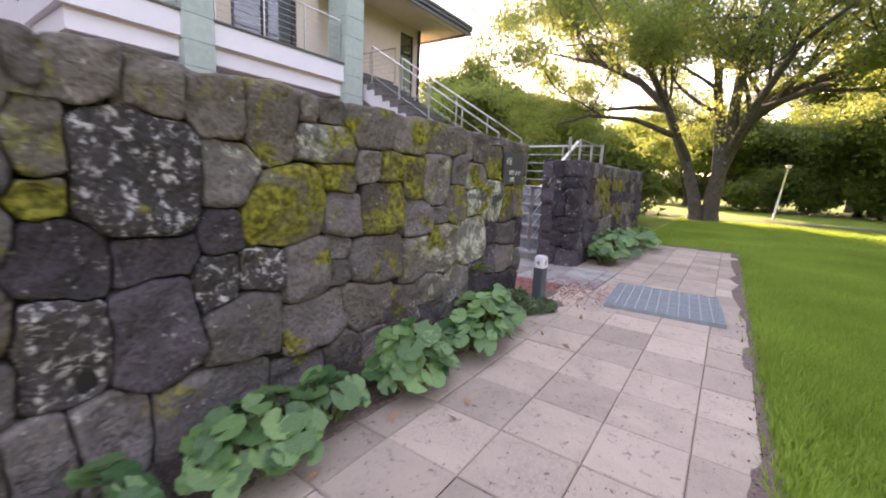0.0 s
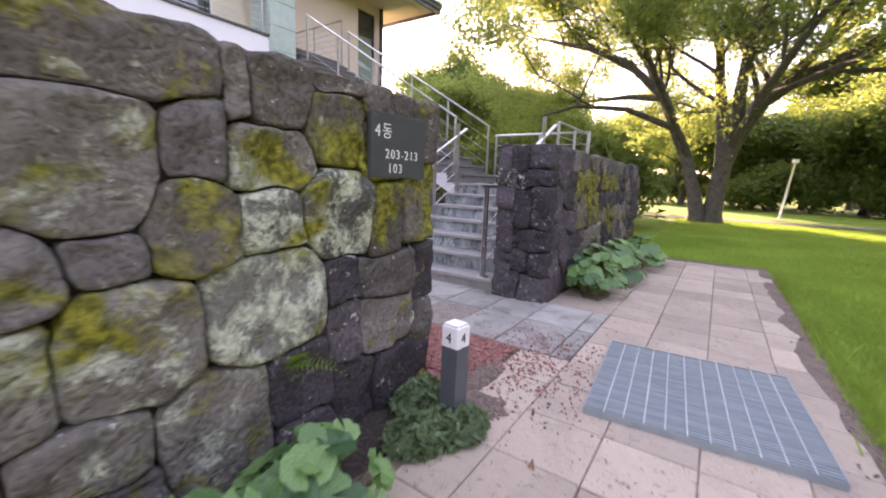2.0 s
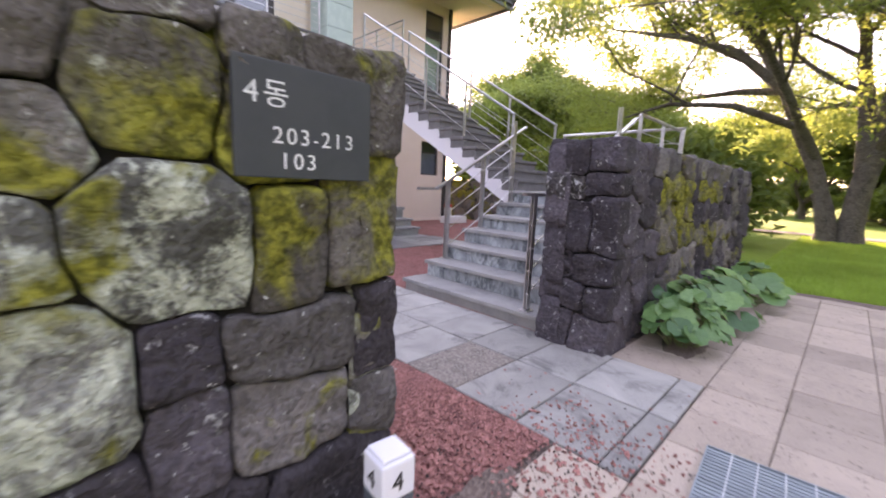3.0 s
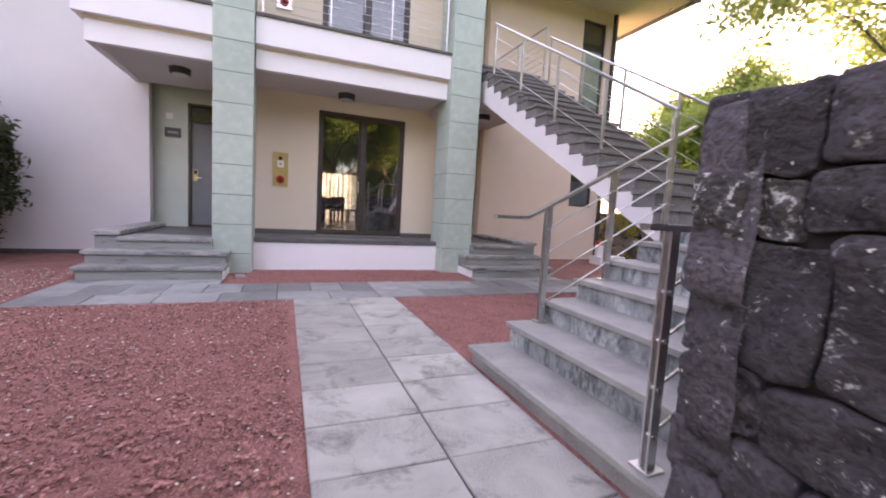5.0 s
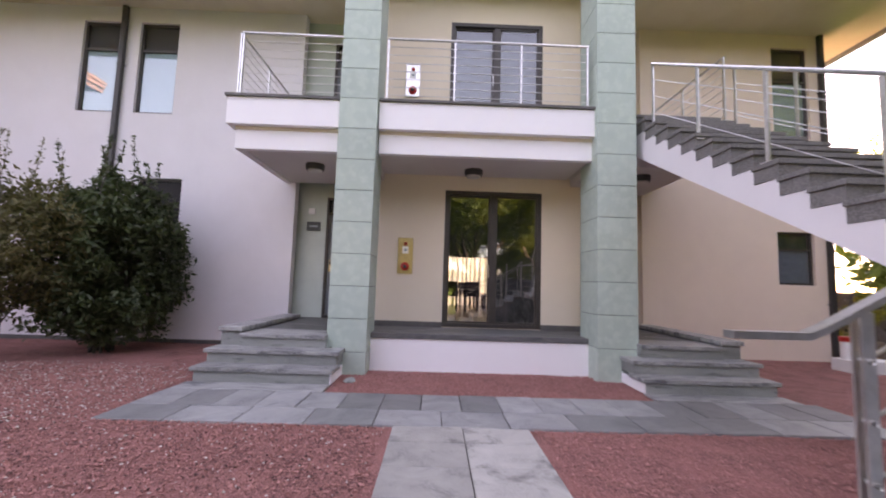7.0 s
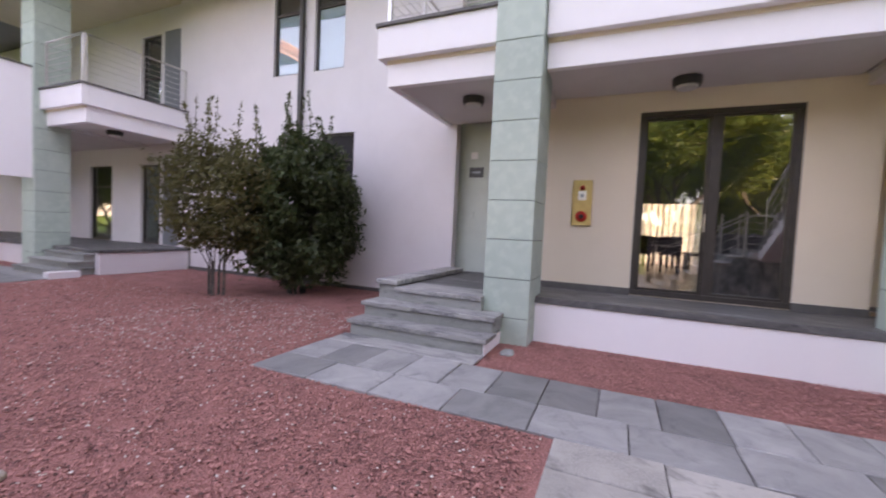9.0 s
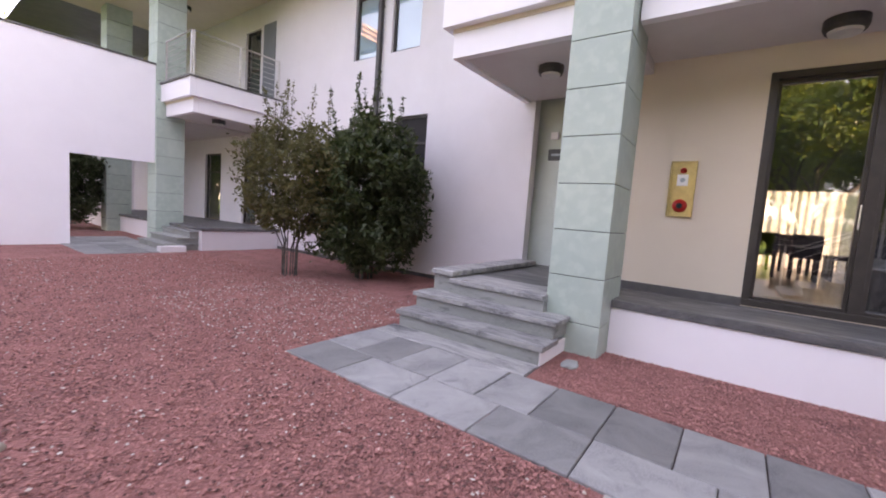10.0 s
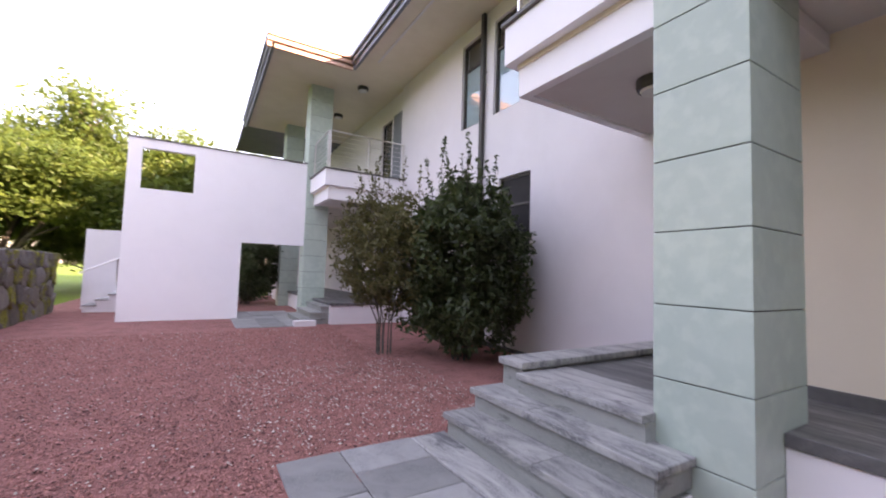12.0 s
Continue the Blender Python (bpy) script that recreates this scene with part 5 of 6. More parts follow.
for words, size, y, z in (("4동", 0.082, 3.79, 1.487), ("203", 0.066, 3.865, 1.383), ("-", 0.05, 3.990, 1.386), ("213", 0.066, 4.015, 1.383), ("103", 0.066, 3.885, 1.312)):
    for i, letter in enumerate(words):
        lettering("lettering", letter, size, Matrix.Translation((-1.8975, y + 0.62 * size * i, z)) @ turn, M_LETTER, sg)

BX, BY, BA = -1.53, 4.02, -6.0
bo = thing("bollard_light", (BX, BY, 0), "dark grey square bollard light with a frosted numbered cap", "bollard")


def spun(bm):
    bmesh.ops.transform(bm, matrix=pose(BX, BY, 0, 0, 0, BA), verts=bm.verts[:])
    return bm


part("post", spun(boxed(-0.052, 0.052, -0.052, 0.052, -0.02, 0.43, 0.006)), M_BOLLARD, bo)
bm = boxed(-0.053, 0.053, -0.053, 0.053, 0.432, 0.545, 0.008)
part("cap", spun(bm), M_BOLLARDCAP, bo, "frosted white cap")
part("cap_top", spun(boxed(-0.045, 0.045, -0.045, 0.045, 0.546, 0.558, 0.005)), M_BOLLARDCAP, bo)
for rz in (BA + 90, BA):
    m = pose(BX, BY, 0, 0, 0, rz) @ Matrix.Translation((-0.022, -0.0538, 0.462)) @ pose(0, 0, 0, 90, 0, 0)
    lettering("number", "4", 0.075, m, M_BLACK, bo)

gr = thing("steel_grate", (-0.45, 5.15, 0.006), "galvanised steel grating mat lying on the path", "grate")
GM = pose(-0.46, 5.15, 0.0, 0, 0, 4.5)


def gpart(name, x0, x1, y0, y1, z0, z1, material, label=""):
    bm = boxed(x0, x1, y0, y1, z0, z1)
    bmesh.ops.transform(bm, matrix=GM, verts=bm.verts[:])
    part(name, bm, material, gr, label)


GW, GH = 0.555, 0.575
# dark plate that paints the shade between the bars
gpart("backing", -GW + 0.004, GW - 0.004, -GH + 0.004, GH - 0.004, 0.006, 0.012, M_GRATESHADE)
for a in ((-GW, GW, -GH - 0.006, -GH), (-GW, GW, GH, GH + 0.006), (-GW - 0.006, -GW, -GH, GH), (GW, GW + 0.006, -GH, GH)):
    gpart("edge_bar", *a, 0.006, 0.047, M_GRATE)
for i in range(1, 11):
    x = -GW + 2 * GW * i / 11
    gpart("bearing_bar", x - 0.0032, x + 0.0032, -GH, GH, 0.020, 0.0475, M_GRATEBRIGHT, "bright bar")
for i in range(1, 40):
    y = -GH + 2 * GH * i / 40
    gpart("cross_bar", -GW, GW, y - 0.0075, y + 0.0075, 0.015, 0.045, M_GRATE)

# white standpipe, far stone wall, boulders
sp = thing("white_box", (-10.6, 13.6, 0), "white plastic garden valve box with a red cap", "valve box")
part("box", boxed(-10.8, -10.35, 13.3, 14.2, -0.02, 0.22, 0.02), M_PAPER, sp)
part("pipe", tubed([(-10.58, 13.45, 0.2), (-10.58, 13.45, 0.55)], 0.13, 16), M_PAPER, sp)
part("cap", tubed([(-10.58, 13.45, 0.55), (-10.58, 13.45, 0.64)], 0.145, 16), M_RED, sp, "red cap")
far_wall = thing("stone_wall", (-8, 15.6, 0), "low dark mossy stone wall behind the stairs", "stone wall", kind="structure")
part("wall_core", boxed(-14, -3.2, 15.5, 15.9, -0.1, 1.45), M_CORE, far_wall)
stone_face(far_wall, coursed(-14, -3.2, 0, 1.5, 0.5, 0.36, 31), -14, -3.2, -0.05, 1.5, Matrix(((1, 0, 0, 0), (0, 0, -1, 15.5), (0, 1, 0, 0), (0, 0, 0, 1))), lambda u, v, r: r.choice([M_STONEMOSS, M_STONE, M_STONEBROWN]), 32, count=14)


def boulder(x, y, r, flat, material, label, seed, category="stone"):
    bm = bmesh.new()
    bmesh.ops.create_icosphere(bm, subdivisions=3, radius=1)
    off = Vector((seed * 7.1, seed * 3.3, 0))
    for v in bm.verts:
        k = 1 + 0.28 * noise.noise(v.co * 1.3 + off) + 0.10 * noise.noise(v.co * 3.5 + off)
        v.co = Vector((v.co.x * r * k, v.co.y * r * 0.65 * k, max(v.co.z * k, -0.35) * r * flat + 0.3 * r * flat))
    t = thing("boulder", (x, y, 0), label, category)
    ob = part("body", bm, material, t, smooth=True)
    ob.location = (0, 0, 0)
    return t


boulder(-5.07, 2.61, 0.06, 0.6, M_BOULDER, "pale tan stone lying on the red gravel", 1)
boulder(-8.72, 4.38, 0.13, 0.22, M_STEPRISER, "flat broken piece of slate beside the porch step", 2)

# ---- plants ----


def round_leaf_mesh(name, seed):
    """A kidney-shaped leaf, radius 1, cupped and wavy at its rim, notch towards -x."""
    rnd = random.Random(seed)
    bm = bmesh.new()
    n = 26
    ph = rnd.uniform(0, 6)
    rows = []
    for s in (0.25, 0.6, 0.88, 1.0):
        row = []
        for i in range(n):
            a = -math.pi + 0.24 + (2 * math.pi - 0.48) * i / (n - 1)
            r = s * (1 + 0.05 * math.sin(9 * a + ph) * s + 0.06 * math.sin(2 * a + ph))
            z = 0.24 * s * s - 0.42 * max(0, s - 0.72) + 0.05 * s * s * math.sin(6 * a + ph) + 0.05 * math.sin(2 * a + ph) * s
            row.append(bm.verts.new((r * math.cos(a), r * math.sin(a), z)))
        rows.append(row)
    c = bm.verts.new((-0.06, 0, 0))
    for i in range(n - 1):
        bm.faces.new((c, rows[0][i], rows[0][i + 1]))
        for a, b in zip(rows, rows[1:]):
            bm.faces.new((a[i], b[i], b[i + 1], a[i + 1]))
    me = bpy.data.meshes.new(name)
    bm.to_mesh(me)
    bm.free()
    me.shade_smooth()
    me.materials.append(M_LIGULARIA)
    return me


LEAVES = [round_leaf_mesh("leaf", s) for s in range(5)]


def ligularia(x, y, rx, ry, count, height, seed, size=0.075):
    rnd = random.Random(seed)
    t = thing("leopard_plant", (x, y, 0), "clump of glossy round-leaved green plants below the wall", "plant", "round-leaved plants")
    for i in range(count):
        a, s = rnd.uniform(0, 2 * math.pi), math.sqrt(rnd.random())
        px, py = x + rx * s * math.cos(a), y + ry * s * math.sin(a)
        z = height * (1.05 - 0.75 * s * s) * rnd.uniform(0.6, 1.0) + 0.04
        r = size * rnd.uniform(0.65, 1.3)
        out = Vector((px - x, (py - y), 0))
        tilt = Vector((out.x * 0.9 / max(rx, 0.01), out.y * 0.9 / max(ry, 0.01), 1.3)).normalized()
        tilt = (tilt + Vector((rnd.uniform(-0.2, 0.5), rnd.uniform(-0.5, 0.2), 0))).normalized()
        q = tilt.to_track_quat("Z", "X") @ Euler((0, 0, rnd.uniform(0, 6.28))).to_quaternion()
        ob = new("leaf", LEAVES[i % 5])
        ob.parent = t
        ob.matrix_basis = Matrix.Translation(Vector((px, py, z)) - BASE[t.name]) @ q.to_matrix().to_4x4() @ Matrix.Diagonal((r, r * rnd.uniform(0.9, 1.1), r, 1))
        foot = Vector((x + 0.35 * (px - x), y + 0.35 * (py - y), -0.01))
        mid = foot.lerp(Vector((px, py, z)), 0.55) + Vector((0, 0, 0.06 * height))
        part("stalk", tubed([foot, mid, Vector((px, py, z - 0.002))], [0.005, 0.004, 0.003], 5), M_STALK, t, smooth=True)
    return t


ligularia(-1.64, 0.36, 0.20, 0.15, 9, 0.24, 11, 0.085)
ligularia(-1.58, 0.02, 0.16, 0.2, 10, 0.2, 17)
ligularia(-1.55, 0.88, 0.26, 0.30, 62, 0.30, 12, 0.062)
ligularia(-1.58, 1.28, 0.20, 0.20, 26, 0.24, 19, 0.06)
ligularia(-1.50, 1.88, 0.26, 0.30, 84, 0.38, 13, 0.066)
ligularia(-1.50, 2.62, 0.26, 0.34, 90, 0.38, 14, 0.066)
ligularia(-1.58, 3.14, 0.24, 0.28, 56, 0.36, 15, 0.066)
ligularia(-1.60, 7.3, 0.32, 0.5, 80, 0.5, 16, 0.095)
ligularia(-1.54, 8.3, 0.34, 0.6, 70, 0.5, 18, 0.095)
ligularia(-1.46, 9.5, 0.34, 0.7, 44, 0.48, 20, 0.11)


def herb(x, y, rx, ry, height, count, seed, material, label, name="low_herb", leaf=0.02):
    """A dense low cushion of small leaves."""
    rnd = random.Random(seed)
    t = thing(name, (x, y, 0), label, "plant")
    bm = bmesh.new()
    for i in range(count):
        a, s = rnd.uniform(0, 6.28), math.sqrt(rnd.random())
        p = Vector((x + rx * s * math.cos(a), y + ry * s * math.sin(a), 0))
        p.z = height * (1 - 0.7 * s * s) * rnd.random() ** 0.4
        add_leaf(bm, p, rnd, leaf * rnd.uniform(0.7, 1.4))
    part("foliage", bm, material, t)
    bm = bmesh.new()
    for i in range(14):
        a = rnd.uniform(0, 6.28)
        tube(bm, [(x, y, -0.01), (x + 0.7 * rx * math.cos(a), y + 0.7 * ry * math.sin(a), height * 0.6)], [0.004, 0.002], 4)
    tagged(part("stem_tangle", bm, M_STALK, t), kind="stuff")
    return t


def add_leaf(bm, p, rnd, r, long=1.6):
    n = Vector((rnd.gauss(0, 0.7), rnd.gauss(0, 0.7), rnd.gauss(0.7, 0.6))).normalized()
    u = n.cross(Vector((rnd.gauss(0, 1), rnd.gauss(0, 1), rnd.gauss(0, 1)))).normalized()
    w = n.cross(u)
    a, b, c, d = p - u * r * long, p + w * r * 0.62, p + u * r * long, p - w * r * 0.62
    e = n * r * 0.25
    v = [bm.verts.new(q) for q in (a, b + e, c, d + e)]
    bm.faces.new((v[0], v[1], v[2]))
    bm.faces.new((v[0], v[2], v[3]))


herb(-1.57, 3.78, 0.16, 0.2, 0.15, 900, 41, M_HERB, "low dark green cushion plant round the bollard")
herb(-1.47, 3.95, 0.17, 0.2, 0.13, 700, 42, M_HERB, "low dark green cushion plant round the bollard")
herb(-1.78, 4.05, 0.12, 0.2, 0.16, 500, 43, M_HERB, "low dark green cushion plant against the wall")

# fern growing from a joint
fe = thing("fern", (-1.9, 3.32, 0.44), "small fern growing out of a wall joint", "fern")
rnd = random.Random(5)
for j in range(5):
    bm = bmesh.new()
    d = Vector((rnd.uniform(0.4, 0.9), rnd.uniform(-0.9, 0.9), rnd.uniform(0.2, 0.7))).normalized()
    p0 = Vector((-1.93, 3.32, 0.46))
    side_v = d.cross(Vector((0, 0, 1))).normalized()
    for i in range(12):
        s = i / 12
        p = p0 + d * 0.25 * s + Vector((0, 0, -0.13 * s * s))
        l = 0.06 * math.sin(math.pi * min(1, s + 0.22)) + 0.005
        for sg2 in (-1, 1):
            q = p + side_v * sg2 * l + d * 0.012
            a, b, c = bm.verts.new(p - d * 0.007), bm.verts.new(p + d * 0.007), bm.verts.new(q - Vector((0, 0, 0.006)))
            bm.faces.new((a, b, c))
    part("frond", bm, M_FERN, fe)

# ---- shrubs against the house ----


def branch(bm, p, d, length, r, level, rnd, tips, spread=0.6, up=0.15, kids=3, ratio=0.68, sides=7):
    pts, rad = [p.copy()], [r]
    n = 5
    for i in range(n):
        d = (d + Vector((rnd.gauss(0, 0.10), rnd.gauss(0, 0.10), rnd.gauss(up * 0.4, 0.06)))).normalized()
        p = p + d * length / n
        pts.append(p.copy())
        rad.append(r * (1 - 0.42 * (i + 1) / n))
        if level <= 1 and i >= 1:
            tips.append((p.copy(), level))
    tube(bm, pts, rad, sides, caps=False)
    if level == 0:
        return
    for k in range(kids):
        s = rnd.uniform(0.45, 1.0) if k else 1.0
        q = pts[min(n, max(1, round(s * n)))]
        e = (d + Vector((rnd.gauss(0, spread), rnd.gauss(0, spread), rnd.gauss(up, spread * 0.6)))).normalized()
        branch(bm, q, e, length * ratio * rnd.uniform(0.75, 1.2), r * (0.62 if k == 0 else 0.48), level - 1, rnd, tips, spread, up, kids, ratio, max(4, sides - 1))


def shrub(x, y, name, label, seed, rx, ry, z0, z1, count, leaf, stems, material, foot=0.16, thick=0.026):
    """Stems that fan out from one foot, an uneven crown of small leaves, long leafy shoots on top."""
    rnd = random.Random(seed)
    t = thing(name, (x, y, 0), label, "shrub")
    for i in range(stems):
        bm = bmesh.new()
        a = 2 * math.pi * (i + rnd.uniform(-0.3, 0.3)) / stems
        k, top = rnd.uniform(0.35, 0.85), z0 + rnd.uniform(0.55, 0.9) * (z1 - z0)
        p = Vector((x + foot * math.cos(a), y + foot * math.sin(a), -0.02))
        q = Vector((x + k * rx * math.cos(a), y + k * ry * math.sin(a), top))
        pts = [p, p.lerp(q, 0.14) + Vector((-0.10 * rx * math.cos(a) * k, -0.10 * ry * math.sin(a) * k, 0.25 * z0 + 0.1)), p.lerp(q, 0.45) + Vector((rnd.gauss(0, 0.05), rnd.gauss(0, 0.05), 0.12)), p.lerp(q, 0.75) + Vector((rnd.gauss(0, 0.06), rnd.gauss(0, 0.06), 0.05)), q]
        tube(bm, pts, [thick, thick * 0.85, thick * 0.65, thick * 0.4, thick * 0.2], 6)
        for j in (2, 2, 3, 3):
            e = pts[j] + Vector((rnd.gauss(0, 0.3), rnd.gauss(0, 0.35), rnd.uniform(0.25, 0.6)))
            tube(bm, [pts[j], pts[j].lerp(e, 0.5) + Vector((0, 0, -0.03)), e], [thick * 0.4, thick * 0.3, thick * 0.12], 5)
        part("stem", bm, M_BARK, t, smooth=True)
    bm = bmesh.new()
    zc, rz = (z0 + z1) / 2, (z1 - z0) / 2
    made = 0
    while made < count:
        u = Vector((rnd.gauss(0, 1), rnd.gauss(0, 1), rnd.gauss(0, 1))).normalized()
        s = rnd.random() ** 0.28
        edge = 0.9 + 0.30 * noise.noise(u * 2.1 + Vector((seed, 0, 0))) + 0.22 * noise.noise(u * 5 + Vector((0, seed, 0))) + 0.12 * noise.noise(u * 11 + Vector((0, 0, seed)))
        p = Vector((x + rx * u.x * s * edge, y + ry * u.y * s * edge, zc + rz * (abs(u.z) ** 0.8 * (1 if u.z > 0 else -1)) * s * edge))
        if p.z < 0.15 or noise.noise(p * 2.2) < -0.28 or noise.noise(p * 5.5) < -0.36:
            continue
        add_leaf(bm, p, rnd, leaf * rnd.uniform(0.7, 1.5))
        made += 1
    part("foliage", bm, material, t)
    # long new shoots
    bm = bmesh.new()
    for i in range(10):
        a, k = rnd.uniform(0, 6.28), 0.62 * math.sqrt(rnd.random())
        px, py = x + rx * k * math.cos(a), y + ry * k * math.sin(a)
        h = rnd.uniform(0.2, 0.75)
        p = Vector((px, py, z1 - 0.45))
        q = Vector((px + rnd.uniform(-0.22, 0.22), py + rnd.uniform(-0.22, 0.22), z1 + h))
        m = p.lerp(q, 0.5) + Vector((rnd.gauss(0, 0.05), rnd.gauss(0, 0.05), 0))
        part("shoot", tubed([p, m, q], [0.007, 0.005, 0.002], 4), M_BARK, t)
        for j in range(38):
            s = rnd.uniform(0.1, 1)
            c = p.lerp(m, s * 2) if s < 0.5 else m.lerp(q, s * 2 - 1)
            add_leaf(bm, c + Vector((rnd.gauss(0, 0.055), rnd.gauss(0, 0.055), 0)) * (1.15 - s), rnd, leaf * rnd.uniform(0.8, 1.2), 1.5)
    tagged(part("shoot_foliage", bm, material, t), kind="stuff")
    return t


M_SHRUBLIGHT = leaf_mat("olive_shrub_leaf", (0.065, 0.075, 0.03), (0.15, 0.14, 0.065), (0.15, 0.14, 0.04), 0.3, 0.5)
evergreen = shrub(-10.45, -0.45, "evergreen_shrub", "large dense dark evergreen shrub against the white wall", 61, 1.1, 1.4, 0.10, 3.2, 26000, 0.036, 9, M_SHRUB)
shrub(-9.35, -1.35, "sparse_shrub", "sparse olive shrub with bare stems beside the evergreen", 62, 1.0, 1.35, 0.70, 3.0, 12000, 0.028, 10, M_SHRUBLIGHT, 0.13, 0.014)

copy_thing(evergreen, pose(-8.0, -12.5, 0, 0, 0, 70))

# ---- trees ----


def leaf_cloud(t, tips, leaves, leaf, cloud, material, seed):
    """Small leaves scattered round the ends of the twigs."""
    pos = np.empty((leaves, 4, 3), dtype=np.float32)
    gen = np.random.default_rng(seed)
    centre = np.array([p for p, l in tips], dtype=np.float32)
    pick = gen.integers(0, len(centre), leaves)
    c = centre[pick] + gen.normal(0, 1, (leaves, 3)).astype(np.float32) * np.array([cloud, cloud, cloud * 0.55], dtype=np.float32)
    n = gen.normal(0, 1, (leaves, 3)) + np.array([0, 0, 0.8])
    n /= np.linalg.norm(n, axis=1, keepdims=True)
    u = np.cross(n, gen.normal(0, 1, (leaves, 3)))
    u /= np.linalg.norm(u, axis=1, keepdims=True)
    w = np.cross(n, u)
    s = (leaf * gen.uniform(0.6, 1.4, (leaves, 1)))
    pos[:, 0], pos[:, 1], pos[:, 2], pos[:, 3] = c - u * s * 1.5, c + w * s * 0.7 + n * s * 0.25, c + u * s * 1.5, c - w * s * 0.7 + n * s * 0.25
    me = bpy.data.meshes.new("crown")
    me.from_pydata(pos.reshape(-1, 3), [], np.arange(leaves * 4).reshape(-1, 4))
    me.materials.append(material)
    ob = new("crown", me)
    ob.parent = t
    ob.location = -BASE[t.name]
    ob["label"] = "open crown of small leaves"


def tree(x, y, seed, trunk, clear, length, levels, leaves, leaf, cloud, material, label, lean=(0, 0), limbs=None, kids=3, name="tree"):
    """Trunk and limbs, and a crown of leaf clumps at the ends of the limbs."""
    rnd = random.Random(seed)
    t = thing(name, (x, y, 0), label, "tree", "trees")
    bm = bmesh.new()
    top = Vector((x + lean[0], y + lean[1], clear))
    tube(bm, [(x, y, -0.15), (x, y, 0.12), (x + 0.1 * lean[0], y, 0.5), (x + 0.5 * lean[0], y + 0.5 * lean[1], clear * 0.6), top], [trunk * 1.5, trunk * 1.22, trunk, trunk * 0.86, trunk * 0.8], 16)
    tips = []
    for d, l, r in limbs or [((rnd.gauss(0, 0.7), rnd.gauss(0, 0.7), 1.0), length, trunk * 0.6) for _ in range(4)]:
        branch(bm, top - Vector((0, 0, 0.25)), Vector(d).normalized(), l, r, levels, rnd, tips, 0.55, 0.12, kids)
    part("trunk", bm, M_BARK, t, "fissured grey-brown trunk and limbs", smooth=True)
    leaf_cloud(t, tips, leaves, leaf, cloud, material, seed)
    return t


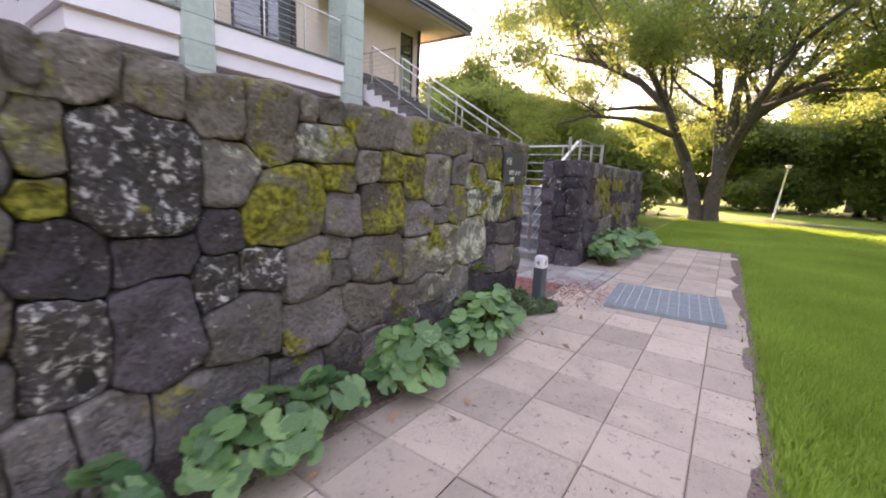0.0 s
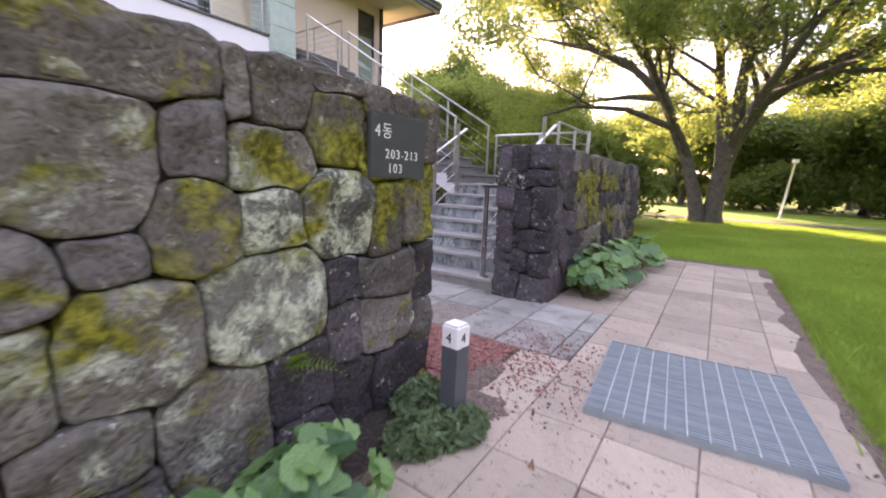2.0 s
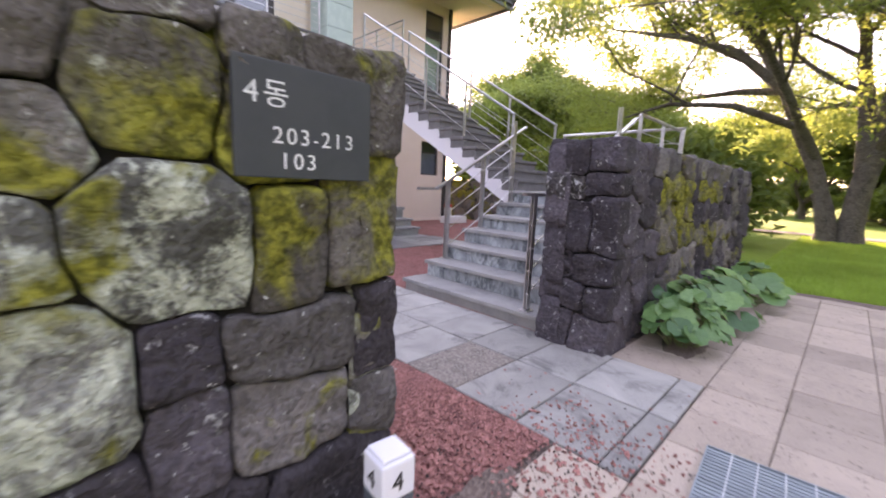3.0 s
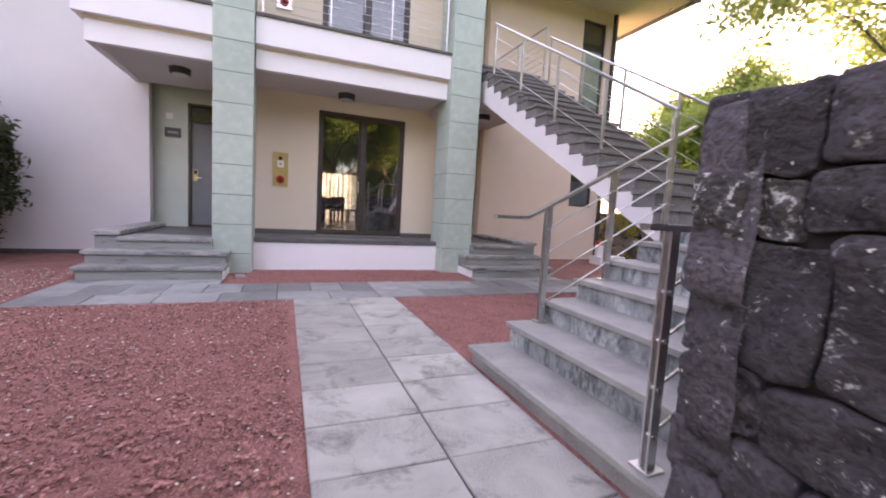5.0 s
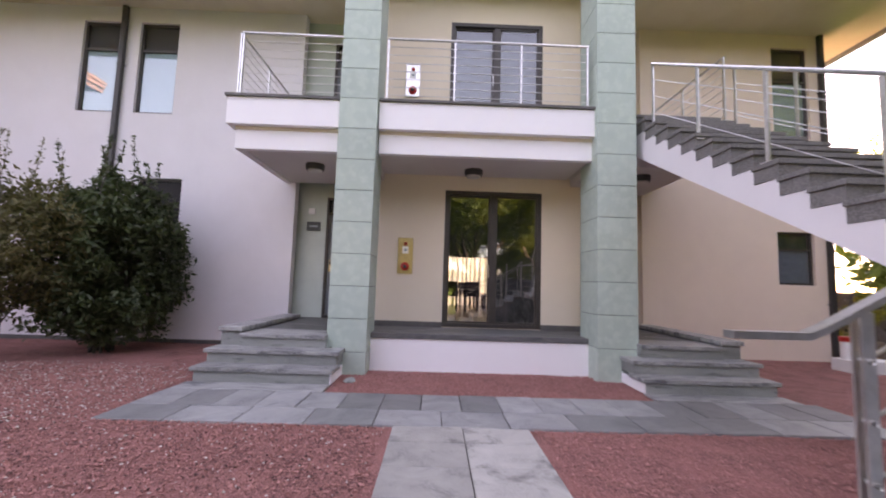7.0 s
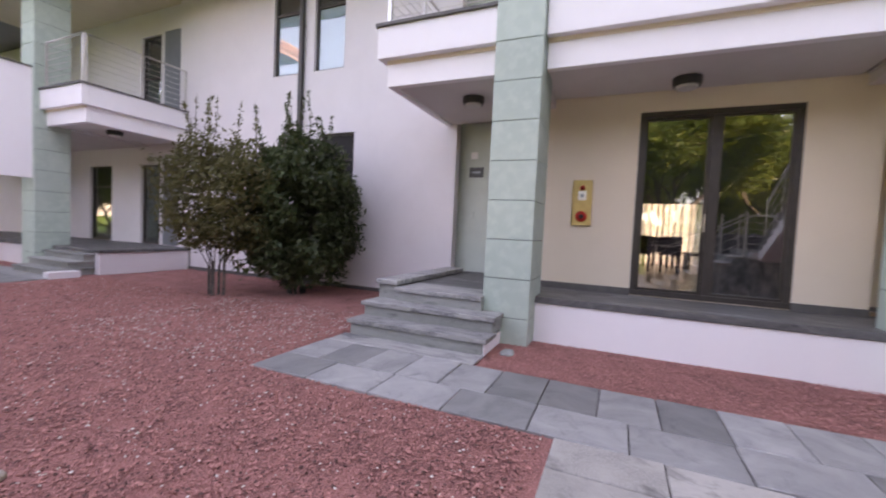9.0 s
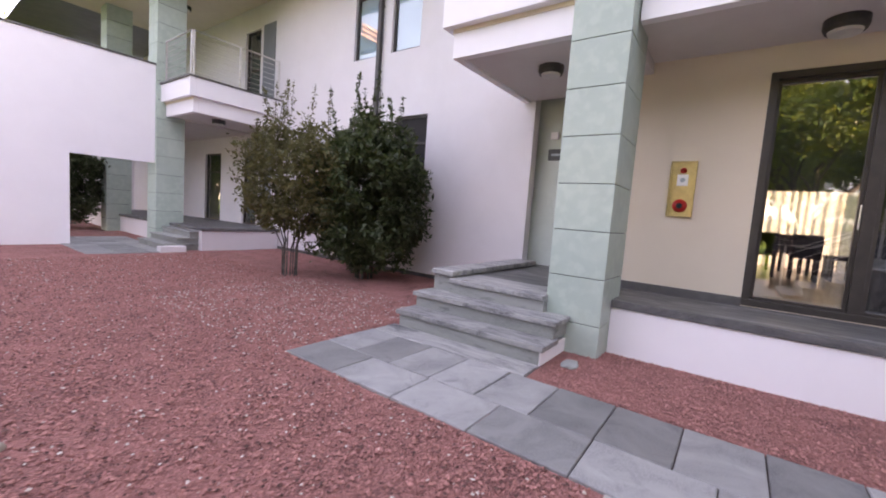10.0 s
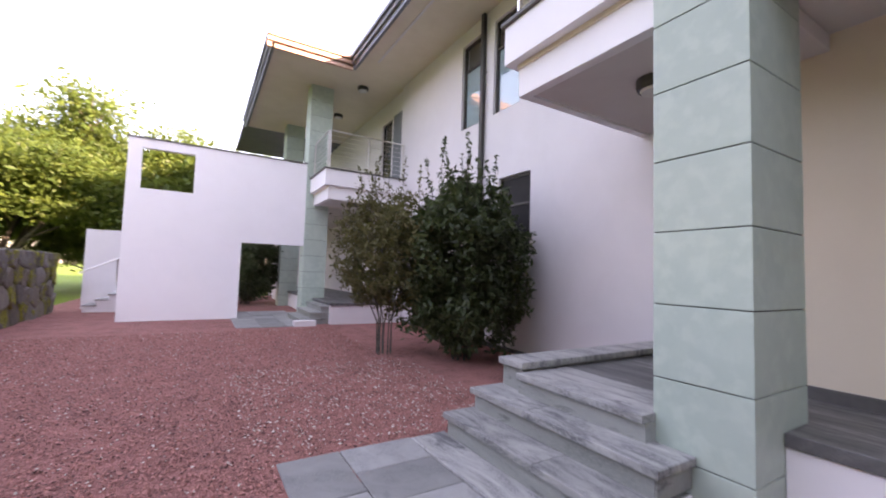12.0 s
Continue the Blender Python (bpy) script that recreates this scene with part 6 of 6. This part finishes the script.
def spreading_tree(x, y, seed, leaves, leaf, cloud, label):
    """The old tree on the lawn: two stems from one foot, long arching limbs, airy crown."""
    rnd = random.Random(seed)
    t = thing("tree", (x, y, 0), label, "tree", "trees")
    bm = bmesh.new()
    tips = []
    limbs = [
        ([(-0.28, 0, -0.2), (-0.32, 0, 0.3), (-0.55, 0.05, 1.2), (-0.9, 0.1, 2.3), (-2.0, 0.0, 4.9), (-3.4, -0.4, 6.3), (-5.2, -0.8, 7.1), (-7.6, -1.0, 7.8)], [0.42, 0.30, 0.25, 0.22, 0.18, 0.14, 0.10, 0.04]),
        ([(0.2, 0, -0.2), (0.2, 0, 0.3), (0.24, 0, 1.3), (0.35, 0, 2.5), (1.1, -0.2, 4.4), (2.2, -0.5, 5.2), (3.8, -1.0, 5.9), (6.5, -1.6, 6.6), (8.6, -2.0, 7.0)], [0.45, 0.34, 0.30, 0.29, 0.25, 0.21, 0.17, 0.11, 0.04]),
        ([(0.3, 0, 2.2), (0.15, 0.3, 3.6), (-0.1, 0.6, 5.2), (-0.4, 0.7, 7.0), (-1.2, 0.8, 9.2), (-1.5, 0.8, 11)], [0.3, 0.24, 0.19, 0.15, 0.10, 0.04]),
        ([(0.6, -0.1, 3.2), (0.5, -0.6, 4.6), (0.6, -1.2, 6.4), (1.4, -2.0, 8.4), (2.4, -2.4, 10.4)], [0.26, 0.2, 0.16, 0.1, 0.04]),
        ([(1.0, -0.1, 4.0), (1.8, 0.7, 5.4), (3.4, 1.6, 7.2), (5.4, 2.4, 8.8)], [0.22, 0.18, 0.12, 0.04]),
        ([(-2.0, 0, 4.9), (-2.9, 0.6, 6.6), (-4.2, 1.0, 8.4), (-5.6, 1.2, 10)], [0.18, 0.14, 0.09, 0.03]),
        ([(-1.5, 0.05, 3.7), (-3.2, -1.0, 4.4), (-5.0, -1.8, 4.5), (-6.4, -2.2, 4.1)], [0.14, 0.11, 0.07, 0.03]),
        ([(-2.0, 0, 4.9), (-3.6, 1.2, 5.3), (-5.6, 2.0, 5.4), (-7.2, 2.4, 5.0)], [0.14, 0.11, 0.07, 0.03]),
        ([(1.4, -0.3, 4.7), (2.4, -1.8, 4.9), (3.8, -3.2, 5.3), (5.0, -4.2, 5.4)], [0.14, 0.11, 0.07, 0.03]),
        ([(0.4, 0.1, 3.0), (0.2, 2.0, 4.4), (-0.6, 3.8, 5.0), (-1.4, 5.0, 5.0)], [0.14, 0.11, 0.07, 0.03]),
        ([(-0.9, 0.1, 2.6), (-1.6, -1.6, 4.2), (-2.2, -3.4, 5.6), (-3.2, -5.2, 6.4)], [0.16, 0.13, 0.09, 0.03]),
        ([(0.5, -0.1, 2.9), (1.2, -2.2, 4.6), (2.0, -4.4, 6.0), (3.4, -6.2, 6.8)], [0.17, 0.14, 0.09, 0.03]),
    ]
    for pts, rad in limbs:
        # soft bends between the main points
        fine, fr = [], []
        for i in range(len(pts) - 1):
            for s in (0, 0.33, 0.67):
                p = Vector(pts[i]).lerp(Vector(pts[i + 1]), s)
                fine.append(p + Vector((x, y, 0)) + (0.10 if i > 1 else 0.03) * Vector((noise.noise(p * 1.1), noise.noise(p * 1.1 + Vector((5, 0, 0))), 0.6 * noise.noise(p * 1.1 + Vector((0, 7, 0))))))
                fr.append(rad[i] + (rad[i + 1] - rad[i]) * s)
        fine.append(Vector(pts[-1]) + Vector((x, y, 0)))
        fr.append(rad[-1])
        tube(bm, fine, fr, 12, caps=False)
        for i in range(4, len(fine)):
            if fine[i].z < 4.4:
                continue
            d = (fine[i] - fine[i - 1]).normalized()
            for _ in range(1 if i < len(fine) - 1 else 3):
                e = (d + Vector((rnd.gauss(0, 0.75), rnd.gauss(0, 0.75), rnd.gauss(0.35, 0.5)))).normalized()
                branch(bm, fine[i], e, rnd.uniform(1.5, 2.6), fr[i] * 0.42 + 0.012, 2, rnd, tips, 0.6, 0.08, 3)
    part("trunk", bm, M_BARK, t, "fissured grey-brown twin trunk and arching limbs", smooth=True)
    leaf_cloud(t, tips, leaves, leaf, cloud, M_LEAF, seed)
    return t


big = spreading_tree(-0.85, 21.6, 71, 165000, 0.05, 0.40, "large spreading tree with a twin trunk and airy crown")

oak = tree(-30, 40, 72, 0.32, 2.2, 4.2, 3, 30000, 0.105, 0.7, M_LEAFDARK, "broad green tree at the edge of the woods")
ash = tree(-20, 45, 73, 0.28, 1.6, 3.8, 3, 30000, 0.105, 0.75, M_LEAF, "sunlit yellow-green tree at the edge of the woods")
low = tree(-24, 50, 74, 0.22, 0.7, 2.9, 3, 26000, 0.10, 0.7, M_LEAFDARK, "dense low green tree at the edge of the woods")
broad = tree(-3.0, -22.0, 81, 0.34, 2.4, 3.9, 3, 60000, 0.10, 0.85, M_LEAFDARK, "broad dense tree with sunlit yellow tips", limbs=[((0.9, 0.1, 0.75), 3.6, 0.2), ((-0.9, 0.0, 0.8), 3.6, 0.2), ((0.1, 0.8, 1.0), 3.3, 0.18), ((-0.2, -0.7, 1.0), 3.2, 0.18), ((0.35, 0.2, 1.2), 3.9, 0.2), ((-0.4, 0.2, 1.2), 3.9, 0.2)])
broad.scale = (1.0, 1.0, 0.82)
o = copy_thing(broad, pose(5.5, -22.5, 0, 0, 0, 140))
o.scale = (0.85, 0.85, 0.66)
rnd = random.Random(9)
# some western trees are added, mostly unseen, to shade path and garden
spots = [(-14.5, 31, 0.85), (-10.8, 32, 0.85), (-18.5, 36, 1.3), (-23, 41, 1.3), (-25, 34, 1.2),  (-2, 50, 0.4), (9, 52, 0.8), (-12.2, 28.5, 0.8), (-20.5, 47, 1.1), (9, 44, 1.05), (12, 36, 1.1), (16, 31, 1.15), (20, 29, 1.2), (24, 26, 1.2), (27, 21, 1.2), (29, 15, 1.2), (30, 8, 1.2), (30, 0, 1.2), (10, 56, 1.4), (-20, 30, 1.0), (-5, 54, 0.5), (1.5, 53, 0.6), (18, 44, 1.4), (26, 35, 1.4), 
         (-6, -23, 0.9), (-2.2, -22, 0.88), (1.5, -20, 0.85), (-10.5, -27, 0.9), (-4, -20, 0.75), (5, -19, 0.85), (10, -19, 1.0), (-1, -31, 1.0), (18, -14, 1.2), (17, 9, 1.1), (16, 1, 1.1), (16, -6, 1.15), (19, 16, 1.0)]
for i, (x, y, s) in enumerate(spots):
    src = (oak, ash, low)[i % 3] if y > 0 else (oak, low, oak)[i % 3]
    m = pose(x, y, 0, 0, 0, rnd.uniform(0, 360)) @ Matrix.Diagonal((s, s, s * rnd.uniform(0.85, 1.05), 1))
    o = copy_thing(src, m)
    o.scale = (s, s, s * rnd.uniform(0.85, 1.0) * (1 if y > 0 else 0.8))
for x, y, s in ((3, 43, 1.05), (7.5, 40, 1.1), (11.5, 33, 1.05), (16, 27, 1.05), (20, 22, 1.0), (0.5, 46, 0.95), (5.2, 46.5, 1.0), (22, 14, 1.0)):
    o = copy_thing(low, pose(x, y, 0, 0, 0, rnd.uniform(0, 360)))
    o.scale = (s, s, s * rnd.uniform(0.8, 0.95))
for x, y, s in ((-3.2, 42, 0.8), (1, 42, 0.9), (-9, 58, 1.0), (-4.5, 60, 1.0), (-13, 62, 1.15), (0, 62, 1.0)):
    o = copy_thing(ash, pose(x, y, 0, 0, 0, rnd.uniform(0, 360)))
    o.scale = (s, s, s * rnd.uniform(0.85, 1.0))
hedge = tree(-40, 60, 75, 0.08, 0.25, 1.3, 2, 9000, 0.10, 0.5, M_LEAFDARK, "low clipped undergrowth below the woods", name="undergrowth")
for i in range(26):
    a = -0.28 + 2.0 * i / 25
    x, y = 2 + 27 * math.sin(a) + rnd.uniform(-1, 1), 6 + 32 * math.cos(a) + rnd.uniform(-1, 1)
    if not -7 < x < -1.5:
        copy_thing(hedge, pose(x, y, 0, 0, 0, rnd.uniform(0, 360)))
for x, y in ((-11.5, 47), (-8.5, 49), (-6, 47.5), (-3.5, 50)):
    copy_thing(hedge, pose(x, y, 0, 0, 0, rnd.uniform(0, 360)))
for x, y in ((-11.3, 17.6), (-8.9, 17.2), (-6.6, 17.7), (-4.3, 17.4)):
    copy_thing(hedge, pose(x, y, 0, 0, 0, rnd.uniform(0, 360)))
po = thing("lamp_post", (2.0, 27.6, 0), "thin pale leaning marker post on the lawn", "post")
part("pole", tubed([(2.0, 27.6, -0.1), (2.25, 27.6, 2.7)], [0.05, 0.045], 10), M_PAPER, po, smooth=True)
part("head", boxed(2.15, 2.38, 27.5, 27.7, 2.68, 2.85, 0.02), M_PAPER, po)

# ---- grass, litter ----


def blades(name, count, place, h0, h1, seed, label):
    gen = np.random.default_rng(seed)
    p = place(gen, count)
    n = len(p)
    a = gen.uniform(0, 2 * np.pi, n)
    h = gen.uniform(h0, h1, n)
    w = h * 0.09 + 0.0015
    lean = gen.normal(0, 0.35, (n, 2)) * h[:, None]
    v = np.zeros((n, 3, 3), dtype=np.float32)
    v[:, 0, :2] = p + np.stack([np.cos(a), np.sin(a)], 1) * w[:, None]
    v[:, 1, :2] = p - np.stack([np.cos(a), np.sin(a)], 1) * w[:, None]
    v[:, 2, :2] = p + lean
    v[:, 0, 2] = v[:, 1, 2] = -0.015
    v[:, 2, 2] = h
    me = bpy.data.meshes.new(name)
    me.from_pydata(v.reshape(-1, 3), [], np.arange(n * 3).reshape(-1, 3))
    me.materials.append(M_BLADE)
    return tagged(new(name, me), label, "grass", "", "stuff")


def near_grass(gen, n):
    x = 0.40 + 7.5 * gen.random(n) ** 1.9 + gen.normal(0, 0.035, n)
    y = -5 + 16 * gen.random(n) ** 0.8
    return np.stack([x, y], 1)


def mid_grass(gen, n):
    x, y = gen.uniform(-1.8, 10, n), 10.8 + 12 * gen.random(n) ** 1.5
    keep = (y > 10.75) | (x > 0.35)
    return np.stack([x, y], 1)[keep]


blades("grass", 330000, near_grass, 0.025, 0.07, 81, "short bright green lawn grass beside the path")
blades("grass", 150000, mid_grass, 0.03, 0.08, 82, "short bright green lawn grass behind the path")
blades("grass", 9000, lambda g, n: np.stack([g.normal(0.45, 0.05, n), g.uniform(0, 10.6, n)], 1), 0.05, 0.12, 83, "longer grass tufts at the edge of the path")


def litter(name, count, place, size, material, label, seed, lift=0.012):
    """Small loose bits: squashed, faceted pebbles or curled leaves."""
    gen = np.random.default_rng(seed)
    p = place(gen, count)
    n = len(p)
    oct_v = np.array([(1, 0, 0), (-1, 0, 0), (0, 1, 0), (0, -1, 0), (0, 0, 1), (0, 0, -0.6)], dtype=np.float32)
    tri = np.array([(0, 2, 4), (2, 1, 4), (1, 3, 4), (3, 0, 4), (2, 0, 5), (1, 2, 5), (3, 1, 5), (0, 3, 5)])
    s = size * gen.uniform(0.4, 1.5, (n, 1, 1)) * gen.uniform(0.5, 1.2, (n, 1, 3)) * np.array([1, 1, 0.6])
    v = oct_v[None] * s + gen.normal(0, size * 0.12, (n, 6, 3))
    a = gen.uniform(0, 6.28, n)
    c, q = np.cos(a), np.sin(a)
    r = v.copy()
    r[:, :, 0] = c[:, None] * v[:, :, 0] - q[:, None] * v[:, :, 1] + p[:, 0, None]
    r[:, :, 1] = q[:, None] * v[:, :, 0] + c[:, None] * v[:, :, 1] + p[:, 1, None]
    r[:, :, 2] += lift
    f = (tri[None] + 6 * np.arange(n)[:, None, None]).reshape(-1, 3)
    me = bpy.data.meshes.new(name)
    me.from_pydata(r.reshape(-1, 3), [], f)
    me.materials.append(material)
    return tagged(new(name, me), label, "litter", "", "stuff")


def in_rect(x0, x1, y0, y1):
    return lambda g, n: np.stack([g.uniform(x0, x1, n), g.uniform(y0, y1, n)], 1)


def garden(g, n):
    x, y = -2.7 - 6.6 * g.random(n), g.uniform(-5, 5.1, n)
    return np.stack([x, y], 1)[(x > -6.95) | (y < 2.24)]


def garden_right(g, n):
    return np.stack([g.uniform(-6.95, -4.6, n), g.uniform(6.55, 11, n)], 1)


litter("scoria", 16000, garden, 0.012, M_GRAVELDARK, "darker crumbs of scoria", 98, 0.003)
litter("scoria", 70000, garden, 0.0125, M_GRAVEL, "loose crumbs of red scoria", 91, 0.004)
litter("scoria", 12000, garden_right, 0.011, M_GRAVEL, "loose crumbs of red scoria", 92, 0.004)
litter("scoria", 9000, in_rect(-9.45, -8.12, 4.25, 8.3), 0.011, M_GRAVEL, "loose crumbs of red scoria", 96, 0.004)
litter("pale_grit", 1100, in_rect(-9.5, -6.8, -0.8, 2.2), 0.012, M_PALEBIT, "pale petals and grit near the porch steps", 99, 0.014)
litter("pale_grit", 3600, garden, 0.010, M_PALEBIT, "pale bits of bark and grit on the scoria", 93, 0.012)
litter("scoria", 2600, in_rect(-2.5, -1.75, 4.45, 5.14), 0.012, M_GRAVEL, "loose crumbs of red scoria", 97, 0.006)
litter("spilt_scoria", 700, lambda g, n: np.stack([g.normal(-1.55, 0.28, n), g.normal(5.05, 0.32, n)], 1), 0.012, M_GRAVEL, "red scoria crumbs spilt on the paving", 94, 0.014)
litter("path_debris", 700, lambda g, n: np.stack([g.normal(-1.5, 0.3, n), g.normal(4.75, 0.35, n)], 1), 0.007, M_SOIL, "dark crumbs of soil spilt beside the bollard", 99, 0.014)
litter("path_debris", 1500, lambda g, n: np.stack([g.normal(0.36, 0.05, n), g.uniform(-1, 10.6, n)], 1), 0.009, M_SOIL, "crumbs of earth along the edge of the path", 102, 0.012)
litter("path_debris", 1500, in_rect(-1.5, 0.3, 0.3, 10.5), 0.0045, M_SOIL, "dark crumbs of soil scattered over the path", 95, 0.014)
rnd = random.Random(77)
for i in range(26):
    x, y = (rnd.uniform(-1.75, -0.9), rnd.uniform(0.6, 4.0)) if i < 16 else (rnd.uniform(-7.5, -3), rnd.uniform(1, 5))
    t = thing("fallen_leaf", (x, y, 0.016), "dry reddish fallen leaf on the ground", "leaf", "fallen leaves")
    bm = bmesh.new()
    add_leaf(bm, Vector((x, y, 0.022)), rnd, 0.028, 1.4)
    part("blade", bm, M_DEADLEAF, t)
cane = thing("dead_stump", (-1.72, 2.62, 0), "weathered broken branch stub against the wall", "wood")
bm = bmesh.new()
tube(bm, [(-1.78, 2.58, -0.03), (-1.77, 2.60, 0.14), (-1.74, 2.66, 0.26), (-1.70, 2.69, 0.36)], [0.07, 0.055, 0.05, 0.015], 9)
part("stub", bm, M_BARK, cane, smooth=True)


def soil_patch(x, y, rx, ry, seed):
    """An irregular thin spread of earth over the slabs."""
    bm = bmesh.new()
    c = bm.verts.new((x, y, 0.016))
    n = 40
    rows = []
    for s, z in ((0.55, 0.0165), (0.85, 0.014), (1.0, 0.004)):
        row = []
        for i in range(n):
            a = 2 * math.pi * i / n
            k = s * (1 + 0.35 * noise.noise((math.cos(a) * 1.6 + seed, math.sin(a) * 1.6, seed)) + 0.18 * noise.noise((math.cos(a) * 5, math.sin(a) * 5 + seed, 2)))
            row.append(bm.verts.new((x + rx * k * math.cos(a), y + ry * k * math.sin(a), z)))
        rows.append(row)
    for i in range(n):
        bm.faces.new((c, rows[0][i], rows[0][(i + 1) % n]))
        for a, b in zip(rows, rows[1:]):
            bm.faces.new((a[i], b[i], b[(i + 1) % n], a[(i + 1) % n]))
    structure("soil_patch", bm, M_DIRT, "spread of bare brown earth over the path edge", "earth", True)


for x, y, rx, ry, seed in ((0.36, 0.7, 0.12, 0.6, 1), (0.33, 2.0, 0.16, 0.5, 2), (0.36, 3.2, 0.11, 0.7, 3), (0.36, 4.6, 0.11, 0.7, 4), (0.30, 6.3, 0.19, 0.7, 5), (0.29, 7.45, 0.16, 0.5, 6), (0.30, 8.9, 0.2, 1.0, 7), (-0.4, 10.72, 0.95, 0.15, 8), (0.3, 10.3, 0.22, 0.45, 13), (-1.56, 2.9, 0.10, 0.7, 10), (-1.55, 1.5, 0.12, 0.6, 11), (-1.53, 0.3, 0.12, 0.6, 12), (-1.64, 4.55, 0.10, 0.3, 14), (-1.5, 4.25, 0.2, 0.14, 15), (-1.56, 7.25, 0.16, 0.3, 16), (0.33, 1.3, 0.13, 0.4, 17), (0.37, 2.6, 0.12, 0.4, 18), (0.33, 3.9, 0.13, 0.4, 19), (0.34, 5.4, 0.15, 0.45, 20)):
    soil_patch(x + (0.03 if x > 0.28 else 0), y, rx * (0.85 if x > 0.28 else 1), ry, seed)

# ---- paving slabs ----
SLABS = {}


def slab_mesh(w, d, h, material):
    key = (round(w, 2), round(d, 2), material.name)
    if key not in SLABS:
        bm = bmesh.new()
        e = 0.006
        rows = [[bm.verts.new((sx * (w / 2 - i), sy * (d / 2 - i), z)) for sx, sy in ((-1, -1), (1, -1), (1, 1), (-1, 1))] for i, z in ((0, -h), (0, -e), (e, 0))]
        for a, b in zip(rows, rows[1:]):
            for j in range(4):
                bm.faces.new((a[j], a[(j + 1) % 4], b[(j + 1) % 4], b[j]))
        bm.faces.new(rows[-1])
        me = bpy.data.meshes.new("slab")
        bm.to_mesh(me)
        bm.free()
        me.materials.append(material)
        SLABS[key] = me
    return SLABS[key]


def paving(name, xs, ys, z, material, label, seed, joint=0.009, skip=None):
    rnd = random.Random(seed)
    t = thing(name, (sum(xs) / len(xs), sum(ys) / len(ys), 0), label, "paving", kind="structure")
    for x0, x1 in zip(xs, xs[1:]):
        for y0, y1 in zip(ys, ys[1:]):
            if skip and skip((x0 + x1) / 2, (y0 + y1) / 2):
                continue
            ob = new("slab", slab_mesh(x1 - x0 - joint, y1 - y0 - joint, 0.05, material))
            ob.parent = t
            ob.matrix_basis = Matrix.Translation(-BASE[t.name]) @ pose((x0 + x1) / 2, (y0 + y1) / 2, z + rnd.uniform(-0.003, 0.003), rnd.uniform(-0.4, 0.4), rnd.uniform(-0.4, 0.4), rnd.choice((0, 180)) + rnd.uniform(-0.25, 0.25))
    return t


path_y = [1.80 + 0.4275 * k for k in range(-20, 22)]
paving("pavement", [-1.245, -0.825, -0.405, 0.012, 0.31], path_y, 0.008, M_PATHSLAB, "path of worn pinkish grey stone slabs", 1, joint=0.005)
paving("pavement", [-1.62, -1.245], [y for y in path_y if y < 4.3] + [4.30, 4.73, 5.16], 0.006, M_PATHSLAB, "row of worn stone slabs beside the planted strip", 8, joint=0.005)
paving("pavement", [-1.9, -1.245], [6.505, 6.93, 7.36], 0.006, M_PATHSLAB, "worn stone slabs at the foot of the block wall", 9, joint=0.005)
paving("pavement", [-1.62, -1.245], [y for y in path_y if 7.3 < y] , 0.006, M_PATHSLAB, "row of worn stone slabs beside the far plants", 10, joint=0.005)
walk_x = [-6.965] + [-1.40 - 0.47 * k for k in range(11, -1, -1)] + [-1.25]
paving("pavement", walk_x, [5.165, 5.845, 6.5], 0.010, M_GREYSLAB, "walk of grey stone slabs through the garden", 2, skip=lambda x, y: -2.7 < x < -2.4 and y < 5.8)
paving("pavement", [-2.81, -2.34], [5.165, 5.845], 0.010, M_PEBBLESLAB, "one pebbly brown slab in the garden walk", 7)
paving("pavement", [-7.455, -6.968], [2.27 + 0.675 * k for k in range(13)], 0.010, M_SLATEPAVE, "outer row of long slate slabs along the porch", 3)
paving("pavement", [-8.10, -7.455], [2.27, 2.69] + [2.69 + 0.455 * k for k in range(1, 18)], 0.010, M_SLATEPAVE, "inner row of slate slabs along the porch", 4)
paving("pavement", [-8.46, -8.104], [2.28, 4.18], 0.010, M_SLATETREAD, "long slate slab at the foot of the porch steps", 5)
paving("pavement", [-8.46, -8.104], [8.40, 10.3], 0.010, M_SLATETREAD, "long slate slab at the foot of the second porch steps", 11)
paving("pavement", [-9.0, -8.4, -7.8, -7.2], [-7.4 + 0.5 * k for k in range(-4, 5)], 0.006, M_SLATEPAVE, "grey stone slabs through the screen wall doorway", 6)
